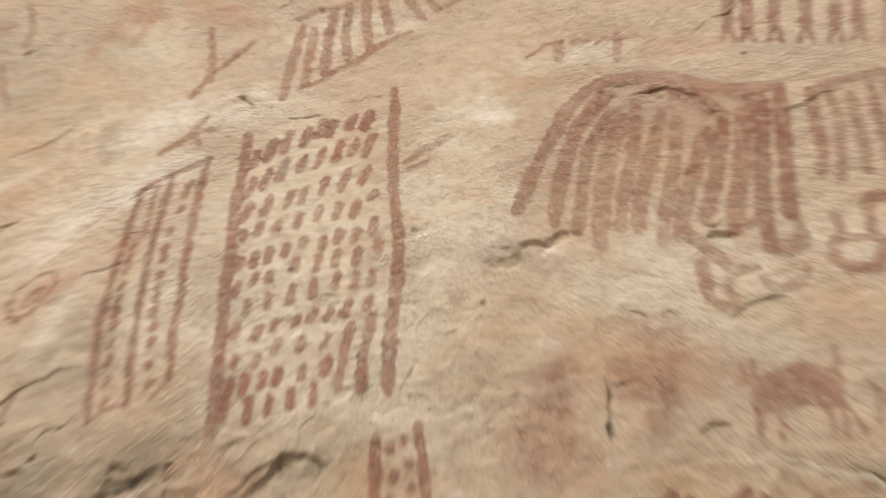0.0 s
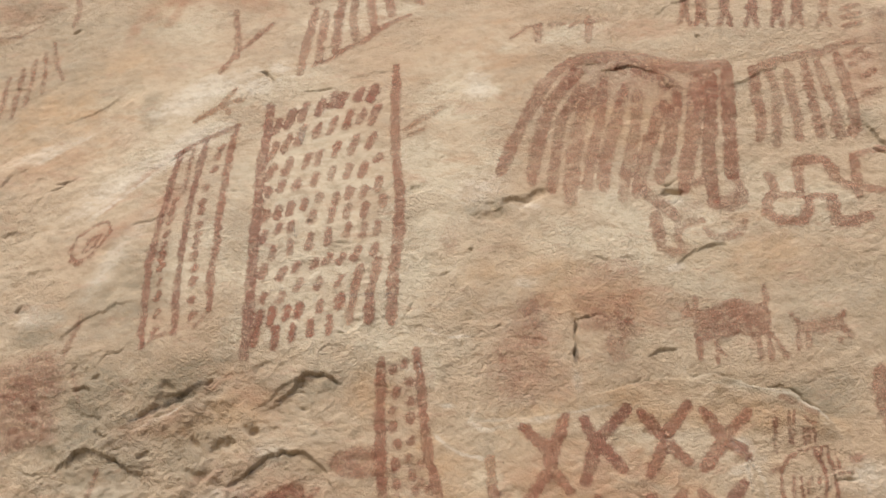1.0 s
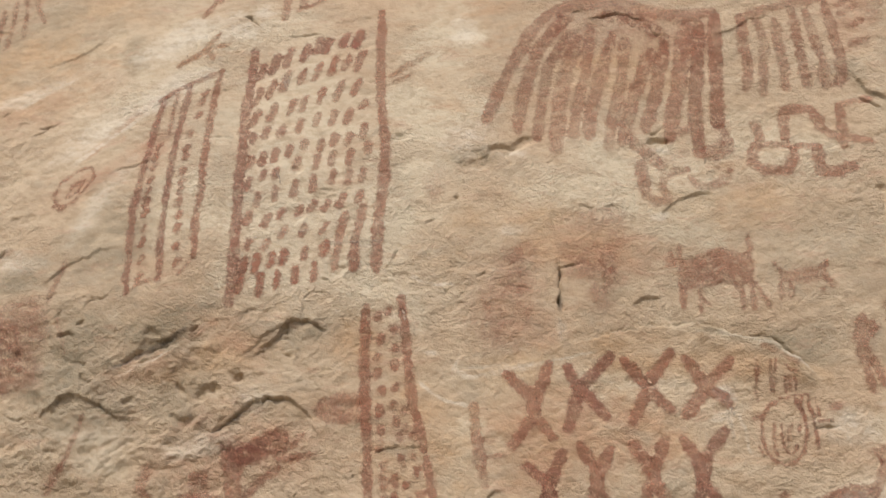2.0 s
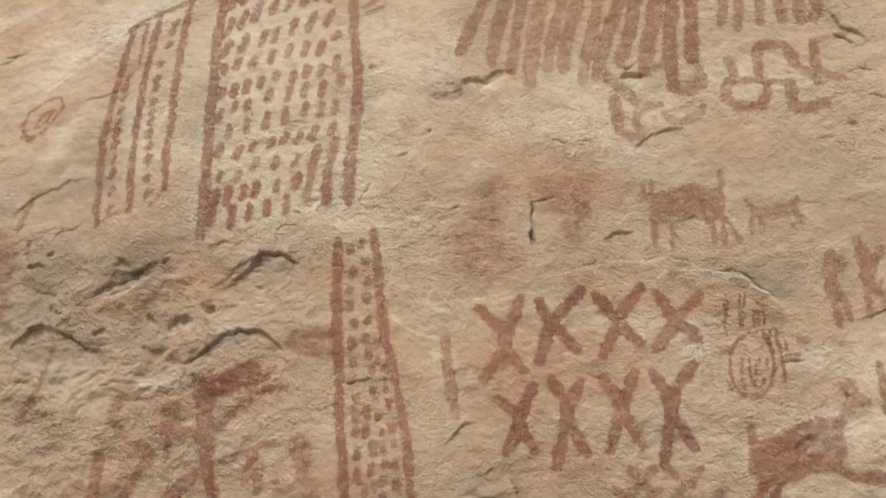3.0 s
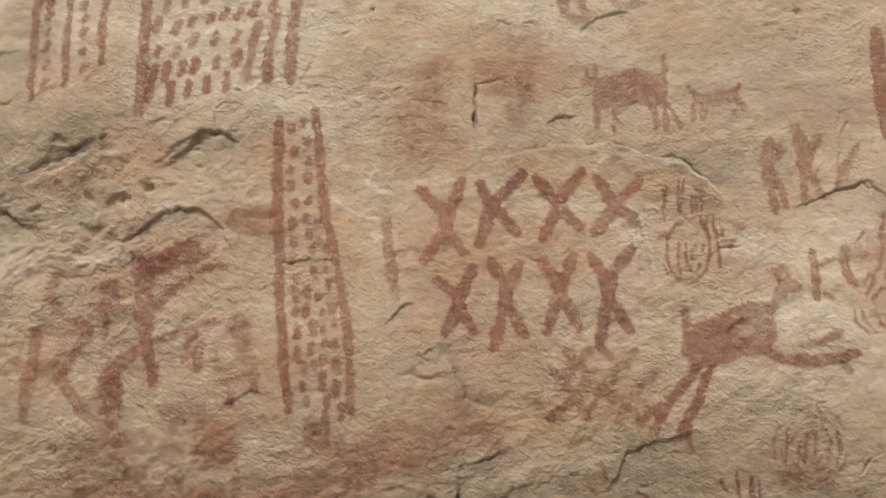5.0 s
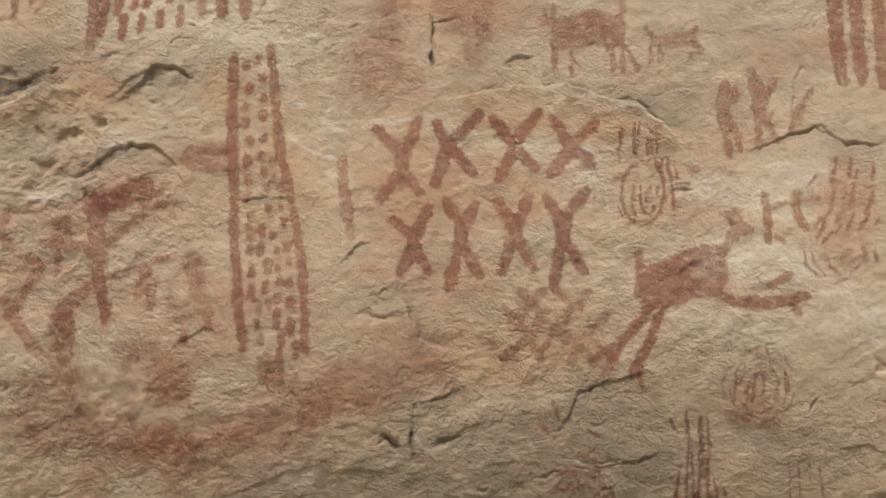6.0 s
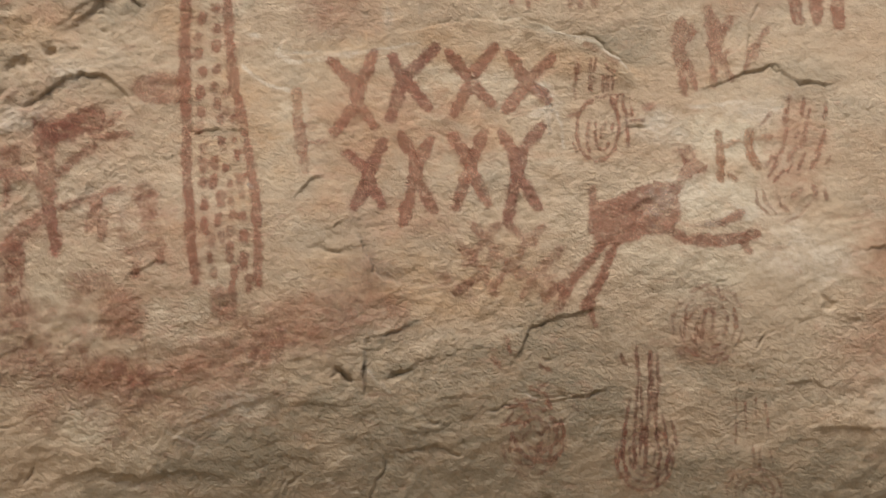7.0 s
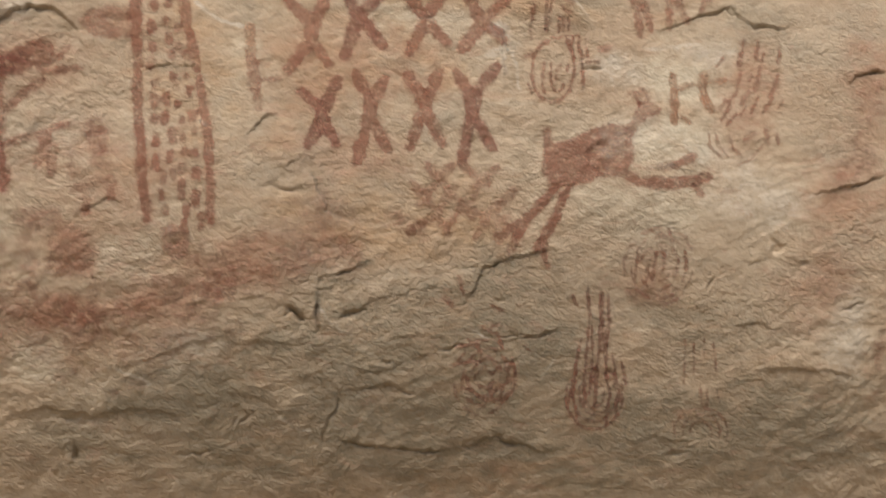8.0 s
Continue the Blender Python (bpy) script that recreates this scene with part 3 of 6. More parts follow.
stain_shade("grey", 0.51, -1.035, 3.278, 0.316, 0.206, 20)
stain_shade("pink", 0.68, -1.175, 3.463, 0.129, 0.072, 15)
stain_shade("ochre", 0.3, -0.808, 3.441, 0.113, 0.085, 40)
stain_shade("grey", 0.68, -0.783, 3.109, 0.039, 0.066, 20)
stain_shade("grey", 0.47, -1.129, 3.383, 0.113, 0.035, 20)
stain_shade("pink", 0.47, 0.334, 3.322, 0.149, 0.041, 0)
stain_shade("ochre", 0.54, 0.312, 3.046, 0.154, 0.102, 0)
stain_shade("pink", 0.54, 0.855, 3.193, 0.078, 0.117, 0)
stain_shade("pink", 0.68, -0.783, 2.784, 0.196, 0.043, 38)
stain_shade("white", 0.54, -1.004, 3.003, 0.116, 0.023, 25)
stain_shade("grey", 0.54, 0.838, 3.028, 0.051, 0.038, 0)
stain_shade("pale", 1, -0.203, 2.688, 0.120, 0.204, 0)
stain_shade("grey", 0.74, -0.951, 2.536, 0.064, 0.059, 0)
stain_shade("white", 0.47, -0.956, 2.563, 0.071, 0.041, 0)
stain_shade("pale", 0.94, -0.618, 2.682, 0.107, 0.131, 0)
stain_shade("grey", 0.68, -0.445, 2.406, 0.051, 0.034, 10)
stain_shade("grey", 0.74, -0.613, 2.377, 0.090, 0.034, 20)
stain_shade("grey", 0.68, -0.354, 2.389, 0.057, 0.028, 25)
stain_shade("grey", 0.68, -0.022, 2.813, 0.073, 0.037, 0)
stain_shade("white", 0.68, 0.076, 2.82, 0.037, 0.015, 0)
stain_shade("white", 0.81, 0.396, 2.831, 0.025, 0.009, 0)
stain_shade("ochre", 0.18, 0.15, 2.52, 0.20, 0.13, 0)
stain_shade("pink", 0.30, 0.068, 2.526, 0.127, 0.127, 0)
stain_shade("pink", 0.30, 0.245, 2.578, 0.082, 0.117, 0)
stain_shade("ochre", 0.54, 0.514, 2.687, 0.179, 0.060, 0)
stain_shade("pink", 0.47, 0.088, 2.426, 0.102, 0.068, 0)
stain_shade("white", 0.54, 0.065, 2.629, 0.035, 0.019, 0)
stain_shade("white", 0.54, -0.806, 2.705, 0.145, 0.030, 60)
stain_shade("grey", 0.61, 0.633, 2.363, 0.123, 0.039, -12)
stain_shade("grey", 0.47, 0.666, 2.522, 0.104, 0.069, 0)
stain_shade("grey", 0.68, -0.789, 2.227, 0.122, 0.044, 20)
stain_shade("pale", 0.6, -0.765, 2.165, 0.105, 0.062, 150)
stain_shade("sleek", 1, -0.765, 2.165, 0.115, 0.07, 150)
stain_shade("white", 0.47, -0.448, 2.261, 0.055, 0.028, 0)
stain_shade("grey", 0.54, -0.583, 2.294, 0.045, 0.067, 80)
stain_shade("ochre", 0.68, -0.542, 2.331, 0.123, 0.045, 20)
stain_shade("ochre", 0.68, -0.242, 2.383, 0.068, 0.068, 0)
stain_shade("ochre", 0.68, 0.281, 2.385, 0.216, 0.046, 5)
stain_shade("ochre", 0.61, 0.075, 2.321, 0.135, 0.045, 0)
stain_shade("white", 0.61, -0.037, 2.861, 0.074, 0.062, 0)
stain_shade("white", 0.68, -0.1, 2.359, 0.020, 0.009, 0)
stain_shade("white", 0.41, 0.03, 2.326, 0.090, 0.007, -3)
stain_shade("soot", 0.68, 0.161, 2.469, 0.008, 0.030, 0)
stain_shade("white", 0.34, 0.162, 2.406, 0.011, 0.025, 0)
stain_shade("white", 0.94, 0.477, 2.27, 0.025, 0.016, -30)
stain_shade("white", 0.68, 0.482, 2.229, 0.009, 0.033, 0)
stain_shade("pale", 0.81, 0.345, 2.151, 0.055, 0.044, 0)
stain_shade("ochre", 0.54, 0.625, 2.332, 0.067, 0.034, -30)
stain_shade("white", 0.54, 0.38, 2.666, 0.026, 0.012, 20)
stain_shade("pale", 0.68, -0.152, 2.455, 0.069, 0.080, 0)
stain_shade("pale", 0.68, -0.315, 2.526, 0.116, 0.046, 10)
stain_shade("pale", 0.94, 0.762, 2.047, 0.179, 0.067, 10)
stain_shade("white", 0.54, 0.715, 2.211, 0.068, 0.045, 0)
stain_shade("white", 0.68, 0.473, 2.229, 0.014, 0.045, -70)
stain_shade("grey", 0.47, -0.615, 2.251, 0.054, 0.065, 0)
stain_shade("white", 0.47, -0.569, 2.166, 0.086, 0.027, 20)
stain_shade("pale", 0.81, -0.022, 2.192, 0.099, 0.111, 0)
stain_shade("pale", 0.68, 0.313, 2.156, 0.201, 0.101, 0)
stain_shade("pale", 0.81, -0.347, 1.972, 0.117, 0.075, 0)
stain_shade("pale", 0.81, -0.571, 1.962, 0.064, 0.053, 0)
stain_shade("ochre", 0.54, 0.035, 2.025, 0.066, 0.044, 0)
stain_shade("pale", 0.68, 0.201, 2.281, 0.281, 0.068, 0)
stain_shade("grey", 0.54, 0.606, 2.388, 0.230, 0.046, -8)
stain_shade("grey", 0.47, 1.007, 2.318, 0.080, 0.057, 0)
stain_shade("pink", 0.54, 0.903, 2.5, 0.163, 0.070, 0)
stain_shade("pale", 0.94, 0.862, 2.188, 0.136, 0.068, 0)
stain_shade("white", 0.47, 0.912, 2.247, 0.069, 0.034, 0)
stain_shade("pink", 0.81, -0.31, 1.708, 0.202, 0.048, 4)
stain_shade("pink", 0.81, 0.003, 1.792, 0.205, 0.059, 14)
stain_shade("pink", 0.68, -0.34, 1.814, 0.063, 0.073, 0)
stain_shade("ochre", 0.54, 0.118, 1.902, 0.109, 0.054, 0)
stain_shade("pink", 0.54, -0.165, 1.695, 0.086, 0.054, 0)
stain_shade("pale", 0.81, -0.218, 1.787, 0.085, 0.053, 0)
stain_shade("white", 0.54, -0.122, 1.653, 0.065, 0.043, 0)
stain_shade("pale", 0.68, -0.405, 1.608, 0.075, 0.054, 0)
stain_shade("pale", 0.68, -0.401, 1.773, 0.042, 0.042, 0)
stain_shade("grey", 1, 0.17, 1.646, 0.287, 0.166, 0)
stain_shade("grey", 1, 0.484, 1.684, 0.293, 0.180, 0)
stain_shade("grey", 1, 0.237, 1.471, 0.479, 0.160, 0)
stain_shade("grey", 1, 0.647, 1.483, 0.468, 0.164, 0)
stain_shade("grey", 1, -0.1, 1.525, 0.287, 0.122, 0)
stain_shade("grey", 1, 1.073, 1.472, 0.382, 0.143, 0)
stain_shade("grey", 0.68, -0.369, 1.459, 0.165, 0.066, 0)
stain_shade("grey", 0.47, 0.927, 1.645, 0.186, 0.116, 0)
stain_shade("white", 0.54, 1.007, 1.95, 0.126, 0.069, -20)
stain_shade("white", 0.54, 1.224, 1.682, 0.059, 0.094, 0)
stain_shade("pink", 0.68, 1.2, 1.955, 0.104, 0.150, 0)
stain_shade("pink", 0.68, 1.247, 2.223, 0.082, 0.093, 0)
stain_shade("pink", 0.47, 1.131, 1.761, 0.105, 0.093, 0)
stain_shade("grey", 0.68, 1.224, 1.532, 0.155, 0.084, 0)
stain_shade("white", 0.25, 0.771, 2.081, 0.091, 0.045, 0)
stain_shade("pale", 0.68, 0.783, 1.921, 0.147, 0.079, 0)
stain_shade("soot", 0.68, 0.126, 1.721, 0.007, 0.044, 0)
stain_shade("ochre", 0.47, 0.362, 1.911, 0.122, 0.067, 0)
stain_shade("grey", 0.47, 0.799, 1.734, 0.138, 0.069, 0)
stain_shade("pink", 0.54, -0.155, 1.747, 0.353, 0.086, 8)
stain_shade("ochre", 0.68, 0.273, 1.876, 0.276, 0.077, 0)
stain_shade("pink", 0.54, -0.311, 1.958, 0.209, 0.125, 0)
stain_shade("pink", 0.54, -0.5, 2.161, 0.198, 0.099, 0)
stain_shade("ochre", 0.68, -0.093, 2.139, 0.132, 0.176, 0)
stain_shade("ochre", 0.68, 0.417, 2.341, 0.296, 0.046, 0)
stain_shade("ochre", 0.61, 0.137, 2.613, 0.235, 0.118, 0)
stain_shade("pink", 0.54, 0.253, 2.575, 0.141, 0.094, 0)
stain_shade("grey", 0.75, -0.836, 2.375, 0.191, 0.169, 0)
stain_shade("grey", 1, -0.658, 2.392, 0.135, 0.062, 24)
stain_shade("grey", 0.30, -0.813, 2.115, 0.142, 0.153, 0)
stain_shade("grey", 0.68, -0.772, 2.602, 0.140, 0.105, 60)
stain_shade("pink", 0.54, -0.674, 2.327, 0.134, 0.045, 20)
stain_shade("pink", 0.47, -0.479, 2.389, 0.090, 0.068, 0)
stain_shade("grey", 0.40, 0.811, 2.546, 0.198, 0.151, 0)
stain_shade("grey", 0.30, 0.651, 2.659, 0.262, 0.143, 0)
stain_shade("grey", 0.94, 0.624, 2.387, 0.103, 0.046, -20)
stain_shade("white", 0.2, -0.762, 2.17, 0.077, 0.066, 0)
stain_shade("grey", 0.25, 0.433, 2.617, 0.142, 0.106, 0)
stain_shade("grey", 0.47, 0.251, 2.512, 0.093, 0.070, 0)
stain_shade("pink", 0.47, 0.1, 2.509, 0.070, 0.081, 0)
stain_shade("pink", 0.54, -0.577, 1.986, 0.216, 0.076, 0)
streak("white", 0.77, 0.0045, (0.246, 2.365), (0.165, 2.347), (0.097, 2.334), (0.018, 2.308), (-0.044, 2.311), (-0.055, 2.335), (-0.041, 2.366))
streak("white", 0.7, 0.0056, (-0.05, 2.354), (-0.052, 2.324), (-0.027, 2.309))
streak("pink", 1, 0.0101, (-0.733, 2.3), (-0.662, 2.332), (-0.601, 2.373), (-0.572, 2.403), (-0.514, 2.426))
streak("white", 0.56, 0.0067, (-0.717, 2.304), (-0.652, 2.335), (-0.596, 2.374))
streak("grey", 1, 0.0247, (-0.772, 2.314), (-0.709, 2.344), (-0.64, 2.381), (-0.589, 2.405))
streak("soot", 0.84, 0.0090, (-0.75, 2.312), (-0.675, 2.354), (-0.613, 2.392), (-0.586, 2.41))
streak("pale", 0.9, 0.0180, (0.364, 2.418), (0.44, 2.408), (0.533, 2.380), (0.588, 2.360), (0.63, 2.328), (0.677, 2.285))
streak("white", 0.49, 0.0057, (0.397, 2.402), (0.477, 2.395), (0.533, 2.385), (0.588, 2.367), (0.63, 2.335), (0.677, 2.295))
streak("pink", 1, 0.0102, (0.548, 2.37), (0.597, 2.351), (0.629, 2.325))
streak("white", 0.7, 0.0058, (-0.143, 2.532), (-0.097, 2.508), (-0.045, 2.509))
streak("white", 0.56, 0.0059, (-0.261, 2.592), (-0.227, 2.598), (-0.203, 2.595))
streak("white", 0.7, 0.0056, (-0.058, 2.336), (-0.052, 2.313), (-0.024, 2.304), (0.065, 2.326), (0.167, 2.34))
streak("white", 0.63, 0.0056, (-0.129, 2.3), (-0.101, 2.277), (-0.067, 2.254), (-0.023, 2.247))
streak("white", 0.7, 0.0069, (0.762, 2.247), (0.89, 2.26), (0.98, 2.247))
streak("white", 0.56, 0.0056, (0.496, 2.24), (0.511, 2.193), (0.516, 2.147))
streak("white", 0.7, 0.0034, (0.415, 1.688), (0.451, 1.67), (0.474, 1.662))
streak("white", 0.31, 0.0040, (0.582, 1.58), (0.597, 1.608), (0.612, 1.63), (0.624, 1.666))
streak("white", 0.7, 0.0056, (0.055, 1.504), (0.089, 1.487), (0.129, 1.476))
streak("white", 0.63, 0.0054, (-0.259, 1.599), (-0.217, 1.578), (-0.186, 1.568))
streak("white", 0.56, 0.0055, (0.124, 1.721), (0.157, 1.689), (0.18, 1.668))
streak("white", 0.56, 0.0057, (0.78, 2.01), (0.791, 1.999))
streak("grey", 0.98, 0.0153, (0.126, 1.656), (0.124, 1.721), (0.131, 1.764))
streak("grey", 0.84, 0.0132, (0.133, 1.764), (0.187, 1.785), (0.236, 1.81))
streak("grey", 0.84, 0.0162, (0.169, 1.464), (0.274, 1.443), (0.392, 1.438), (0.486, 1.448))
streak("grey", 0.7, 0.0135, (0.164, 1.556), (0.23, 1.565), (0.311, 1.553))
streak("grey", 0.84, 0.0134, (0.414, 1.715), (0.439, 1.771), (0.478, 1.813), (0.556, 1.833))
streak("pink", 0.9, 0.022, (-0.77, 3.557), (-0.803, 3.479), (-0.868, 3.418), (-0.886, 3.315))
stain_shade("pink", 0.8, -0.795, 3.523, 0.06, 0.09, 50)
stain_shade("sleek", 1, -0.928, 3.171, 0.441, 0.294, 20)
stain_shade("sleek", 1, -0.032, 3.226, 0.160, 0.213, 0)
stain_shade("sleek", 0.9, -0.86, 2.80, 0.24, 0.30, 30)
stain_shade("sleek", 0.6, -0.10, 2.95, 0.11, 0.25, 0)
stain_shade("pale", 1, -0.13, 2.86, 0.12, 0.26, 0)
stain_shade("pale", 1, -0.40, 2.70, 0.22, 0.26, 0)
stain_shade("sleek", 0.81, -0.399, 2.903, 0.213, 0.251, 0)
stain_shade("white", 0.81, -0.734, 2.955, 0.254, 0.038, 38)
stain_shade("white", 0.74, -0.563, 3.171, 0.093, 0.040, 10)
stain_shade("grey", 0.54, -1.16, 3.463, 0.157, 0.086, 0)
stain_shade("pink", 0.61, -0.616, 3.501, 0.071, 0.172, 60)
streak("white", 0.7, 0.0116, (-1.047, 2.955), (-0.978, 3.002), (-0.907, 3.049))
streak("white", 0.7, 0.0100, (-0.897, 2.778), (-0.81, 2.865), (-0.73, 2.937))
streak("pink", 0.84, 0.0126, (-0.863, 2.804), (-0.777, 2.907), (-0.7, 2.989))
streak("pink", 0.84, 0.0199, (-0.798, 3.379), (-0.769, 3.463), (-0.754, 3.559))
stain_shade("sleek", 0.47, 1.019, 1.973, 0.206, 0.138, 0)
stain_shade("sleek", 0.41, 1.218, 1.716, 0.140, 0.140, 0)
stain_shade("sleek", 0.81, -0.401, 1.773, 0.126, 0.105, 0)
stain_shade("pink", 0.61, 0.996, 2.171, 0.086, 0.138, 0)
stain_shade("pink", 0.54, 0.791, 1.777, 0.068, 0.057, 0)
stain_shade("ochre", 0.68, 0.212, 2.196, 0.288, 0.144, 0)
stain_shade("pink", 0.54, 0.201, 2.183, 0.244, 0.122, 0)
stain_shade("pink", 0.41, 0.149, 2.015, 0.165, 0.066, 0)
stain_shade("grey", 0.68, 0.916, 1.69, 0.207, 0.080, 0)
stain_shade("grey", 0.68, 0.224, 1.681, 0.276, 0.066, 0)
stain_shade("white", 0.3, 0.899, 2.035, 0.080, 0.034, -15)
stain_shade("pale", 0.94, 0.339, 2.74, 0.265, 0.169, 0)
stain_shade("pale", 0.81, -0.73, 3.045, 0.388, 0.181, 20)
stain_shade("pale", 0.81, -0.36, 2.523, 0.231, 0.104, 0)
stain_shade("pale", 0.68, 0.629, 2.841, 0.197, 0.111, 0)

# small fissures and pits, most of them where the rock is broken
for _ in range(230):
    x, z = random.uniform(-1.4, 1.5), random.uniform(1.25, 3.6)
    broken = float(smooth(perlin(np.array([x * 1.3 + 8.2]), np.array([z * 1.3 - 2.5]), 41), -0.5, 0.55)[0])
    if random.random() > 0.2 + 0.5 * broken + (0.4 if z < 1.9 else 0) + (0.4 if x < -0.4 and z < 2.4 else 0):
        continue
    if random.random() < 0.7:
        a, n = radians(random.gauss(16, 22)), random.uniform(0.010, 0.045)
        bend = random.uniform(-0.3, 0.3) * n
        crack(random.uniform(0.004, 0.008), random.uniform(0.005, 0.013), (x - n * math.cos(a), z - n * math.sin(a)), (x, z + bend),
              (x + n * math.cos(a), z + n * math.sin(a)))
    else:
        r = random.uniform(0.006, 0.018)
        hollow(random.uniform(0.006, 0.012), x, z, r * random.uniform(1.0, 2.2), r, random.gauss(16, 15))

PLACE = np.stack([GX, WALL - OUT, GZ], axis=-1)
TU, TV = np.gradient(PLACE, axis=1), np.gradient(PLACE, axis=0)
NORMAL = np.cross(TU, TV)
NORMAL /= np.linalg.norm(NORMAL, axis=-1, keepdims=True) + 1e-12


def sheet(name, verts, quads, material, attributes):
    me = bpy.data.meshes.new(name)
    me.vertices.add(len(verts))
    me.vertices.foreach_set("co", np.ascontiguousarray(verts, dtype=np.float32).ravel())
    me.loops.add(quads.size)
    me.loops.foreach_set("vertex_index", np.ascontiguousarray(quads, dtype=np.int32).ravel())
    me.polygons.add(len(quads))
    me.polygons.foreach_set("loop_start", np.arange(0, quads.size, 4, dtype=np.int32))
    me.polygons.foreach_set("use_smooth", np.ones(len(quads), dtype=bool))
    me.update(calc_edges=True)
    for key, values in attributes.items():
        me.attributes.new(key, "FLOAT", "POINT").data.foreach_set("value", np.ascontiguousarray(values, dtype=np.float32).ravel())
    me.materials.append(material)
    return me


def quads_of(rows, cols):
    n = np.arange(rows * cols).reshape(rows, cols)
    return np.stack([n[:-1, :-1], n[:-1, 1:], n[1:, 1:], n[1:, :-1]], axis=-1).reshape(-1, 4)


wall = new("wall_rock", sheet("wall_rock", PLACE.reshape(-1, 3), quads_of(*GX.shape), ROCK, STAINS_SHADES))
tagged(wall, "weathered tan sandstone rock face with ledges and cracks", "rock face", kind="structure")


def ground():
    n = 160
    xs = np.sign(np.linspace(-1, 1, n)) * np.abs(np.linspace(-1, 1, n)) ** 3 * 400
    ys = np.sign(np.linspace(-1, 1, n)) * np.abs(np.linspace(-1, 1, n)) ** 3 * 400
    x, y = np.meshgrid(xs, ys)
    z = 0.05 * perlin(x * 0.5, y * 0.5, 81) + 0.02 * perlin(x * 2, y * 2, 82)
    ob = new("ground", sheet("ground", np.stack([x, y, z], axis=-1).reshape(-1, 3), quads_of(n, n), soil(), {}))
    tagged(ob, "dry sandy brown ground at the foot of the rock", "ground", kind="structure")


ground()

# ---- paint on the rock ----
LAYER = [0]
PAINTED = np.full(GX.shape, 1.0)


def film(name, parent, origin, w, depth, fade, colour, soft=0.0035):
    """One mark of paint: a film on the rock where depth is below 0, thinning out over soft metres at the rim."""
    if colour != "chalk" and name != "smear" and fade < 0.7:
        # fresh paint does not double on paint that is there, but for a narrow lap
        under = PAINTED[w].copy()
        PAINTED[w] = np.minimum(under, depth)
        depth = np.maximum(depth, -under - 0.0032)
    near = depth < soft
    cell = near[:-1, :-1] | near[1:, :-1] | near[:-1, 1:] | near[1:, 1:]
    if not cell.any():
        return None
    LAYER[0] += 1
    lift = 0.0004 + 0.00004 * (LAYER[0] % 31)
    verts = (PLACE[w] + NORMAL[w] * -lift * np.sign(NORMAL[w][..., 1:2])).reshape(-1, 3)
    quads = quads_of(*depth.shape)[cell.ravel()]
    used = np.unique(quads)
    back = np.zeros(len(verts), dtype=np.int64)
    back[used] = np.arange(len(used))
    me = sheet(name, verts[used] - np.array(origin), back[quads], PAINT[colour],
               {"edge": depth.ravel()[used] / soft, "fade": np.broadcast_to(fade, depth.shape).ravel()[used]})
    ob = new(name, me)
    ob.parent = parent
    return ob


def painting(name, label, category, group, x, z):
    k, i = np.searchsorted(ZS, z), np.searchsorted(XS, x)
    ob = new(name)
    ob.empty_display_size = 0.05
    ob.location = PLACE[k, i]
    return tagged(ob, label, category, group)


def ragged(x, z):
    return 0.0011 * perlin(x * 45, z * 45, 91) + 0.0014 * perlin(x * 120, z * 120, 92)


def stroke(parent, name, width, fade, colour, *points):
    """A brush or finger stroke through the points (x, z) on the rock."""
    w = window(points, width + 0.012)
    x, z = GX[w], GZ[w]
    d, side, way = along(points, x + 0.0022 * perlin(x * 26, z * 26, 97), z + 0.0022 * perlin(x * 26, z * 26, 98))
    far = len(points) > 2 or math.dist(points[0], points[-1]) > 2.2 * width
    half = width / 2 * (1 + 0.20 * perlin(way * 7 + points[0][0] * 40, way * 0 + points[0][1] * 40, 93))
    if far:
        half = half * (0.83 + 0.20 * smooth(np.minimum(way, 1 - way), 0.0, 0.12))
    soft = min(0.0035, 0.28 * width) + width * max(0.0, fade - 0.66) * (1.0 if width > 0.025 else 0.2)
    return film(name, parent, parent.location, w, d - half + ragged(x, z) * (1 + soft * 300), fade, colour, soft)


def dabs(parent, name, width, fade, colour, lean, *points):
    """A row of separate finger dabs; lean: how far each is drawn out, (x, z)."""
    for k, (x, z) in enumerate(points):
        g = 0.88 + 0.24 * ((k * 37 + int(abs(x) * 1000)) % 10) / 10
        f = min(1.0, max(0.0, fade + 0.22 * (((k * 53 + int(z * 1000)) % 10) / 10 - 0.5)))
        a = (x - lean[0] / 2 * g, z - lean[1] / 2 * g)
        b = (x + lean[0] / 2 * g, z + lean[1] / 2 * g)
        stroke(parent, name, width * g, f, colour, a, b)


def smears(parent, colour, *rubs):
    """Rubbed and half-lost paint without a clear rim, as one film: each rub is (fade, width, points along it)."""
    widest = max(width for fade, width, points in rubs)
    w = window([q for fade, width, points in rubs for q in points], widest * 0.9)
    x, z = GX[w], GZ[w]
    blotch = fbm(x * 13, z * 17, 4, 95, 0.6) + 0.50 * fbm(x * 60, z * 70, 2, 96)
    rim, total, faded = np.full(x.shape, 9.0), np.zeros(x.shape), np.zeros(x.shape)
    for fade, width, points in rubs:
        d, side, way = along(points, x, z)
        edge = (d / width - 0.40 + 0.26 * blotch) / 0.24
        weight = np.exp(-2.5 * np.clip(edge, -2, 6))
        rim, total, faded = np.minimum(rim, edge), total + weight, faded + weight * fade
    return film("smear", parent, parent.location, w, rim * 0.02, faded / total, colour, 0.02)


def patch(parent, name, fade, colour, *points):
    """A filled patch of paint inside the outline."""
    w = window(points, 0.02)
    x, z = GX[w], GZ[w]
    ring = list(points) + [points[0]]
    d, side, way = along(ring, x, z)
    inside = np.zeros(x.shape, dtype=bool)
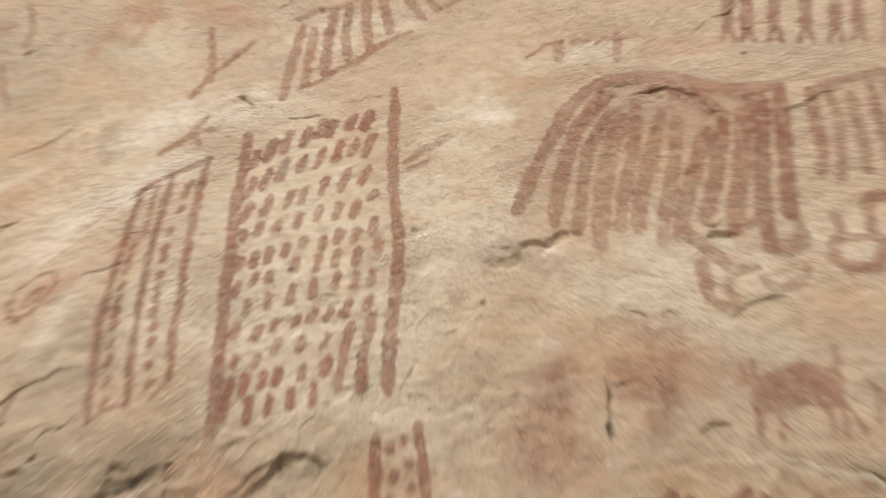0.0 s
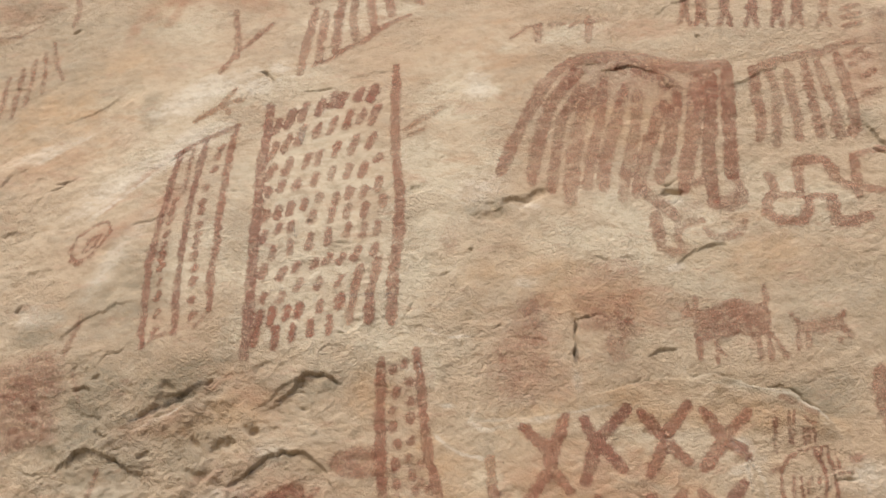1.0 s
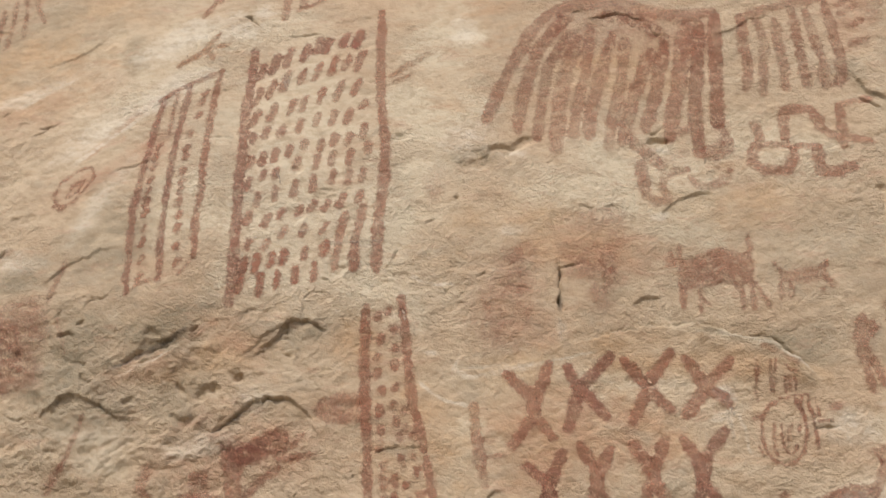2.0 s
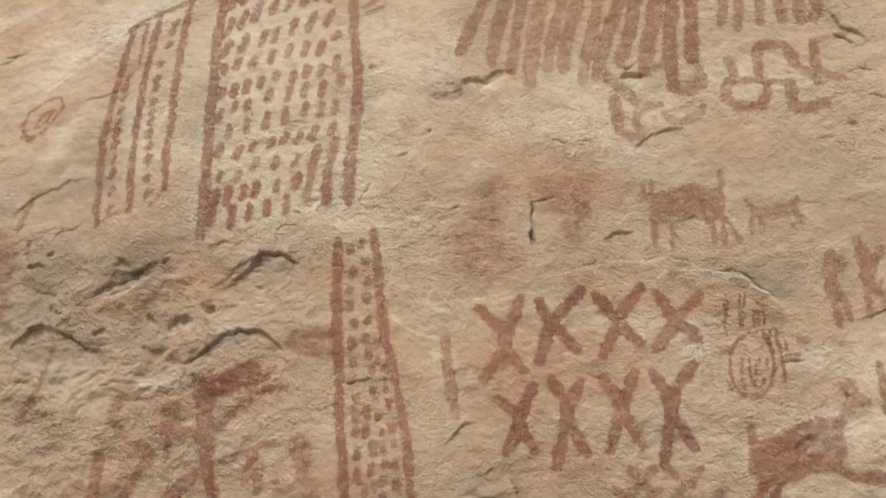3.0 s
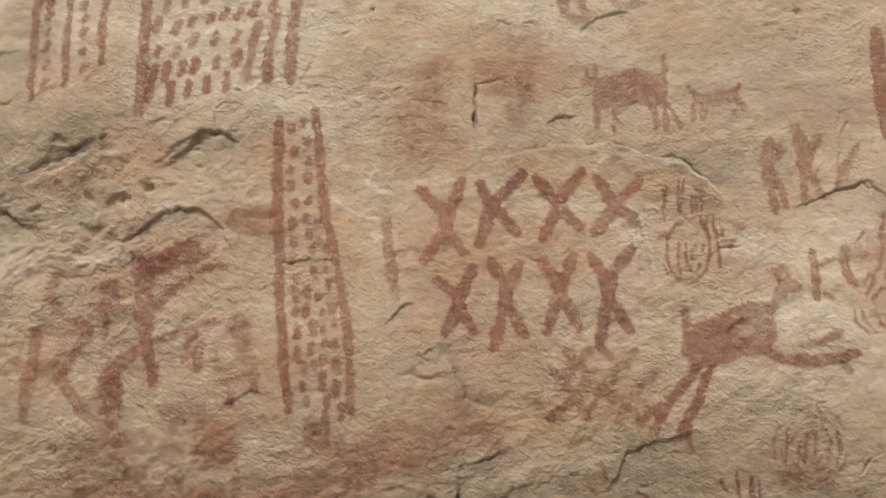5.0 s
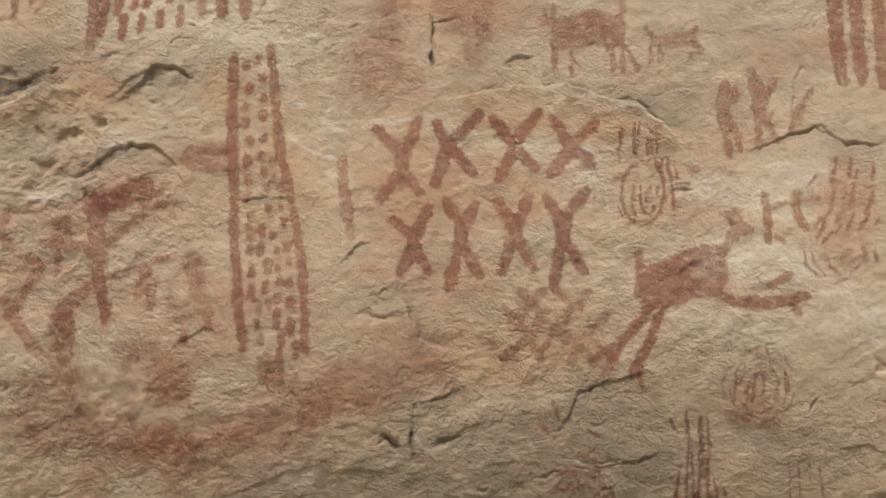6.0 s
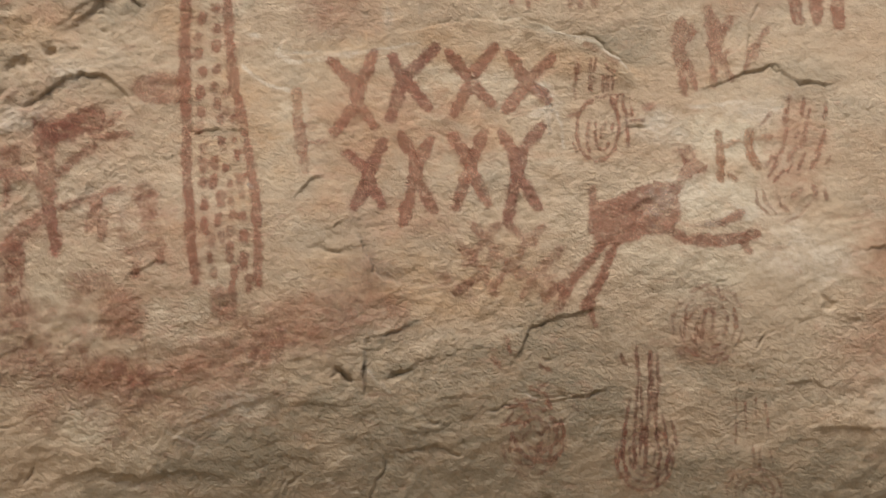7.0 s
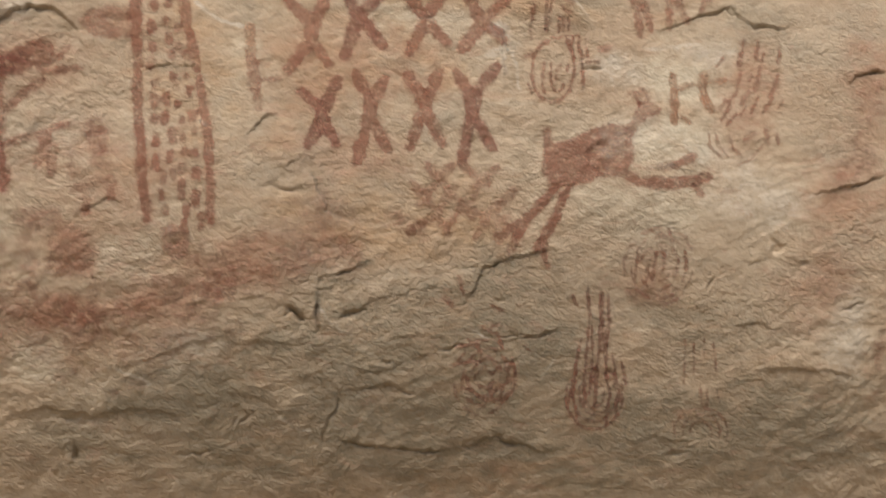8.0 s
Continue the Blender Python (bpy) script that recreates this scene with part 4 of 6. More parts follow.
    for (ax, az), (bx, bz) in zip(ring[:-1], ring[1:]):
        hit = ((az > z) != (bz > z)) & (x < (bx - ax) * (z - az) / (bz - az + 1e-12) + ax)
        inside ^= hit
    return film(name, parent, parent.location, w, np.where(inside, -d, d) + 2.2 * ragged(x, z), fade, colour, 0.004 + 0.03 * max(0.0, fade - 0.5))


def dashed_rings(parent, fade, colour, width, cx, cz, rx, rz, shares, seed):
    """Broken concentric rings, drawn as short curved dashes with gaps."""
    dice = random.Random(seed)
    for share in shares:
        a, end = dice.uniform(0, 1), 2 * math.pi
        while a < end:
            b = a + dice.uniform(0.35, 0.85) / max(share, 0.3)
            ring = [(cx + rx * share * dice.uniform(0.95, 1.05) * math.cos(q), cz + rz * share * dice.uniform(0.95, 1.05) * math.sin(q)) for q in (a, (a + b) / 2, b)]
            stroke(parent, "curved_line", width * dice.uniform(0.8, 1.3), min(0.9, fade + dice.uniform(-0.08, 0.12)), colour, *ring)
            a = b + dice.uniform(0.12, 0.5)


# ---- the paintings ----

art = painting("grid_painting", "large red ochre grid of finger dabs between two upright lines", "rock painting", "", -0.365, 2.788)
stroke(art, "border_line", 0.0230, 0.4, "dark", (-0.511, 3.109), (-0.512, 3.019), (-0.517, 2.924), (-0.513, 2.829), (-0.513, 2.724), (-0.51, 2.642), (-0.509, 2.547), (-0.51, 2.457))
stroke(art, "border_line", 0.0235, 0.38, "red", (-0.224, 3.231), (-0.22, 3.08), (-0.218, 2.967), (-0.206, 2.864), (-0.204, 2.762), (-0.215, 2.65), (-0.216, 2.603))
stroke(art, "border_line", 0.0259, 0.3, "red", (-0.215, 2.65), (-0.216, 2.59), (-0.216, 2.541))
dabs(art, "dab", 0.0208, 0.37, "dark", (0.0112, 0.0385), (-0.491, 3.048), (-0.462, 3.07), (-0.433, 3.09), (-0.395, 3.104), (-0.367, 3.125))
dabs(art, "dab", 0.0235, 0.22, "dark", (0.0084, 0.0310), (-0.345, 3.126), (-0.306, 3.141), (-0.275, 3.144))
dabs(art, "dab", 0.0193, 0.37, "red", (0.0140, 0.0505), (-0.493, 2.976), (-0.464, 2.998), (-0.434, 3.021), (-0.399, 3.032), (-0.364, 3.046), (-0.328, 3.065), (-0.298, 3.074), (-0.269, 3.076))
dabs(art, "dab", 0.0190, 0.37, "red", (0.0126, 0.0430), (-0.494, 2.915), (-0.457, 2.932), (-0.416, 2.949), (-0.39, 2.958), (-0.352, 2.979), (-0.312, 2.993), (-0.273, 3.003))
dabs(art, "dab", 0.0200, 0.37, "dark", (0.0070, 0.0220), (-0.494, 2.861), (-0.467, 2.878), (-0.434, 2.882))
dabs(art, "dab", 0.0188, 0.39, "red", (0.0070, 0.0295), (-0.394, 2.897), (-0.357, 2.915), (-0.322, 2.92), (-0.288, 2.923))
dabs(art, "dab", 0.0190, 0.37, "red", (0.0140, 0.0175), (-0.256, 2.953))
dabs(art, "dab", 0.0198, 0.37, "red", (0.0056, 0.0220), (-0.495, 2.796), (-0.468, 2.808), (-0.442, 2.817), (-0.413, 2.831), (-0.382, 2.845), (-0.345, 2.845), (-0.316, 2.858), (-0.285, 2.862), (-0.253, 2.883))
dabs(art, "dab", 0.0183, 0.37, "dark", (0.0056, 0.0250), (-0.493, 2.742), (-0.463, 2.764), (-0.437, 2.768))
dabs(art, "dab", 0.0196, 0.37, "red", (0.0056, 0.0295), (-0.393, 2.798), (-0.353, 2.8), (-0.319, 2.81), (-0.282, 2.813))
dabs(art, "dab", 0.0235, 0.37, "red", (0.0000, 0.0220), (-0.242, 2.838))
dabs(art, "dab", 0.0183, 0.39, "red", (0.0028, 0.0295), (-0.471, 2.698), (-0.434, 2.716), (-0.395, 2.733), (-0.356, 2.745), (-0.315, 2.761), (-0.28, 2.763), (-0.251, 2.769))
dabs(art, "dab", 0.0192, 0.37, "red", (0.0084, 0.0220), (-0.486, 2.653), (-0.448, 2.649), (-0.418, 2.664), (-0.381, 2.675), (-0.353, 2.688), (-0.326, 2.689), (-0.294, 2.703), (-0.256, 2.711))
dabs(art, "dab", 0.0177, 0.37, "red", (0.0084, 0.0220), (-0.48, 2.592), (-0.445, 2.593), (-0.41, 2.62), (-0.37, 2.628), (-0.326, 2.635))
dabs(art, "dab", 0.0191, 0.35, "red", (0.0070, 0.0445), (-0.288, 2.647), (-0.251, 2.666), (-0.293, 2.61), (-0.259, 2.628))
dabs(art, "dab", 0.0187, 0.25, "red", (0.0042, 0.0250), (-0.486, 2.544), (-0.462, 2.548), (-0.431, 2.555), (-0.406, 2.562), (-0.363, 2.571), (-0.323, 2.585))
dabs(art, "dab", 0.0225, 0.35, "red", (0.0028, 0.0370), (-0.263, 2.584))
dabs(art, "dab", 0.0175, 0.22, "red", (0.0028, 0.0430), (-0.49, 2.502), (-0.45, 2.499), (-0.416, 2.509), (-0.379, 2.523), (-0.343, 2.531))
dabs(art, "dab", 0.0200, 0.39, "red", (0.0028, 0.0490), (-0.301, 2.557), (-0.262, 2.568))
stroke(art, "rising_stroke", 0.0161, 0.42, "red", (-0.507, 2.49), (-0.497, 2.521))

art = painting("grid_painting", "narrow red ochre ladder of lines and small dabs", "rock painting", "", -0.657, 2.709)
stroke(art, "border_line", 0.0168, 0.4, "dark", (-0.701, 2.974), (-0.71, 2.888), (-0.72, 2.782), (-0.728, 2.698), (-0.729, 2.618), (-0.726, 2.526), (-0.722, 2.481))
stroke(art, "top_line", 0.0127, 0.45, "red", (-0.713, 2.968), (-0.658, 3.011), (-0.588, 3.047))
stroke(art, "border_line", 0.0170, 0.35, "red", (-0.581, 3.054), (-0.591, 2.973), (-0.593, 2.841), (-0.592, 2.723), (-0.596, 2.642), (-0.591, 2.563))
stroke(art, "middle_line", 0.0157, 0.4, "dark", (-0.648, 3.014), (-0.653, 2.947), (-0.661, 2.842), (-0.664, 2.753), (-0.664, 2.669), (-0.664, 2.589), (-0.658, 2.51))
stroke(art, "upright_stroke", 0.0112, 0.5, "red", (-0.673, 2.991), (-0.678, 2.923), (-0.679, 2.872))
dabs(art, "dab", 0.0147, 0.33, "red", (0.004, 0.012), (-0.695, 2.836), (-0.698, 2.809), (-0.7, 2.782), (-0.702, 2.747), (-0.702, 2.721), (-0.704, 2.695), (-0.704, 2.665), (-0.702, 2.63), (-0.702, 2.597), (-0.7, 2.558), (-0.7, 2.519))
dabs(art, "dab", 0.0162, 0.37, "red", (0.004, 0.011), (-0.611, 2.99), (-0.617, 2.964), (-0.622, 2.923), (-0.632, 2.87), (-0.635, 2.833), (-0.635, 2.808), (-0.634, 2.772), (-0.634, 2.744), (-0.634, 2.72), (-0.634, 2.692), (-0.631, 2.662), (-0.631, 2.631), (-0.628, 2.585), (-0.624, 2.549))
stroke(art, "rising_stroke", 0.0104, 0.6, "red", (-0.619, 2.522), (-0.604, 2.542), (-0.592, 2.567))
stroke(art, "rising_stroke", 0.0104, 0.6, "red", (-0.723, 2.487), (-0.693, 2.505), (-0.659, 2.513))

art = painting("tall_column_painting", "tall red ochre column of two lines filled with dabs", "rock painting", "", -0.17, 2.178)
stroke(art, "border_line", 0.0216, 0.32, "red", (-0.233, 2.458), (-0.235, 2.441), (-0.233, 2.398), (-0.234, 2.358), (-0.233, 2.319), (-0.232, 2.287), (-0.23, 2.244), (-0.226, 2.206), (-0.224, 2.153))
stroke(art, "border_line", 0.0200, 0.3, "red", (-0.225, 2.157), (-0.224, 2.117), (-0.22, 2.08), (-0.216, 2.042), (-0.213, 2.001), (-0.21, 1.969), (-0.206, 1.934), (-0.202, 1.899), (-0.196, 1.868))
stroke(art, "border_line", 0.0207, 0.3, "red", (-0.163, 2.477), (-0.16, 2.447), (-0.154, 2.409), (-0.152, 2.376), (-0.147, 2.339), (-0.143, 2.304), (-0.138, 2.261), (-0.129, 2.224), (-0.121, 2.188), (-0.113, 2.159))
stroke(art, "border_line", 0.0199, 0.32, "red", (-0.11, 2.146), (-0.102, 2.1), (-0.096, 2.07), (-0.091, 2.04), (-0.088, 2.007), (-0.087, 1.971), (-0.083, 1.939), (-0.082, 1.901), (-0.08, 1.869))
dabs(art, "dab", 0.0181, 0.4, "red", (0.0011, 0.0069), (-0.209, 2.437), (-0.188, 2.449), (-0.178, 2.41), (-0.204, 2.387), (-0.174, 2.371), (-0.209, 2.35), (-0.207, 2.317), (-0.197, 2.28), (-0.171, 2.29), (-0.174, 2.249), (-0.169, 2.216))
dabs(art, "dab", 0.0195, 0.35, "red", (0.0000, 0.0098), (-0.175, 2.334), (-0.2, 2.238), (-0.199, 2.201), (-0.2, 2.17))
dabs(art, "dab", 0.0160, 0.45, "red", (0.0007, 0.0059), (-0.161, 2.186), (-0.151, 2.205), (-0.152, 2.241), (-0.139, 2.188))
dabs(art, "dab", 0.0183, 0.38, "red", (0.0000, 0.0081), (-0.191, 2.126), (-0.127, 2.117), (-0.19, 2.06), (-0.118, 2.067), (-0.113, 1.998), (-0.111, 1.958))
dabs(art, "dab", 0.0174, 0.35, "red", (0.0000, 0.0154), (-0.169, 2.099), (-0.192, 2.094), (-0.171, 2.064), (-0.157, 2.029), (-0.185, 2.02), (-0.184, 1.977), (-0.158, 1.99))
dabs(art, "dab", 0.0151, 0.45, "red", (0.0000, 0.0044), (-0.157, 2.145), (-0.153, 2.126), (-0.136, 2.148), (-0.147, 2.092), (-0.139, 2.06), (-0.115, 2.039), (-0.136, 2.025), (-0.13, 2.002), (-0.136, 1.916))
dabs(art, "dab", 0.0164, 0.42, "red", (0.0000, 0.0116), (-0.135, 1.968), (-0.153, 1.956), (-0.17, 1.949), (-0.134, 1.936), (-0.173, 1.918), (-0.166, 1.889))
dabs(art, "dab", 0.0157, 0.4, "red", (0.0000, 0.0203), (-0.109, 1.911), (-0.126, 1.89), (-0.1, 1.869), (-0.13, 1.862))

art = painting("painted_cross", "red ochre painted cross of two broad strokes", "rock painting", "crosses in two rows", 0.093, 2.272)
stroke(art, "falling_stroke", 0.0257, 0.3, "red", (0.048, 2.31), (0.093, 2.272), (0.101, 2.228), (0.137, 2.185))
stroke(art, "rising_stroke", 0.0257, 0.32, "red", (0.134, 2.334), (0.109, 2.272), (0.097, 2.225), (0.057, 2.168))

art = painting("painted_cross", "red ochre painted cross of two broad strokes", "rock painting", "crosses in two rows", 0.183, 2.295)
stroke(art, "falling_stroke", 0.0259, 0.3, "dark", (0.17, 2.326), (0.183, 2.295), (0.204, 2.275), (0.242, 2.228))
stroke(art, "rising_stroke", 0.0259, 0.32, "dark", (0.257, 2.35), (0.21, 2.304), (0.187, 2.269), (0.168, 2.201))

art = painting("painted_cross", "red ochre painted cross of two broad strokes", "rock painting", "crosses in two rows", 0.319, 2.3)
stroke(art, "falling_stroke", 0.0260, 0.3, "red", (0.283, 2.342), (0.319, 2.3), (0.34, 2.271), (0.369, 2.241))
stroke(art, "rising_stroke", 0.0260, 0.32, "red", (0.376, 2.36), (0.339, 2.309), (0.317, 2.265), (0.292, 2.217))

art = painting("painted_cross", "red ochre painted cross of two broad strokes", "rock painting", "crosses in two rows", 0.434, 2.299)
stroke(art, "falling_stroke", 0.0261, 0.3, "red", (0.406, 2.345), (0.434, 2.299), (0.453, 2.277), (0.482, 2.252))
stroke(art, "rising_stroke", 0.0260, 0.32, "red", (0.491, 2.338), (0.448, 2.294), (0.424, 2.263), (0.399, 2.229))

art = painting("painted_cross", "red ochre painted cross of two broad strokes", "rock painting", "crosses in two rows", 0.119, 2.099)
stroke(art, "falling_stroke", 0.0254, 0.3, "dark", (0.083, 2.129), (0.119, 2.099), (0.132, 2.071), (0.153, 2.031))
stroke(art, "rising_stroke", 0.0254, 0.32, "dark", (0.154, 2.153), (0.136, 2.115), (0.121, 2.07), (0.099, 2.024))

art = painting("painted_cross", "red ochre painted cross of two broad strokes", "rock painting", "crosses in two rows", 0.212, 2.124)
stroke(art, "falling_stroke", 0.0255, 0.3, "red", (0.19, 2.167), (0.212, 2.124), (0.225, 2.074), (0.255, 2.024))
stroke(art, "upright_stroke", 0.0255, 0.32, "red", (0.247, 2.162), (0.223, 2.119), (0.212, 2.069), (0.195, 1.998))

art = painting("painted_cross", "red ochre painted cross of two broad strokes", "rock painting", "crosses in two rows", 0.317, 2.133)
stroke(art, "falling_stroke", 0.0256, 0.3, "red", (0.291, 2.171), (0.317, 2.133), (0.33, 2.093), (0.362, 2.042))
stroke(art, "upright_stroke", 0.0256, 0.32, "red", (0.354, 2.18), (0.333, 2.128), (0.317, 2.082), (0.299, 2.029))

art = painting("painted_cross", "red ochre painted cross of two broad strokes", "rock painting", "crosses in two rows", 0.411, 2.139)
stroke(art, "falling_stroke", 0.0257, 0.3, "dark", (0.39, 2.183), (0.411, 2.139), (0.424, 2.094), (0.461, 2.036))
stroke(art, "upright_stroke", 0.0257, 0.32, "dark", (0.469, 2.196), (0.427, 2.14), (0.415, 2.083), (0.401, 2.005))

art = painting("faded_cross", "faint worn red ochre cross below the bolder crosses", "rock painting", "faint worn crosses", 0.330, 1.998)
stroke(art, "falling_stroke", 0.0188, 0.66, "red", (0.33, 1.998), (0.362, 1.963), (0.403, 1.922), (0.426, 1.896))
stroke(art, "rising_stroke", 0.0189, 0.66, "red", (0.384, 1.999), (0.353, 1.965), (0.317, 1.918))

art = painting("faded_cross", "faint worn red ochre cross below the bolder crosses", "rock painting", "faint worn crosses", 0.305, 1.959)
stroke(art, "falling_stroke", 0.0188, 0.66, "red", (0.305, 1.959), (0.342, 1.919), (0.376, 1.865))
stroke(art, "rising_stroke", 0.0189, 0.66, "red", (0.389, 1.955), (0.345, 1.895), (0.301, 1.864))
smears(art, "red",
       (0.88, 0.0386, ((0.278, 1.893), (0.303, 1.877), (0.326, 1.859))),
       (0.88, 0.0331, ((0.227, 1.991), (0.258, 1.997), (0.292, 1.982))))

art = painting("faded_cross", "faint worn red ochre cross below the bolder crosses", "rock painting", "faint worn crosses", 0.398, 2.000)
stroke(art, "falling_stroke", 0.0189, 0.66, "red", (0.398, 2), (0.426, 1.978), (0.457, 1.962))
stroke(art, "rising_stroke", 0.0190, 0.66, "red", (0.472, 1.995), (0.44, 1.964), (0.398, 1.912), (0.371, 1.865))

art = painting("faded_cross", "faint worn red ochre cross below the bolder crosses", "rock painting", "faint worn crosses", 0.431, 1.942)
stroke(art, "falling_stroke", 0.0189, 0.66, "red", (0.431, 1.942), (0.409, 1.917), (0.443, 1.901))
stroke(art, "rising_stroke", 0.0190, 0.66, "red", (0.512, 1.956), (0.46, 1.907), (0.432, 1.86))
smears(art, "red",
       (0.72, 0.0447, ((0.476, 1.896), (0.499, 1.88), (0.505, 1.861))))

art = painting("short_stroke_painting", "short upright red ochre strokes, the upper one orange", "rock painting", "", -0.013, 2.179)
stroke(art, "upright_stroke", 0.0209, 0.5, "orange", (-0.018, 2.249), (-0.014, 2.196))
stroke(art, "upright_stroke", 0.0247, 0.45, "red", (-0.012, 2.189), (-0.004, 2.132))
stroke(art, "upright_stroke", 0.0187, 0.66, "red", (-0.003, 2.13), (0.003, 2.092))
stroke(art, "level_stroke", 0.0088, 0.55, "red", (0.008, 2.147), (0.045, 2.149))
stroke(art, "falling_stroke", 0.0148, 0.7, "red", (0.001, 2.181), (0.016, 2.175))

art = painting("solid_shape_painting", "large solid red ochre shape with long strokes and rubbed patch", "rock painting", "", 0.647, 2.023)
patch(art, "body_patch", 0.25, "red", (0.563, 2.04), (0.615, 2.057), (0.667, 2.079), (0.708, 2.091), (0.69, 2.07), (0.673, 2.035), (0.664, 2.007), (0.691, 1.983), (0.645, 1.965), (0.581, 1.956), (0.559, 1.987))
patch(art, "patch", 0.42, "red", (0.664, 2.081), (0.708, 2.093), (0.746, 2.078), (0.748, 2.013), (0.727, 1.985), (0.687, 1.979), (0.652, 2.001))
stroke(art, "upright_stroke", 0.0190, 0.3, "red", (0.571, 2.068), (0.574, 2.036))
patch(art, "head_patch", 0.62, "red", (0.735, 2.154), (0.754, 2.162), (0.775, 2.167), (0.782, 2.144), (0.806, 2.124), (0.775, 2.101), (0.748, 2.094), (0.747, 2.114), (0.765, 2.133))
stroke(art, "rising_stroke", 0.0225, 0.55, "red", (0.737, 2.071), (0.76, 2.105), (0.78, 2.126))
stroke(art, "falling_stroke", 0.0181, 0.5, "red", (0.757, 2.152), (0.767, 2.129), (0.799, 2.12))
stroke(art, "falling_stroke", 0.0102, 0.6, "red", (0.77, 2.162), (0.779, 2.139))
stroke(art, "level_stroke", 0.0245, 0.3, "red", (0.727, 1.995), (0.758, 1.973), (0.814, 1.973), (0.866, 1.977), (0.901, 1.988))
stroke(art, "falling_stroke", 0.0156, 0.4, "red", (0.866, 1.975), (0.889, 1.956))
stroke(art, "rising_stroke", 0.0190, 0.4, "red", (0.83, 2.008), (0.85, 2.02), (0.874, 2.029))
stroke(art, "level_stroke", 0.0167, 0.75, "red", (0.78, 1.999), (0.827, 2.007))
stroke(art, "rising_stroke", 0.0199, 0.3, "red", (0.592, 1.962), (0.548, 1.912), (0.523, 1.88), (0.502, 1.835))
stroke(art, "rising_stroke", 0.0199, 0.3, "red", (0.615, 1.962), (0.591, 1.901), (0.573, 1.869), (0.554, 1.834))
stroke(art, "rising_stroke", 0.0221, 0.4, "red", (0.517, 1.885), (0.479, 1.858))
stroke(art, "upright_stroke", 0.0155, 0.5, "red", (0.567, 1.858), (0.578, 1.805))
stroke(art, "falling_stroke", 0.0177, 0.65, "red", (0.479, 1.858), (0.462, 1.88))

art = painting("solid_shape_painting", "solid red ochre block shape on short strokes", "rock painting", "", 0.48, 2.543)
patch(art, "patch", 0.5, "red", (0.41, 2.567), (0.439, 2.57), (0.483, 2.592), (0.509, 2.592), (0.529, 2.582), (0.55, 2.579), (0.567, 2.561), (0.56, 2.512), (0.539, 2.504), (0.498, 2.509), (0.45, 2.501), (0.415, 2.492), (0.403, 2.504), (0.406, 2.543))
patch(art, "patch", 0.55, "red", (0.37, 2.544), (0.392, 2.567), (0.413, 2.57), (0.411, 2.543), (0.393, 2.546))
stroke(art, "upright_stroke", 0.0096, 0.5, "red", (0.394, 2.588), (0.399, 2.566))
stroke(art, "upright_stroke", 0.0118, 0.5, "red", (0.414, 2.594), (0.411, 2.567))
stroke(art, "upright_stroke", 0.0152, 0.6, "red", (0.559, 2.621), (0.56, 2.591), (0.552, 2.572))
stroke(art, "upright_stroke", 0.0158, 0.5, "red", (0.412, 2.501), (0.414, 2.458))
stroke(art, "upright_stroke", 0.0116, 0.6, "red", (0.445, 2.498), (0.447, 2.479), (0.447, 2.449))
stroke(art, "falling_stroke", 0.0079, 0.65, "red", (0.449, 2.479), (0.468, 2.462))
stroke(art, "upright_stroke", 0.0149, 0.52, "red", (0.53, 2.509), (0.532, 2.487), (0.534, 2.455))
stroke(art, "upright_stroke", 0.0139, 0.52, "red", (0.558, 2.515), (0.554, 2.486), (0.556, 2.451))
stroke(art, "falling_stroke", 0.0128, 0.58, "red", (0.564, 2.503), (0.573, 2.483), (0.585, 2.459))

art = painting("solid_shape_painting", "small faint red ochre block shape on short strokes", "rock painting", "", 0.655, 2.53)
patch(art, "patch", 0.62, "red", (0.614, 2.53), (0.647, 2.541), (0.679, 2.548), (0.698, 2.54), (0.696, 2.511), (0.669, 2.503), (0.643, 2.509), (0.612, 2.508))
stroke(art, "falling_stroke", 0.0129, 0.6, "red", (0.607, 2.553), (0.62, 2.529))
dabs(art, "dab", 0.0163, 0.55, "red", (0.0000, 0.0033), (0.71, 2.551), (0.696, 2.491))
stroke(art, "upright_stroke", 0.0130, 0.65, "red", (0.702, 2.548), (0.697, 2.529))
stroke(art, "falling_stroke", 0.0173, 0.6, "red", (0.703, 2.524), (0.715, 2.502))
stroke(art, "upright_stroke", 0.0134, 0.62, "red", (0.614, 2.515), (0.61, 2.474))
stroke(art, "upright_stroke", 0.0134, 0.62, "red", (0.633, 2.514), (0.631, 2.476))

art = painting("upright_figure_painting", "upright red ochre forked figure of thick strokes", "rock painting", "upright forked figures", 0.765, 2.431)
stroke(art, "upright_stroke", 0.0290, 0.42, "red", (0.763, 2.428), (0.755, 2.388), (0.759, 2.34))
stroke(art, "upright_stroke", 0.0181, 0.45, "red", (0.758, 2.34), (0.76, 2.307), (0.767, 2.273))
stroke(art, "falling_stroke", 0.0170, 0.45, "red", (0.775, 2.338), (0.783, 2.314), (0.788, 2.287))
stroke(art, "rising_stroke", 0.0150, 0.5, "red", (0.773, 2.39), (0.79, 2.405))
stroke(art, "upright_stroke", 0.0129, 0.55, "red", (0.785, 2.422), (0.777, 2.402))

art = painting("upright_figure_painting", "upright red ochre forked figure with raised stroke", "rock painting", "upright forked figures", 0.821, 2.446)
stroke(art, "upright_stroke", 0.0216, 0.5, "red", (0.818, 2.454), (0.82, 2.434))
stroke(art, "upright_stroke", 0.0357, 0.42, "red", (0.828, 2.434), (0.829, 2.4), (0.831, 2.37))
stroke(art, "rising_stroke", 0.0205, 0.45, "red", (0.841, 2.394), (0.851, 2.416), (0.864, 2.436))
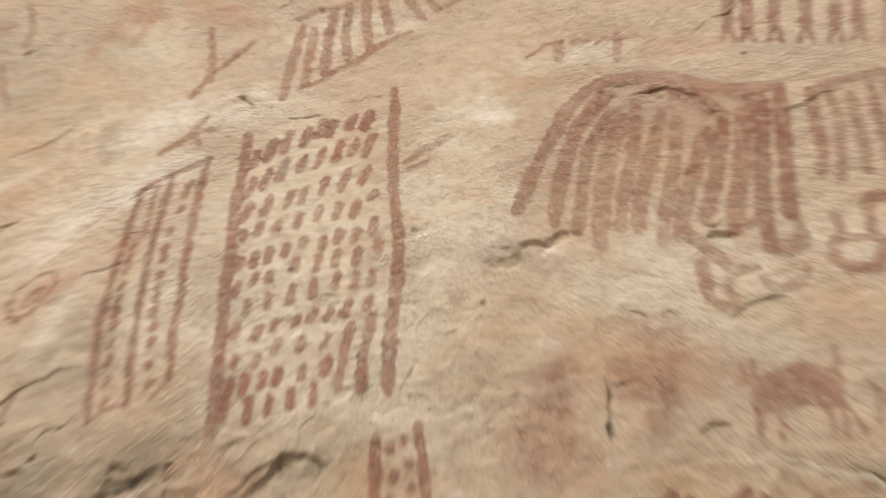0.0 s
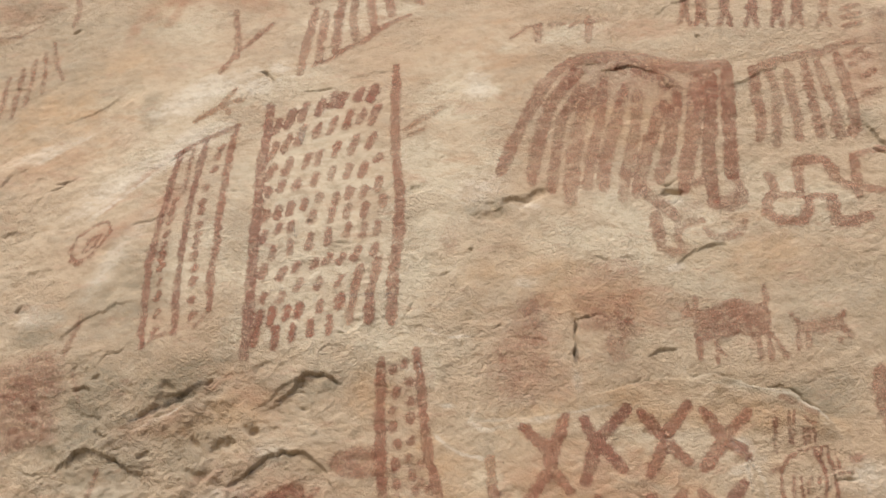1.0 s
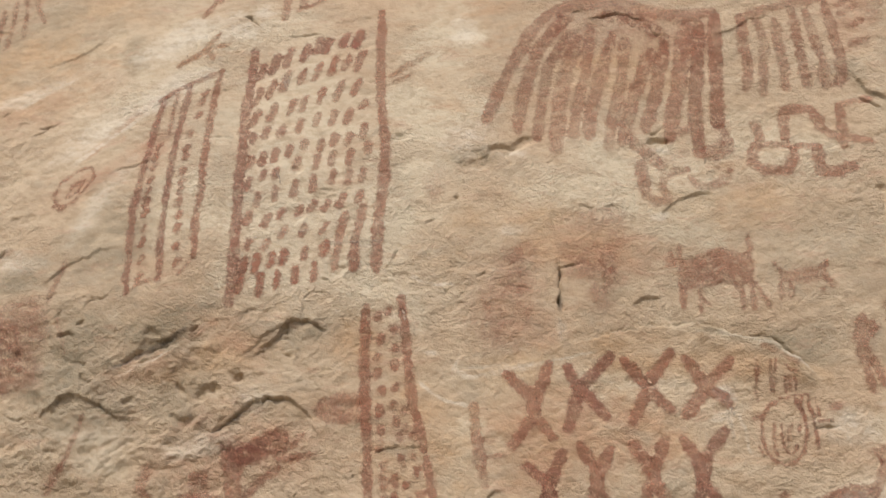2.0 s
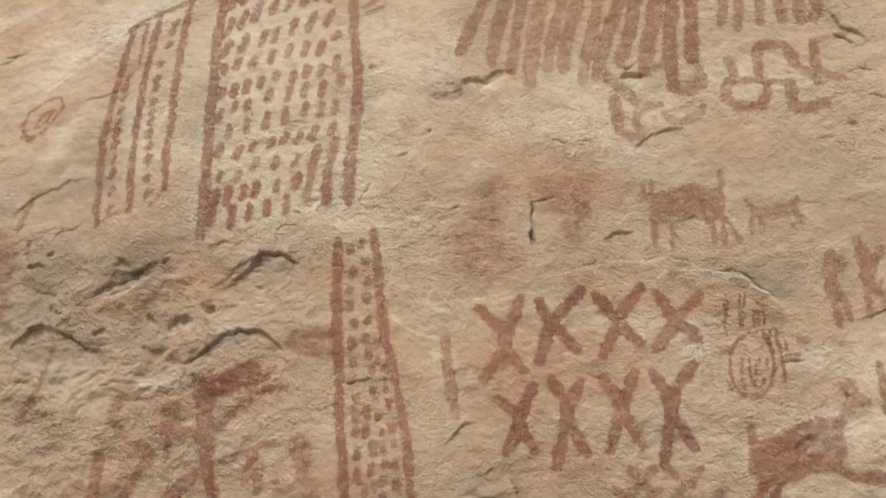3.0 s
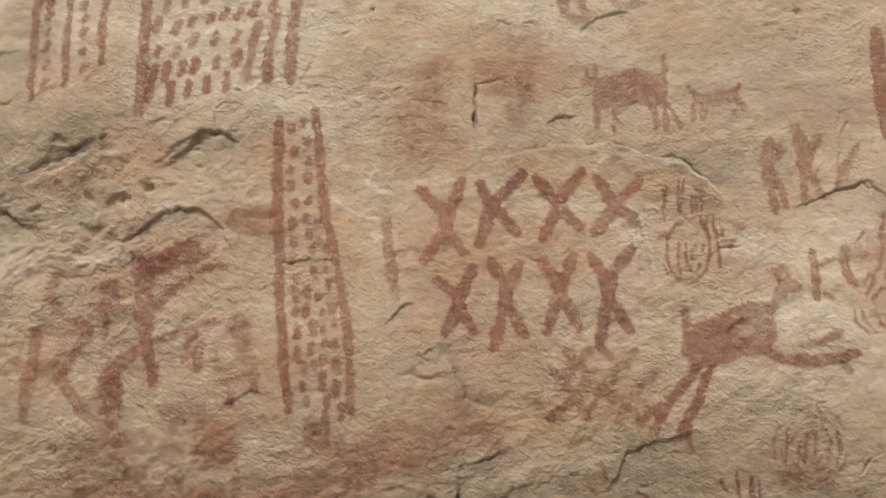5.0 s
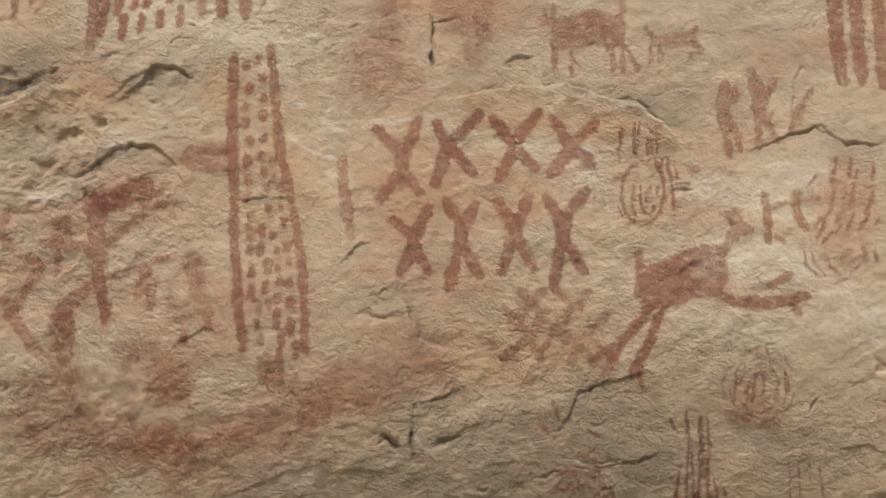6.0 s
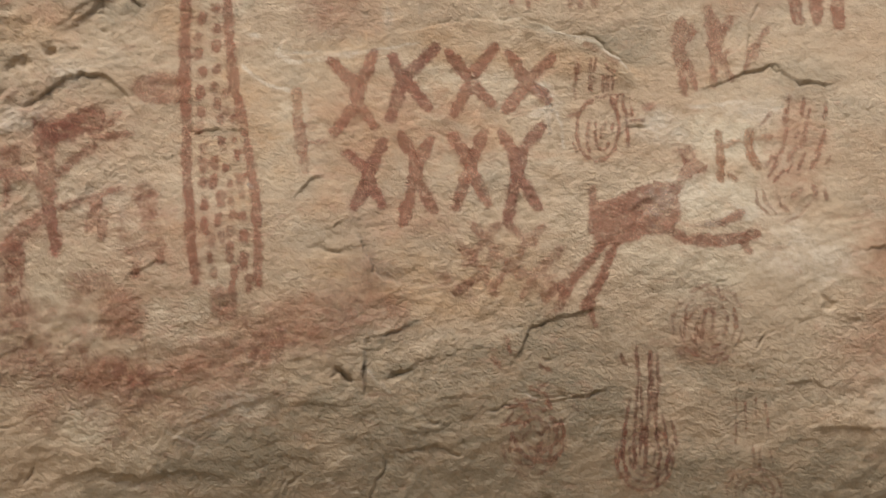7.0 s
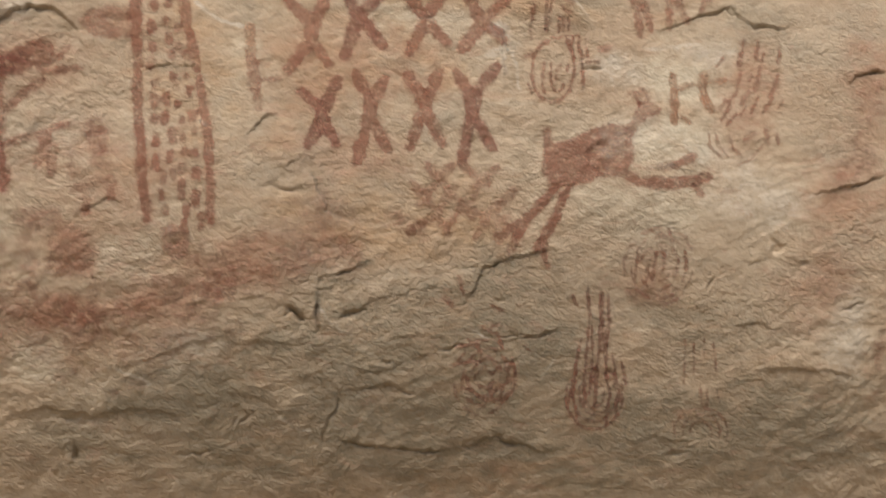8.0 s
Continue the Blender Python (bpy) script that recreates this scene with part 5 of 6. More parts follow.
stroke(art, "upright_stroke", 0.0182, 0.48, "red", (0.828, 2.361), (0.826, 2.328), (0.826, 2.296))
stroke(art, "falling_stroke", 0.0172, 0.48, "red", (0.84, 2.361), (0.85, 2.334), (0.862, 2.308))
stroke(art, "rising_stroke", 0.0118, 0.5, "red", (0.844, 2.349), (0.857, 2.366))

art = painting("upright_figure_painting", "thin slanting red ochre stroke", "rock painting", "upright forked figures", 0.923, 2.377)
stroke(art, "rising_stroke", 0.0142, 0.56, "red", (0.942, 2.417), (0.924, 2.391), (0.901, 2.368), (0.891, 2.33))
stroke(art, "upright_stroke", 0.0130, 0.66, "red", (0.916, 2.379), (0.911, 2.35))

art = painting("upright_bar_painting", "row of broad dark red upright bars", "rock painting", "", 1.041, 2.516)
stroke(art, "upright_stroke", 0.0329, 0.35, "red", (1.006, 2.67), (1, 2.539), (1.004, 2.437))
stroke(art, "upright_stroke", 0.0306, 0.35, "red", (1.051, 2.67), (1.046, 2.541), (1.046, 2.437))
stroke(art, "upright_stroke", 0.0306, 0.35, "red", (1.1, 2.672), (1.095, 2.542), (1.093, 2.429))

art = painting("fringe_painting", "broad red ochre arch with long hanging strokes", "rock painting", "", 0.312, 3.046)
stroke(art, "arch_band", 0.0378, 0.55, "red", (0.161, 3.203), (0.209, 3.229), (0.275, 3.234), (0.348, 3.227), (0.406, 3.205), (0.464, 3.191), (0.539, 3.209))
stroke(art, "arch_band", 0.0407, 0.68, "red", (0.3, 3.202), (0.364, 3.182), (0.419, 3.14))
patch(art, "wash", 0.9, "red", (0.14, 3.178), (0.208, 3.22), (0.348, 3.222), (0.437, 3.185), (0.543, 3.187), (0.544, 3.08), (0.425, 3.057), (0.298, 3.083), (0.187, 3.061))
stroke(art, "hanging_stroke", 0.0303, 0.5, "red", (0.154, 3.195), (0.126, 3.162), (0.077, 3.064), (0.043, 2.983), (0.015, 2.909))
stroke(art, "hanging_stroke", 0.0324, 0.52, "red", (0.204, 3.197), (0.137, 3.104), (0.111, 3.022), (0.092, 2.943), (0.087, 2.88))
stroke(art, "hanging_stroke", 0.0267, 0.6, "red", (0.204, 3.142), (0.157, 3.053), (0.145, 2.982), (0.127, 2.862))
stroke(art, "hanging_stroke", 0.0360, 0.68, "red", (0.226, 3.133), (0.199, 3.045), (0.178, 2.949), (0.166, 2.831))
stroke(art, "hanging_stroke", 0.0282, 0.62, "red", (0.258, 3.165), (0.244, 3.044), (0.22, 2.956), (0.205, 2.866))
stroke(art, "hanging_stroke", 0.0308, 0.58, "red", (0.305, 3.142), (0.275, 3.028), (0.25, 2.941), (0.24, 2.866))
stroke(art, "hanging_stroke", 0.0280, 0.64, "red", (0.336, 3.121), (0.318, 3.002), (0.293, 2.912), (0.281, 2.839))
stroke(art, "hanging_stroke", 0.0319, 0.55, "red", (0.389, 3.09), (0.356, 3.002), (0.331, 2.925), (0.31, 2.85))
stroke(art, "hanging_stroke", 0.0322, 0.52, "red", (0.426, 3.128), (0.406, 3.041), (0.391, 2.964), (0.364, 2.886))
stroke(art, "hanging_stroke", 0.0380, 0.46, "red", (0.475, 3.162), (0.45, 3.015), (0.43, 2.934), (0.417, 2.865))
stroke(art, "hanging_stroke", 0.0341, 0.42, "red", (0.507, 3.174), (0.491, 3.041), (0.476, 2.926), (0.479, 2.838))
stroke(art, "hanging_stroke", 0.0330, 0.42, "red", (0.545, 3.196), (0.537, 3.095), (0.53, 2.985), (0.524, 2.899))
smears(art, "red",
       (0.82, 0.0388, ((0.53, 2.898), (0.537, 2.852), (0.496, 2.821))))

art = painting("fringe_painting", "smaller faded red ochre comb of hanging strokes", "rock painting", "", 0.702, 3.117)
stroke(art, "top_line", 0.0234, 0.58, "red", (0.602, 3.19), (0.652, 3.21), (0.71, 3.226), (0.773, 3.236), (0.809, 3.257))
stroke(art, "hanging_stroke", 0.0263, 0.52, "red", (0.608, 3.194), (0.602, 3.123), (0.608, 3.058), (0.597, 2.996))
stroke(art, "hanging_stroke", 0.0234, 0.66, "red", (0.64, 3.186), (0.65, 3.114), (0.638, 3.025), (0.632, 2.976))
stroke(art, "hanging_stroke", 0.0247, 0.6, "red", (0.682, 3.184), (0.683, 3.107), (0.687, 3.052), (0.685, 2.993))
stroke(art, "hanging_stroke", 0.0266, 0.54, "red", (0.724, 3.205), (0.728, 3.105), (0.73, 3.055), (0.732, 2.997))
stroke(art, "hanging_stroke", 0.0261, 0.6, "red", (0.754, 3.208), (0.768, 3.103), (0.775, 3.046), (0.77, 2.993))
stroke(art, "hanging_stroke", 0.0275, 0.54, "red", (0.801, 3.224), (0.809, 3.136), (0.815, 3.065), (0.805, 2.996))
stroke(art, "level_stroke", 0.0205, 0.62, "red", (0.775, 2.995), (0.814, 3.009))

art = painting("coil_painting", "looping red ochre coiled band", "rock painting", "", 0.726, 2.862)
stroke(art, "curved_line", 0.0245, 0.5, "red", (0.606, 2.896), (0.614, 2.862), (0.594, 2.831), (0.59, 2.8), (0.613, 2.781), (0.66, 2.78), (0.682, 2.809), (0.681, 2.835))
stroke(art, "level_stroke", 0.0187, 0.58, "red", (0.596, 2.848), (0.653, 2.847), (0.705, 2.841), (0.734, 2.835))
stroke(art, "curved_line", 0.0255, 0.5, "red", (0.665, 2.847), (0.668, 2.897), (0.67, 2.928), (0.697, 2.935), (0.728, 2.934), (0.743, 2.903), (0.744, 2.883))
stroke(art, "falling_stroke", 0.0246, 0.54, "red", (0.743, 2.882), (0.769, 2.862), (0.804, 2.853), (0.847, 2.844))
stroke(art, "upright_stroke", 0.0250, 0.55, "red", (0.793, 2.935), (0.791, 2.888), (0.788, 2.831))
stroke(art, "rising_stroke", 0.0204, 0.58, "red", (0.791, 2.939), (0.824, 2.947), (0.861, 2.954))
stroke(art, "curved_line", 0.0288, 0.5, "red", (0.733, 2.832), (0.731, 2.798), (0.732, 2.774), (0.77, 2.771), (0.798, 2.78))

art = painting("loop_painting", "faded red ochre loops under the hanging strokes", "rock painting", "", 0.425, 2.778)
stroke(art, "falling_stroke", 0.0313, 0.56, "red", (0.334, 2.855), (0.36, 2.825), (0.392, 2.792))
stroke(art, "curved_line", 0.0310, 0.52, "red", (0.35, 2.797), (0.349, 2.76), (0.352, 2.73))
stroke(art, "curved_line", 0.0221, 0.6, "red", (0.353, 2.713), (0.375, 2.699), (0.399, 2.705), (0.391, 2.736), (0.396, 2.763), (0.422, 2.778), (0.448, 2.782))
stroke(art, "curved_line", 0.0182, 0.6, "red", (0.451, 2.761), (0.467, 2.738), (0.504, 2.743), (0.532, 2.762), (0.541, 2.781))
stroke(art, "curved_line", 0.0260, 0.66, "red", (0.474, 2.822), (0.513, 2.816), (0.542, 2.838), (0.539, 2.878))
stroke(art, "level_stroke", 0.0241, 0.6, "red", (0.44, 2.88), (0.473, 2.888))
smears(art, "red",
       (0.86, 0.0431, ((0.417, 2.811), (0.439, 2.818))))

art = painting("forked_stroke_painting", "pale-scarred dark red forked figure with raised strokes", "rock painting", "forked strokes in a row", 0.472, 3.422)
stroke(art, "upright_stroke", 0.0250, 0.5, "red", (0.478, 3.467), (0.472, 3.422), (0.467, 3.382))
stroke(art, "rising_stroke", 0.0141, 0.53, "red", (0.464, 3.382), (0.45, 3.338))
stroke(art, "falling_stroke", 0.0151, 0.53, "red", (0.471, 3.382), (0.477, 3.335))
stroke(art, "falling_stroke", 0.0136, 0.55, "red", (0.458, 3.503), (0.472, 3.46))
stroke(art, "rising_stroke", 0.0136, 0.55, "red", (0.508, 3.502), (0.48, 3.458))

art = painting("forked_stroke_painting", "dark red forked figure with raised strokes", "rock painting", "forked strokes in a row", 0.512, 3.420)
stroke(art, "upright_stroke", 0.0279, 0.42, "red", (0.519, 3.468), (0.512, 3.42), (0.507, 3.381))
stroke(art, "rising_stroke", 0.0142, 0.44999999999999996, "red", (0.504, 3.381), (0.489, 3.335))
stroke(art, "falling_stroke", 0.0151, 0.44999999999999996, "red", (0.511, 3.381), (0.516, 3.333))
stroke(art, "falling_stroke", 0.0136, 0.47, "red", (0.5, 3.502), (0.513, 3.461))
stroke(art, "rising_stroke", 0.0136, 0.47, "red", (0.549, 3.5), (0.522, 3.46))

art = painting("forked_stroke_painting", "dark red forked figure with raised strokes", "rock painting", "forked strokes in a row", 0.568, 3.418)
stroke(art, "upright_stroke", 0.0261, 0.42, "dark", (0.577, 3.467), (0.568, 3.418), (0.562, 3.376))
stroke(art, "rising_stroke", 0.0142, 0.44999999999999996, "dark", (0.56, 3.377), (0.544, 3.33))
stroke(art, "falling_stroke", 0.0151, 0.44999999999999996, "dark", (0.567, 3.376), (0.572, 3.33))
stroke(art, "falling_stroke", 0.0136, 0.47, "dark", (0.557, 3.5), (0.571, 3.459))
stroke(art, "rising_stroke", 0.0137, 0.47, "dark", (0.608, 3.503), (0.578, 3.457))

art = painting("forked_stroke_painting", "dark red forked figure with raised strokes", "rock painting", "forked strokes in a row", 0.633, 3.415)
stroke(art, "upright_stroke", 0.0281, 0.4, "dark", (0.642, 3.465), (0.633, 3.415), (0.626, 3.373))
stroke(art, "rising_stroke", 0.0142, 0.43000000000000005, "dark", (0.623, 3.373), (0.607, 3.327))
stroke(art, "falling_stroke", 0.0152, 0.43000000000000005, "dark", (0.63, 3.373), (0.634, 3.325))
stroke(art, "falling_stroke", 0.0137, 0.45, "dark", (0.626, 3.507), (0.635, 3.456))
stroke(art, "rising_stroke", 0.0138, 0.45, "dark", (0.674, 3.503), (0.643, 3.454))

art = painting("forked_stroke_painting", "dark red forked figure with raised strokes", "rock painting", "forked strokes in a row", 0.694, 3.411)
stroke(art, "upright_stroke", 0.0273, 0.42, "dark", (0.706, 3.466), (0.694, 3.411), (0.686, 3.369))
stroke(art, "rising_stroke", 0.0143, 0.44999999999999996, "dark", (0.684, 3.369), (0.666, 3.322))
stroke(art, "falling_stroke", 0.0152, 0.44999999999999996, "dark", (0.691, 3.369), (0.693, 3.319))
stroke(art, "falling_stroke", 0.0138, 0.47, "dark", (0.688, 3.501), (0.699, 3.458))
stroke(art, "rising_stroke", 0.0138, 0.47, "dark", (0.736, 3.498), (0.707, 3.455))

art = painting("forked_stroke_painting", "dark red forked figure with raised strokes", "rock painting", "forked strokes in a row", 0.740, 3.410)
stroke(art, "upright_stroke", 0.0264, 0.45, "red", (0.752, 3.463), (0.74, 3.41), (0.731, 3.365))
stroke(art, "rising_stroke", 0.0143, 0.48, "red", (0.729, 3.365), (0.711, 3.319))
stroke(art, "falling_stroke", 0.0152, 0.48, "red", (0.736, 3.365), (0.739, 3.318))
stroke(art, "falling_stroke", 0.0138, 0.5, "red", (0.735, 3.498), (0.745, 3.453))
stroke(art, "rising_stroke", 0.0138, 0.5, "red", (0.784, 3.497), (0.753, 3.452))

art = painting("forked_stroke_painting", "faded worn red forked figure at the row end", "rock painting", "forked strokes in a row", 0.804, 3.411)
stroke(art, "upright_stroke", 0.0246, 0.66, "red", (0.818, 3.466), (0.804, 3.411), (0.793, 3.363))
stroke(art, "rising_stroke", 0.0143, 0.6900000000000001, "red", (0.791, 3.363), (0.773, 3.317))
stroke(art, "falling_stroke", 0.0153, 0.6900000000000001, "red", (0.798, 3.362), (0.801, 3.317))
stroke(art, "falling_stroke", 0.0139, 0.7100000000000001, "red", (0.8, 3.498), (0.809, 3.454))
stroke(art, "rising_stroke", 0.0139, 0.7100000000000001, "red", (0.849, 3.499), (0.818, 3.453))

art = painting("comb_painting", "red ochre comb of curved strokes joined at the foot", "rock painting", "", -0.338, 3.389)
stroke(art, "upright_stroke", 0.0229, 0.52, "red", (-0.432, 3.45), (-0.444, 3.335), (-0.452, 3.214))
stroke(art, "upright_stroke", 0.0217, 0.5, "red", (-0.406, 3.436), (-0.409, 3.342), (-0.411, 3.253))
stroke(art, "upright_stroke", 0.0243, 0.48, "red", (-0.367, 3.491), (-0.375, 3.395), (-0.372, 3.287))
stroke(art, "upright_stroke", 0.0209, 0.52, "red", (-0.334, 3.513), (-0.34, 3.414), (-0.326, 3.329))
stroke(art, "upright_stroke", 0.0245, 0.48, "red", (-0.299, 3.541), (-0.294, 3.441), (-0.281, 3.36))
stroke(art, "upright_stroke", 0.0257, 0.5, "red", (-0.263, 3.551), (-0.252, 3.481), (-0.242, 3.419))
stroke(art, "upright_stroke", 0.0222, 0.55, "red", (-0.219, 3.564), (-0.191, 3.492), (-0.167, 3.454))
stroke(art, "upright_stroke", 0.0221, 0.55, "red", (-0.167, 3.547), (-0.14, 3.483))
stroke(art, "upright_stroke", 0.0194, 0.55, "red", (-0.14, 3.483), (-0.115, 3.499), (-0.09, 3.527))
stroke(art, "rising_stroke", 0.0184, 0.5, "red", (-0.42, 3.242), (-0.378, 3.265), (-0.348, 3.297), (-0.301, 3.328), (-0.275, 3.361), (-0.243, 3.386), (-0.2, 3.413))
stroke(art, "rising_stroke", 0.0207, 0.6, "red", (-0.443, 3.473), (-0.403, 3.506), (-0.357, 3.511), (-0.314, 3.547), (-0.269, 3.571))

art = painting("forked_line_painting", "forked red ochre line mark", "rock painting", "", -0.607, 3.311)
stroke(art, "upright_stroke", 0.0166, 0.5, "red", (-0.632, 3.442), (-0.616, 3.352), (-0.609, 3.27))
stroke(art, "rising_stroke", 0.0151, 0.5, "red", (-0.531, 3.397), (-0.576, 3.335), (-0.611, 3.286), (-0.642, 3.219))

art = painting("faint_stroke_painting", "faint orange forked brush mark", "rock painting", "", -0.63, 3.112)
stroke(art, "rising_stroke", 0.0145, 0.5, "orange", (-0.597, 3.169), (-0.629, 3.11), (-0.682, 3.068))
stroke(art, "level_stroke", 0.0132, 0.5, "orange", (-0.627, 3.117), (-0.572, 3.132))
stroke(art, "falling_stroke", 0.0131, 0.6, "orange", (-0.625, 3.128), (-0.605, 3.088))

art = painting("stroke_row_painting", "row of faded brown-red slanting strokes", "rock painting", "", -1.097, 3.229)
stroke(art, "upright_stroke", 0.0124, 0.6, "red", (-1.075, 3.357), (-1.055, 3.283), (-1.025, 3.221))
stroke(art, "upright_stroke", 0.0137, 0.6, "red", (-1.087, 3.315), (-1.074, 3.234), (-1.068, 3.174))
stroke(art, "upright_stroke", 0.0150, 0.6, "red", (-1.109, 3.297), (-1.102, 3.208), (-1.103, 3.141))
stroke(art, "upright_stroke", 0.0149, 0.6, "red", (-1.133, 3.268), (-1.129, 3.18), (-1.126, 3.108))
stroke(art, "upright_stroke", 0.0135, 0.6, "red", (-1.162, 3.241), (-1.156, 3.155), (-1.158, 3.081))
stroke(art, "upright_stroke", 0.0157, 0.6, "red", (-1.053, 3.545), (-1.03, 3.457), (-1.035, 3.405))
stroke(art, "level_stroke", 0.0127, 0.75, "red", (-1.228, 3.371), (-1.171, 3.376), (-1.121, 3.412))

art = painting("faint_stroke_painting", "faint orange slanting brush marks", "rock painting", "", -0.15, 3.071)
stroke(art, "rising_stroke", 0.0155, 0.6, "orange", (-0.111, 3.096), (-0.156, 3.063), (-0.198, 3.031))
stroke(art, "rising_stroke", 0.0128, 0.7, "orange", (-0.149, 3.038), (-0.187, 3.014))

art = painting("antler_stroke_painting", "faded red line with two short legs", "rock painting", "", 0.132, 3.33)
stroke(art, "rising_stroke", 0.0120, 0.6, "red", (0.046, 3.303), (0.085, 3.341), (0.121, 3.351))
stroke(art, "level_stroke", 0.0154, 0.58, "red", (0.142, 3.349), (0.177, 3.352))
stroke(art, "upright_stroke", 0.0231, 0.72, "red", (0.116, 3.349), (0.113, 3.293))
stroke(art, "rising_stroke", 0.0132, 0.6, "red", (0.19, 3.337), (0.205, 3.355), (0.239, 3.357), (0.291, 3.36))
stroke(art, "upright_stroke", 0.0200, 0.62, "red", (0.238, 3.373), (0.231, 3.286))

art = painting("slanting_bar_painting", "faded red slanting bars at the rock edge", "rock painting", "", 0.855, 3.193)
stroke(art, "rising_stroke", 0.0185, 0.6, "red", (0.836, 3.344), (0.879, 3.364))
stroke(art, "rising_stroke", 0.0183, 0.6, "red", (0.832, 3.315), (0.877, 3.331))
stroke(art, "rising_stroke", 0.0181, 0.6, "red", (0.826, 3.262), (0.846, 3.267))
stroke(art, "rising_stroke", 0.0180, 0.6, "red", (0.829, 3.22), (0.871, 3.252))
stroke(art, "rising_stroke", 0.0179, 0.6, "red", (0.831, 3.192), (0.873, 3.224))
stroke(art, "rising_stroke", 0.0178, 0.6, "red", (0.845, 3.155), (0.879, 3.177))
stroke(art, "rising_stroke", 0.0176, 0.6, "red", (0.844, 3.106), (0.878, 3.119))
stroke(art, "rising_stroke", 0.0186, 0.6, "red", (0.839, 3.374), (0.881, 3.393))
smears(art, "red",
       (0.88, 0.0812, ((0.927, 3.36), (0.918, 3.276), (0.902, 3.169))))

art = painting("spiral_painting", "small faded red ochre spiral", "rock painting", "", -0.872, 2.736)
stroke(art, "ring", 0.0097, 0.5, "red", (-0.892, 2.687), (-0.912, 2.714), (-0.9, 2.75), (-0.869, 2.777), (-0.838, 2.79), (-0.827, 2.765), (-0.846, 2.729), (-0.869, 2.7), (-0.892, 2.687))
stroke(art, "ring", 0.0097, 0.55, "red", (-0.882, 2.716), (-0.873, 2.742), (-0.848, 2.755), (-0.859, 2.728), (-0.876, 2.716))
stroke(art, "falling_stroke", 0.0169, 0.4, "red", (-0.904, 2.694), (-0.889, 2.686))

art = painting("wash_painting", "broad faded brown-red wash of paint", "rock painting", "", -0.925, 2.369)
patch(art, "patch", 0.78, "red", (-1.031, 2.455), (-0.963, 2.474), (-0.903, 2.483), (-0.881, 2.43), (-0.877, 2.358), (-0.872, 2.282), (-0.998, 2.258))
smears(art, "red",
       (0.84, 0.1123, ((-0.941, 2.346), (-0.948, 2.368), (-0.939, 2.398))))
stroke(art, "rising_stroke", 0.0140, 0.75, "red", (-0.859, 2.56), (-0.874, 2.508), (-0.884, 2.466))
stroke(art, "upright_stroke", 0.0114, 0.85, "red", (-0.833, 2.357), (-0.86, 2.43))

art = painting("smudge_painting", "faint brushed red smudge", "rock painting", "", -0.095, 2.728)
smears(art, "red",
       (0.89, 0.0479, ((-0.1, 2.709), (-0.096, 2.744), (-0.09, 2.777))))

art = painting("smudge_painting", "large faded red smudges of lost figures", "rock painting", "", 0.221, 2.578)
smears(art, "red",
       (0.75, 0.0595, ((0.057, 2.556), (0.079, 2.577), (0.096, 2.59))),
       (0.81, 0.0886, ((0.076, 2.521), (0.064, 2.485), (0.084, 2.447))),
       (0.86, 0.0963, ((0.017, 2.473), (0.022, 2.428), (0.034, 2.383))))
smears(art, "red",
       (0.81, 0.0652, ((0.229, 2.656), (0.237, 2.633), (0.267, 2.644))),
       (0.8, 0.0696, ((0.274, 2.649), (0.273, 2.602), (0.267, 2.536))),
       (0.79, 0.0644, ((0.197, 2.587), (0.214, 2.576), (0.231, 2.595))))
smears(art, "red",
       (0.78, 0.0639, ((0.254, 2.526), (0.244, 2.489), (0.246, 2.471))),
       (0.84, 0.0722, ((0.192, 2.533), (0.221, 2.534), (0.252, 2.54))))

art = painting("stick_figure_painting", "thick smudged red ochre branching figure", "rock painting", "", -0.456, 2.095)
patch(art, "patch", 0.44, "red", (-0.506, 2.171), (-0.478, 2.165), (-0.442, 2.187), (-0.401, 2.204), (-0.375, 2.196), (-0.379, 2.163), (-0.393, 2.129), (-0.41, 2.151), (-0.434, 2.133), (-0.46, 2.127), (-0.465, 2.101), (-0.497, 2.102), (-0.51, 2.14))
smears(art, "dark",
       (0.52, 0.0540, ((-0.478, 2.159), (-0.461, 2.151), (-0.436, 2.166))))
stroke(art, "upright_stroke", 0.0360, 0.42, "red", (-0.483, 2.149), (-0.48, 2.1), (-0.478, 2.058), (-0.474, 2.012))
stroke(art, "upright_stroke", 0.0226, 0.28, "dark", (-0.473, 2.006), (-0.464, 1.974), (-0.46, 1.949), (-0.455, 1.917))
stroke(art, "rising_stroke", 0.0143, 0.52, "red", (-0.381, 2.163), (-0.366, 2.173), (-0.35, 2.191))
stroke(art, "level_stroke", 0.0155, 0.47, "red", (-0.388, 2.141), (-0.362, 2.147), (-0.33, 2.152))
stroke(art, "rising_stroke", 0.0179, 0.42, "red", (-0.395, 2.128), (-0.428, 2.097), (-0.458, 2.069))
stroke(art, "rising_stroke", 0.0166, 0.44, "red", (-0.471, 2.002), (-0.428, 2.012), (-0.388, 2.027), (-0.348, 2.042))
stroke(art, "upright_stroke", 0.0224, 0.42, "red", (-0.381, 2.024), (-0.387, 2), (-0.398, 1.968))
stroke(art, "upright_stroke", 0.0199, 0.64, "red", (-0.37, 1.999), (-0.373, 1.95))
stroke(art, "level_stroke", 0.0205, 0.44, "red", (-0.58, 2.069), (-0.546, 2.065), (-0.491, 2.062))
stroke(art, "upright_stroke", 0.0217, 0.47, "red", (-0.558, 2.11), (-0.551, 2.068))
stroke(art, "upright_stroke", 0.0180, 0.5, "red", (-0.538, 2.112), (-0.535, 2.074))
stroke(art, "upright_stroke", 0.0144, 0.52, "red", (-0.548, 2.06), (-0.55, 2.032), (-0.551, 2.006))
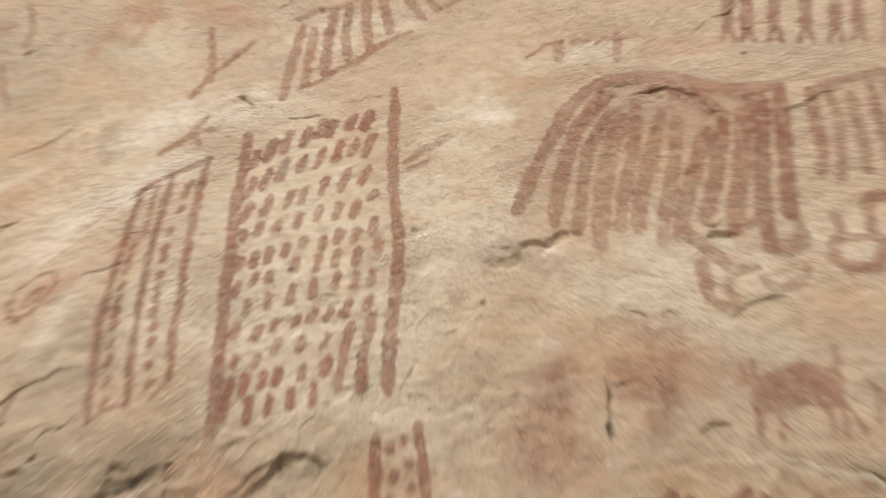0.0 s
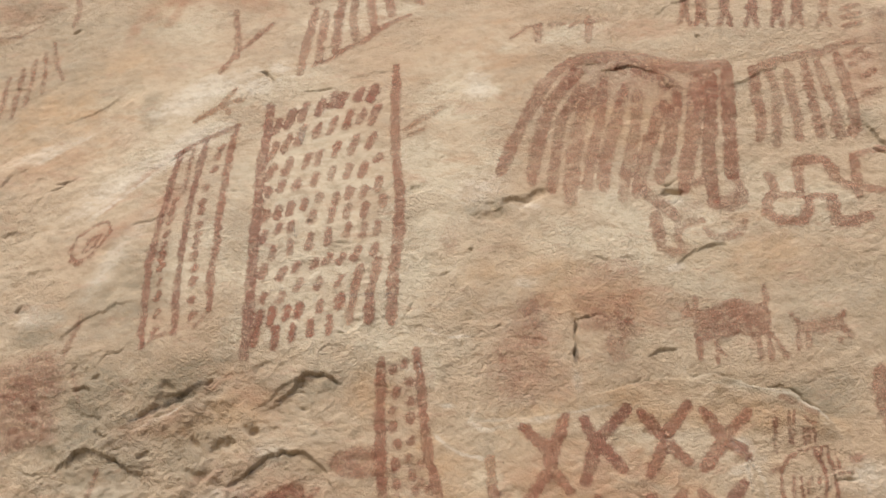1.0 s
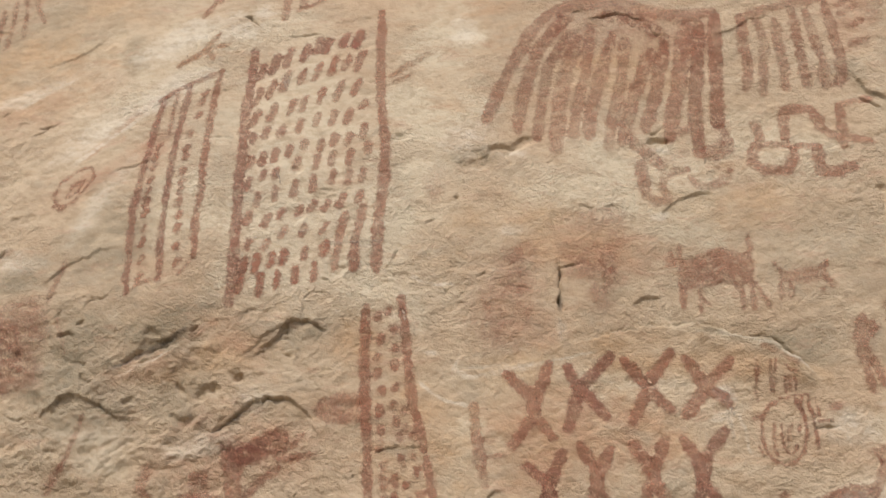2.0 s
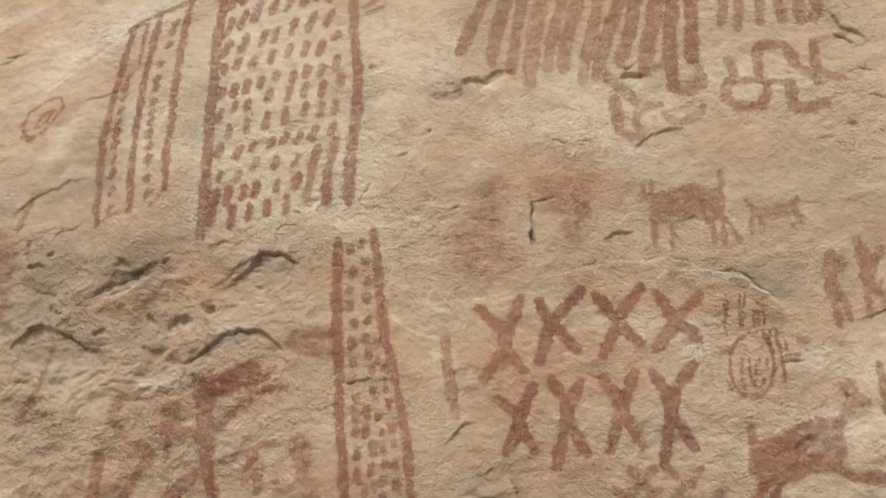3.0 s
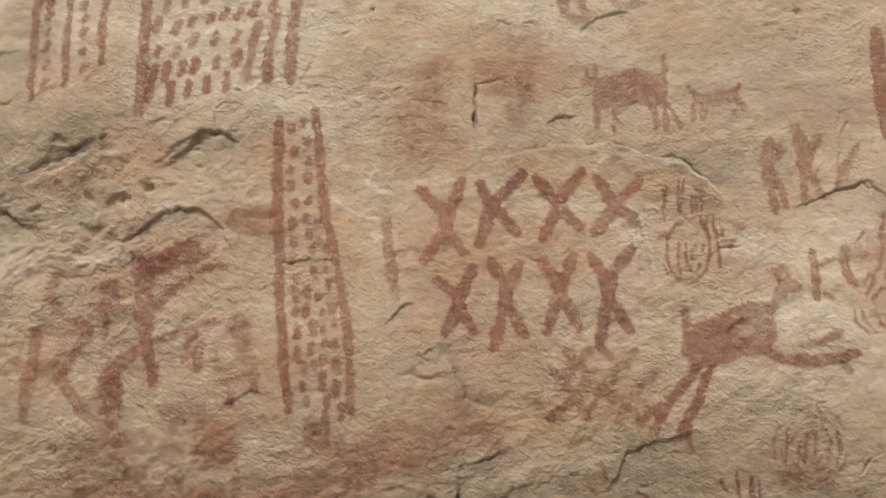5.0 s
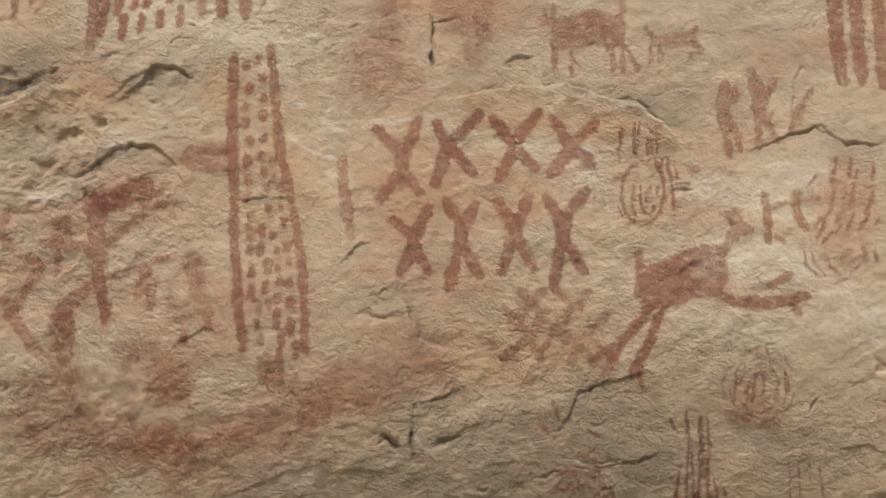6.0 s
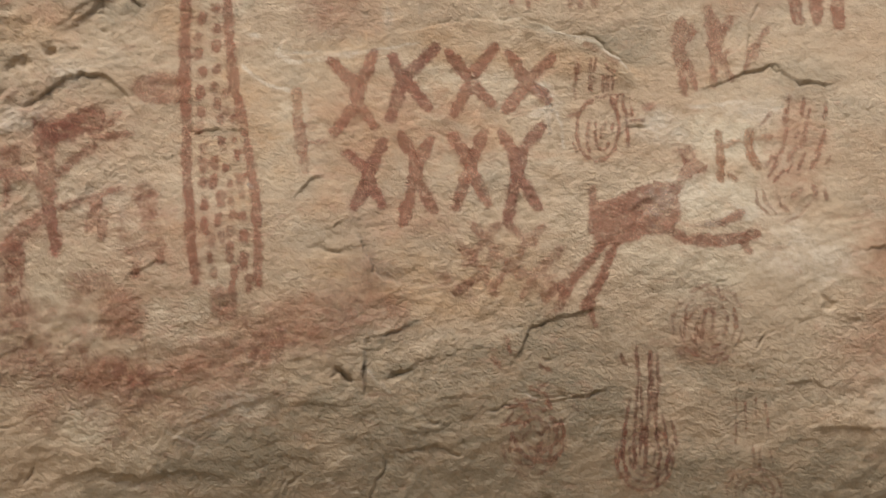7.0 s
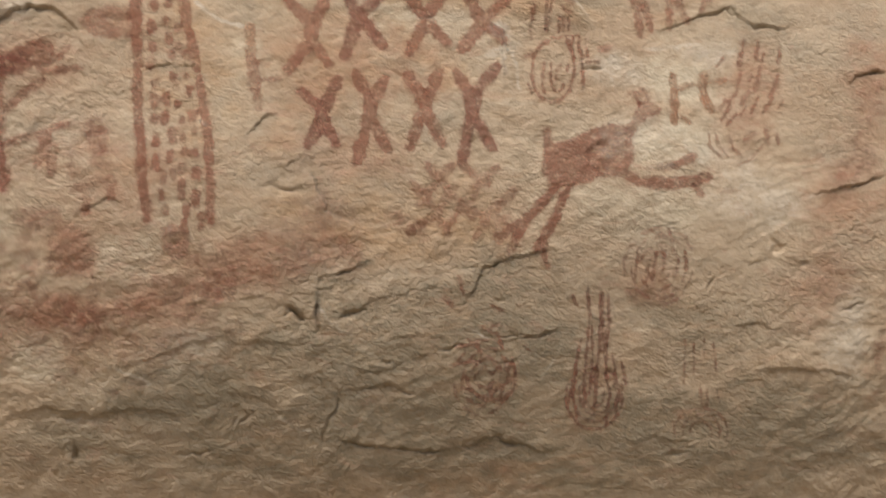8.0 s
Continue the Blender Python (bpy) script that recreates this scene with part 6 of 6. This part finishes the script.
stroke(art, "falling_stroke", 0.0220, 0.56, "red", (-0.649, 2.128), (-0.659, 2.084), (-0.637, 2.059), (-0.604, 2.041), (-0.581, 2.024))
stroke(art, "rising_stroke", 0.0217, 0.58, "red", (-0.581, 2.024), (-0.597, 1.992), (-0.62, 1.96), (-0.631, 1.94))
stroke(art, "rising_stroke", 0.0297, 0.5, "red", (-0.478, 1.994), (-0.516, 1.964), (-0.545, 1.928), (-0.549, 1.903))
stroke(art, "upright_stroke", 0.0370, 0.6, "red", (-0.536, 1.944), (-0.529, 1.903), (-0.533, 1.853))
stroke(art, "upright_stroke", 0.0243, 0.47, "red", (-0.682, 2.02), (-0.683, 1.975), (-0.691, 1.933), (-0.7, 1.858))
stroke(art, "level_stroke", 0.0208, 0.62, "red", (-0.747, 1.941), (-0.719, 1.955), (-0.686, 1.95), (-0.644, 1.961))
stroke(art, "falling_stroke", 0.0266, 0.6, "red", (-0.636, 1.935), (-0.612, 1.903), (-0.577, 1.861))
smears(art, "red",
       (0.82, 0.0411, ((-0.296, 2.032), (-0.289, 2.004), (-0.285, 1.972))),
       (0.82, 0.0234, ((-0.337, 1.988), (-0.333, 1.952))))

art = painting("blot_painting", "solid red ochre blot beside the tall column", "rock painting", "", -0.286, 2.243)
patch(art, "patch", 0.5, "red", (-0.336, 2.237), (-0.322, 2.262), (-0.281, 2.277), (-0.23, 2.274), (-0.226, 2.214), (-0.267, 2.212), (-0.313, 2.215))

art = painting("smudge_painting", "faded red smudges with short upright strokes", "rock painting", "", -0.274, 1.973)
patch(art, "patch", 0.69, "red", (-0.373, 1.852), (-0.329, 1.86), (-0.291, 1.831), (-0.293, 1.766), (-0.335, 1.756), (-0.386, 1.771), (-0.378, 1.815))
patch(art, "patch", 0.71, "red", (-0.443, 1.88), (-0.4, 1.893), (-0.355, 1.89), (-0.339, 1.859), (-0.386, 1.846), (-0.437, 1.852))
patch(art, "patch", 0.73, "red", (-0.559, 1.924), (-0.517, 1.947), (-0.511, 1.889), (-0.5, 1.79), (-0.545, 1.782), (-0.571, 1.852))
smears(art, "red",
       (0.79, 0.0946, ((-0.597, 1.784), (-0.545, 1.796), (-0.488, 1.815))),
       (0.81, 0.0769, ((-0.418, 1.834), (-0.405, 1.778))),
       (0.81, 0.0536, ((-0.291, 2.034), (-0.285, 1.987))))
patch(art, "patch", 0.55, "red", (-0.171, 1.855), (-0.158, 1.868), (-0.119, 1.85), (-0.117, 1.803), (-0.15, 1.796), (-0.17, 1.811))
stroke(art, "upright_stroke", 0.0198, 0.51, "red", (-0.307, 1.902), (-0.309, 1.884))
stroke(art, "upright_stroke", 0.0198, 0.64, "red", (-0.265, 1.945), (-0.264, 1.913))
stroke(art, "level_stroke", 0.0198, 0.69, "red", (-0.331, 1.922), (-0.305, 1.93), (-0.28, 1.942))
stroke(art, "upright_stroke", 0.0230, 0.69, "red", (-0.374, 1.979), (-0.371, 1.957))

art = painting("wash_painting", "long faded red wash band across the rock", "rock painting", "", -0.175, 1.715)
smears(art, "red",
       (0.71, 0.1056, ((-0.596, 1.731), (-0.483, 1.721), (-0.386, 1.698), (-0.303, 1.691))),
       (0.87, 0.1228, ((-0.458, 1.653), (-0.342, 1.641))))
smears(art, "red",
       (0.73, 0.0989, ((-0.303, 1.691), (-0.213, 1.71), (-0.149, 1.727), (-0.111, 1.759), (-0.053, 1.766))),
       (0.87, 0.1471, ((-0.252, 1.641), (-0.161, 1.666), (-0.11, 1.705))))
smears(art, "red",
       (0.77, 0.0934, ((-0.059, 1.759), (-0.014, 1.773), (0.038, 1.795), (0.097, 1.819), (0.149, 1.845))),
       (0.85, 0.1272, ((-0.034, 1.782), (0.037, 1.82), (0.109, 1.861), (0.162, 1.882))),
       (0.89, 0.0908, ((0.062, 1.851), (0.116, 1.863), (0.171, 1.838))))

art = painting("slanting_line_painting", "faded slanting red line below the ledge", "rock painting", "", -0.431, 2.167)
stroke(art, "rising_stroke", 0.0132, 0.65, "red", (-0.783, 2.227), (-0.801, 2.172), (-0.819, 2.119), (-0.844, 2.077))
stroke(art, "rising_stroke", 0.0131, 0.75, "red", (-0.846, 2.098), (-0.813, 2.139))

art = painting("striped_oval_painting", "fine red striped oval with short lines above", "rock painting", "", 0.575, 2.181)
stroke(art, "curved_line", 0.0077, 0.4, "red", (0.584, 2.259), (0.559, 2.247), (0.543, 2.22), (0.539, 2.189), (0.544, 2.158), (0.557, 2.137), (0.577, 2.127))
stroke(art, "curved_line", 0.0080, 0.4, "red", (0.579, 2.127), (0.6, 2.136), (0.617, 2.154), (0.625, 2.185), (0.625, 2.22), (0.615, 2.248))
stroke(art, "curved_line", 0.0088, 0.4, "red", (0.566, 2.208), (0.56, 2.185), (0.561, 2.159), (0.567, 2.144))
stroke(art, "curved_line", 0.0068, 0.4, "red", (0.581, 2.208), (0.577, 2.184), (0.58, 2.161), (0.589, 2.148))
stroke(art, "curved_line", 0.0088, 0.38, "red", (0.6, 2.205), (0.59, 2.192), (0.588, 2.174))
stroke(art, "upright_line", 0.0064, 0.45, "red", (0.613, 2.208), (0.612, 2.193))
stroke(art, "curved_line", 0.0072, 0.45, "red", (0.605, 2.169), (0.602, 2.158), (0.593, 2.149))
stroke(art, "curved_line", 0.0060, 0.5, "red", (0.533, 2.166), (0.536, 2.154), (0.54, 2.143))
stroke(art, "upright_line", 0.0065, 0.45, "red", (0.626, 2.269), (0.622, 2.241), (0.626, 2.222))
stroke(art, "upright_line", 0.0105, 0.4, "red", (0.614, 2.258), (0.619, 2.235))
stroke(art, "upright_line", 0.0081, 0.42, "red", (0.637, 2.264), (0.638, 2.246), (0.643, 2.227), (0.642, 2.209))
stroke(art, "upright_line", 0.0061, 0.45, "red", (0.652, 2.26), (0.656, 2.225))
stroke(art, "upright_line", 0.0097, 0.42, "red", (0.643, 2.213), (0.643, 2.19), (0.642, 2.162))
stroke(art, "upright_line", 0.0122, 0.45, "red", (0.543, 2.323), (0.541, 2.298))
stroke(art, "curved_line", 0.0081, 0.65, "red", (0.54, 2.293), (0.537, 2.273), (0.54, 2.256))
stroke(art, "upright_line", 0.0057, 0.5, "red", (0.57, 2.338), (0.568, 2.306), (0.567, 2.275))
stroke(art, "upright_line", 0.0061, 0.45, "red", (0.582, 2.339), (0.576, 2.31))
stroke(art, "upright_line", 0.0098, 0.42, "red", (0.574, 2.3), (0.572, 2.274))
stroke(art, "curved_line", 0.0061, 0.45, "red", (0.595, 2.304), (0.595, 2.287), (0.596, 2.271))
stroke(art, "upright_line", 0.0089, 0.45, "red", (0.603, 2.304), (0.604, 2.276))
stroke(art, "upright_line", 0.0065, 0.45, "red", (0.614, 2.302), (0.614, 2.276))
stroke(art, "curved_line", 0.0057, 0.5, "red", (0.601, 2.327), (0.608, 2.315), (0.624, 2.313))
stroke(art, "level_line", 0.0072, 0.45, "red", (0.579, 2.262), (0.594, 2.261), (0.617, 2.268), (0.636, 2.269))
stroke(art, "level_stroke", 0.0163, 0.65, "red", (0.682, 2.241), (0.696, 2.243))
stroke(art, "level_stroke", 0.0137, 0.6, "red", (0.527, 2.221), (0.539, 2.224))
stroke(art, "level_line", 0.0065, 0.5, "red", (0.651, 2.213), (0.677, 2.215))

art = painting("striped_oval_painting", "dark red striped oval under tall thin lines", "rock painting", "", 0.696, 1.586)
stroke(art, "upright_line", 0.0080, 0.4, "dark", (0.665, 1.77), (0.672, 1.709), (0.675, 1.609), (0.681, 1.529))
stroke(art, "upright_stroke", 0.0092, 0.4, "dark", (0.692, 1.754), (0.701, 1.688), (0.698, 1.609), (0.704, 1.518))
stroke(art, "upright_line", 0.0080, 0.4, "dark", (0.71, 1.755), (0.717, 1.699), (0.713, 1.62))
stroke(art, "upright_line", 0.0069, 0.4, "dark", (0.677, 1.709), (0.688, 1.62), (0.691, 1.552))
stroke(art, "falling_line", 0.0079, 0.4, "dark", (0.637, 1.747), (0.647, 1.731))
stroke(art, "upright_line", 0.0069, 0.4, "dark", (0.66, 1.665), (0.652, 1.597), (0.647, 1.529))
stroke(art, "upright_line", 0.0081, 0.4, "dark", (0.73, 1.632), (0.75, 1.564), (0.75, 1.518))
stroke(art, "upright_line", 0.0070, 0.4, "dark", (0.713, 1.62), (0.731, 1.552), (0.733, 1.495))
stroke(art, "upright_line", 0.0070, 0.4, "dark", (0.656, 1.609), (0.655, 1.552), (0.671, 1.495))
stroke(art, "upright_line", 0.0069, 0.4, "dark", (0.749, 1.621), (0.764, 1.575))
stroke(art, "upright_stroke", 0.0137, 0.55, "dark", (0.695, 1.754), (0.703, 1.693), (0.716, 1.62))
stroke(art, "curved_line", 0.0070, 0.5, "dark", (0.756, 1.576), (0.761, 1.547), (0.759, 1.519), (0.744, 1.497), (0.721, 1.485), (0.695, 1.485), (0.669, 1.497), (0.65, 1.519), (0.64, 1.547), (0.64, 1.575))
stroke(art, "curved_line", 0.0058, 0.75, "red", (0.644, 1.572), (0.65, 1.589), (0.663, 1.603), (0.682, 1.61), (0.705, 1.61), (0.725, 1.603), (0.743, 1.59), (0.753, 1.572))
stroke(art, "curved_line", 0.0070, 0.5, "dark", (0.743, 1.57), (0.747, 1.548), (0.745, 1.527), (0.733, 1.51), (0.716, 1.5), (0.696, 1.5), (0.676, 1.51), (0.662, 1.527), (0.654, 1.548), (0.654, 1.57))
stroke(art, "curved_line", 0.0058, 0.75, "red", (0.656, 1.57), (0.662, 1.583), (0.672, 1.594), (0.687, 1.599), (0.704, 1.6), (0.72, 1.594), (0.733, 1.584), (0.74, 1.57))
stroke(art, "curved_line", 0.0070, 0.5, "dark", (0.73, 1.566), (0.733, 1.549), (0.731, 1.533), (0.723, 1.521), (0.711, 1.514), (0.697, 1.514), (0.684, 1.521), (0.674, 1.533), (0.668, 1.549), (0.668, 1.565))
stroke(art, "curved_line", 0.0058, 0.75, "red", (0.669, 1.568), (0.673, 1.578), (0.68, 1.586), (0.691, 1.59), (0.703, 1.59), (0.714, 1.586), (0.724, 1.579), (0.728, 1.568))
stroke(art, "curved_line", 0.0070, 0.5, "dark", (0.718, 1.561), (0.72, 1.55), (0.719, 1.54), (0.714, 1.532), (0.707, 1.528), (0.698, 1.527), (0.69, 1.532), (0.684, 1.54), (0.681, 1.55), (0.681, 1.561))
stroke(art, "curved_line", 0.0058, 0.75, "red", (0.681, 1.567), (0.683, 1.573), (0.688, 1.578), (0.695, 1.581), (0.702, 1.581), (0.709, 1.578), (0.714, 1.573), (0.717, 1.567))

art = painting("striped_oval_painting", "faded red striped oval under thin lines", "rock painting", "", 0.935, 1.53)
stroke(art, "upright_line", 0.0058, 0.6, "red", (0.878, 1.669), (0.883, 1.622), (0.887, 1.57))
stroke(art, "upright_line", 0.0058, 0.6, "red", (0.898, 1.662), (0.905, 1.599))
stroke(art, "upright_line", 0.0058, 0.6, "red", (0.92, 1.668), (0.925, 1.624))
stroke(art, "upright_line", 0.0058, 0.6, "red", (0.941, 1.662), (0.952, 1.594))
stroke(art, "upright_line", 0.0059, 0.6, "red", (0.922, 1.576), (0.933, 1.524))
stroke(art, "upright_line", 0.0071, 0.6, "red", (0.938, 1.565), (0.943, 1.525))
stroke(art, "upright_line", 0.0059, 0.6, "red", (0.959, 1.565), (0.972, 1.536))
stroke(art, "curved_line", 0.0071, 0.65, "red", (0.883, 1.468), (0.88, 1.492), (0.889, 1.512), (0.909, 1.525), (0.934, 1.529), (0.961, 1.522), (0.983, 1.505), (0.996, 1.483), (0.997, 1.46))
stroke(art, "curved_line", 0.0071, 0.65, "red", (0.9, 1.471), (0.898, 1.488), (0.903, 1.503), (0.917, 1.512), (0.935, 1.515), (0.954, 1.51), (0.97, 1.498), (0.979, 1.482), (0.979, 1.465))
stroke(art, "curved_line", 0.0071, 0.65, "red", (0.916, 1.473), (0.915, 1.484), (0.918, 1.493), (0.925, 1.499), (0.935, 1.501), (0.947, 1.498), (0.957, 1.49), (0.962, 1.48), (0.963, 1.47))

art = painting("striped_oval_painting", "worn red striped oval beside a ledge", "rock painting", "", 0.474, 1.595)
dashed_rings(art, 0.56, "red", 0.0080, 0.467, 1.586, 0.063, 0.077, (0.30, 0.52, 0.74, 0.95), 8)
stroke(art, "curved_line", 0.0080, 0.5, "red", (0.459, 1.569), (0.494, 1.561), (0.516, 1.58), (0.514, 1.613), (0.499, 1.63))
stroke(art, "curved_line", 0.0068, 0.5, "red", (0.476, 1.575), (0.498, 1.58), (0.501, 1.602), (0.49, 1.619))
stroke(art, "curved_line", 0.0080, 0.5, "red", (0.455, 1.55), (0.508, 1.541), (0.535, 1.569), (0.525, 1.613))
stroke(art, "upright_stroke", 0.0101, 0.5, "red", (0.427, 1.662), (0.449, 1.645), (0.459, 1.627), (0.448, 1.613))
stroke(art, "level_line", 0.0079, 0.5, "red", (0.397, 1.611), (0.425, 1.616), (0.456, 1.618))
stroke(art, "falling_line", 0.0080, 0.5, "red", (0.422, 1.569), (0.448, 1.557), (0.474, 1.539))
stroke(art, "upright_stroke", 0.0100, 0.5, "red", (0.401, 1.781), (0.411, 1.748))
stroke(art, "falling_stroke", 0.0111, 0.5, "red", (0.372, 1.742), (0.39, 1.726))
stroke(art, "falling_stroke", 0.0090, 0.5, "red", (0.472, 1.726), (0.496, 1.713))
stroke(art, "falling_line", 0.0079, 0.5, "red", (0.455, 1.684), (0.484, 1.673), (0.5, 1.641))
stroke(art, "rising_line", 0.0068, 0.5, "red", (0.485, 1.591), (0.492, 1.605))
stroke(art, "level_line", 0.0078, 0.5, "red", (0.4, 1.645), (0.434, 1.649))
stroke(art, "falling_stroke", 0.0090, 0.5, "red", (0.544, 1.65), (0.556, 1.641))
stroke(art, "falling_line", 0.0079, 0.5, "red", (0.421, 1.596), (0.436, 1.574))
stroke(art, "rising_line", 0.0067, 0.5, "red", (0.472, 1.684), (0.489, 1.695))

art = painting("striped_oval_painting", "faint red ringed oval", "rock painting", "", 0.808, 1.817)
dashed_rings(art, 0.66, "red", 0.0064, 0.811, 1.808, 0.073, 0.078, (0.36, 0.58, 0.80, 1.0), 5)
stroke(art, "upright_line", 0.0091, 0.6, "red", (0.763, 1.83), (0.763, 1.79))
stroke(art, "upright_line", 0.0091, 0.6, "red", (0.801, 1.837), (0.799, 1.785))
stroke(art, "upright_line", 0.0091, 0.6, "red", (0.819, 1.838), (0.819, 1.798))
stroke(art, "upright_line", 0.0092, 0.6, "red", (0.848, 1.825), (0.845, 1.785))
stroke(art, "upright_line", 0.0091, 0.6, "red", (0.788, 1.817), (0.785, 1.777))
stroke(art, "upright_line", 0.0092, 0.6, "red", (0.865, 1.825), (0.868, 1.806))
stroke(art, "upright_line", 0.0091, 0.6, "red", (0.826, 1.884), (0.835, 1.858))
smears(art, "red",
       (0.8, 0.0460, ((0.766, 1.757), (0.81, 1.748), (0.852, 1.752))))

art = painting("striped_oval_painting", "faint red striped oval with fan of lines", "rock painting", "", 0.994, 2.153)
stroke(art, "upright_line", 0.0090, 0.54, "red", (0.98, 2.271), (0.978, 2.249), (0.972, 2.22))
stroke(art, "upright_line", 0.0079, 0.54, "red", (1.01, 2.271), (1.006, 2.232))
stroke(art, "upright_line", 0.0073, 0.54, "red", (1.023, 2.247), (1.017, 2.226))
stroke(art, "upright_line", 0.0079, 0.54, "red", (0.971, 2.243), (0.967, 2.22))
stroke(art, "upright_line", 0.0097, 0.54, "red", (1.057, 2.259), (1.051, 2.222))
stroke(art, "upright_line", 0.0100, 0.54, "red", (0.972, 2.206), (0.966, 2.171))
stroke(art, "upright_line", 0.0084, 0.54, "red", (0.994, 2.205), (0.99, 2.187))
stroke(art, "upright_line", 0.0112, 0.54, "red", (1.014, 2.215), (1.002, 2.166))
stroke(art, "upright_line", 0.0113, 0.54, "red", (1.052, 2.202), (1.034, 2.156))
stroke(art, "upright_line", 0.0100, 0.54, "red", (0.965, 2.166), (0.948, 2.142))
stroke(art, "upright_line", 0.0123, 0.54, "red", (0.989, 2.164), (0.971, 2.138))
stroke(art, "upright_line", 0.0100, 0.54, "red", (0.941, 2.146), (0.925, 2.125))
stroke(art, "upright_line", 0.0100, 0.54, "red", (0.949, 2.132), (0.931, 2.104))
stroke(art, "upright_line", 0.0112, 0.54, "red", (1.009, 2.152), (0.993, 2.122))
stroke(art, "upright_line", 0.0112, 0.54, "red", (1.038, 2.151), (1.02, 2.122))
stroke(art, "upright_line", 0.0079, 0.54, "red", (1.059, 2.146), (1.051, 2.132))
stroke(art, "upright_line", 0.0145, 0.54, "red", (1.025, 2.087), (1.029, 2.064))
stroke(art, "upright_line", 0.0122, 0.54, "red", (0.998, 2.081), (0.978, 2.062))
stroke(art, "upright_line", 0.0089, 0.54, "red", (1.047, 2.081), (1.05, 2.062))
stroke(art, "upright_line", 0.0072, 0.54, "red", (0.962, 2.117), (0.943, 2.093))
stroke(art, "upright_line", 0.0073, 0.54, "red", (0.941, 2.237), (0.921, 2.213))
stroke(art, "upright_line", 0.0078, 0.54, "red", (0.982, 2.134), (0.97, 2.117))
stroke(art, "curved_line", 0.0071, 0.66, "red", (0.903, 2.083), (0.91, 2.051), (0.932, 2.024))
stroke(art, "curved_line", 0.0071, 0.66, "red", (0.918, 2.078), (0.927, 2.051), (0.943, 2.03))
stroke(art, "curved_line", 0.0072, 0.66, "red", (1.021, 2.057), (0.993, 2.027), (0.962, 2.014))
stroke(art, "curved_line", 0.0072, 0.66, "red", (0.947, 2.078), (0.956, 2.047), (0.975, 2.031))

art = painting("small_stroke_painting", "small faded orange-red forked strokes", "rock painting", "", 0.837, 2.149)
stroke(art, "upright_stroke", 0.0182, 0.46, "orange", (0.832, 2.196), (0.834, 2.146), (0.835, 2.097))
stroke(art, "rising_stroke", 0.0121, 0.54, "orange", (0.838, 2.164), (0.872, 2.178))
stroke(art, "falling_stroke", 0.0108, 0.52, "orange", (0.844, 2.114), (0.864, 2.097))
stroke(art, "upright_stroke", 0.0195, 0.44, "orange", (0.893, 2.197), (0.895, 2.154), (0.911, 2.125))
stroke(art, "level_stroke", 0.0146, 0.5, "orange", (0.897, 2.189), (0.939, 2.186))
stroke(art, "rising_stroke", 0.0122, 0.56, "orange", (0.901, 2.2), (0.924, 2.204))

art = painting("smudge_painting", "faded red smudges by a dark crevice", "rock painting", "", 1.198, 2.081)
smears(art, "red", (0.89, 0.0895, ((1.236, 2.115), (1.254, 2.146), (1.244, 2.166))))
smears(art, "red", (0.92, 0.0891, ((1.184, 1.995), (1.213, 1.995), (1.225, 2.006))))
smears(art, "red", (0.94, 0.0893, ((1.235, 2.059), (1.235, 2.055), (1.235, 2.059))))
smears(art, "red", (0.84, 0.0364, ((1.303, 1.622), (1.297, 1.646), (1.303, 1.675))))
smears(art, "red", (0.95, 0.1281, ((1.159, 1.784), (1.178, 1.802), (1.159, 1.784))))

art = painting("mineral_crust", "pale flaking mineral crust over a red cross", "mineral crust", "", 0.474, 2.264)
stroke(art, "falling_stroke", 0.0101, 0.4, "chalk", (0.462, 2.282), (0.475, 2.271), (0.486, 2.243))
stroke(art, "falling_line", 0.0067, 0.5, "chalk", (0.484, 2.246), (0.492, 2.229))
stroke(art, "upright_stroke", 0.0089, 0.75, "chalk", (0.481, 2.231), (0.484, 2.181))

art = painting("mineral_crust", "pale scratches on the tall painted column", "mineral crust", "", -0.156, 2.445)
stroke(art, "upright_line", 0.0045, 0.3, "chalk", (-0.159, 2.456), (-0.156, 2.443))
stroke(art, "upright_line", 0.0045, 0.4, "chalk", (-0.156, 2.44), (-0.154, 2.431))
stroke(art, "upright_line", 0.0054, 0.7, "chalk", (-0.157, 1.857), (-0.153, 1.841))
stroke(art, "falling_line", 0.0054, 0.6, "chalk", (-0.106, 2.059), (-0.095, 2.052))

art = painting("mineral_crust", "pale flaking crust on the large solid red shape", "mineral crust", "", 0.705, 2.047)
smears(art, "chalk",
       (0.9, 0.0268, ((0.686, 2.068), (0.703, 2.049), (0.693, 2.026))),
       (0.9, 0.0224, ((0.716, 2.065), (0.718, 2.035))),
       (0.8, 0.0156, ((0.792, 2.005), (0.827, 2.009))),
       (0.92, 0.0134, ((0.692, 1.999), (0.715, 1.99))))

art = painting("mineral_crust", "pale scratches across the painted grid", "mineral crust", "", -0.43, 3.018)
stroke(art, "upright_line", 0.0063, 0.45, "chalk", (-0.438, 3.038), (-0.43, 3.002))
stroke(art, "upright_line", 0.0051, 0.5, "chalk", (-0.426, 3.042), (-0.427, 3.011))
stroke(art, "upright_line", 0.0048, 0.5, "chalk", (-0.435, 2.774), (-0.424, 2.738))
stroke(art, "level_line", 0.0047, 0.75, "chalk", (-0.486, 2.605), (-0.423, 2.616), (-0.349, 2.628))
stroke(art, "level_line", 0.0059, 0.65, "chalk", (-0.318, 2.599), (-0.272, 2.603), (-0.208, 2.607))

art = painting("mineral_crust", "pale drip below the black fissure", "mineral crust", "", 0.162, 2.406)
stroke(art, "upright_line", 0.0080, 0.88, "chalk", (0.159, 2.43), (0.163, 2.412), (0.16, 2.391))
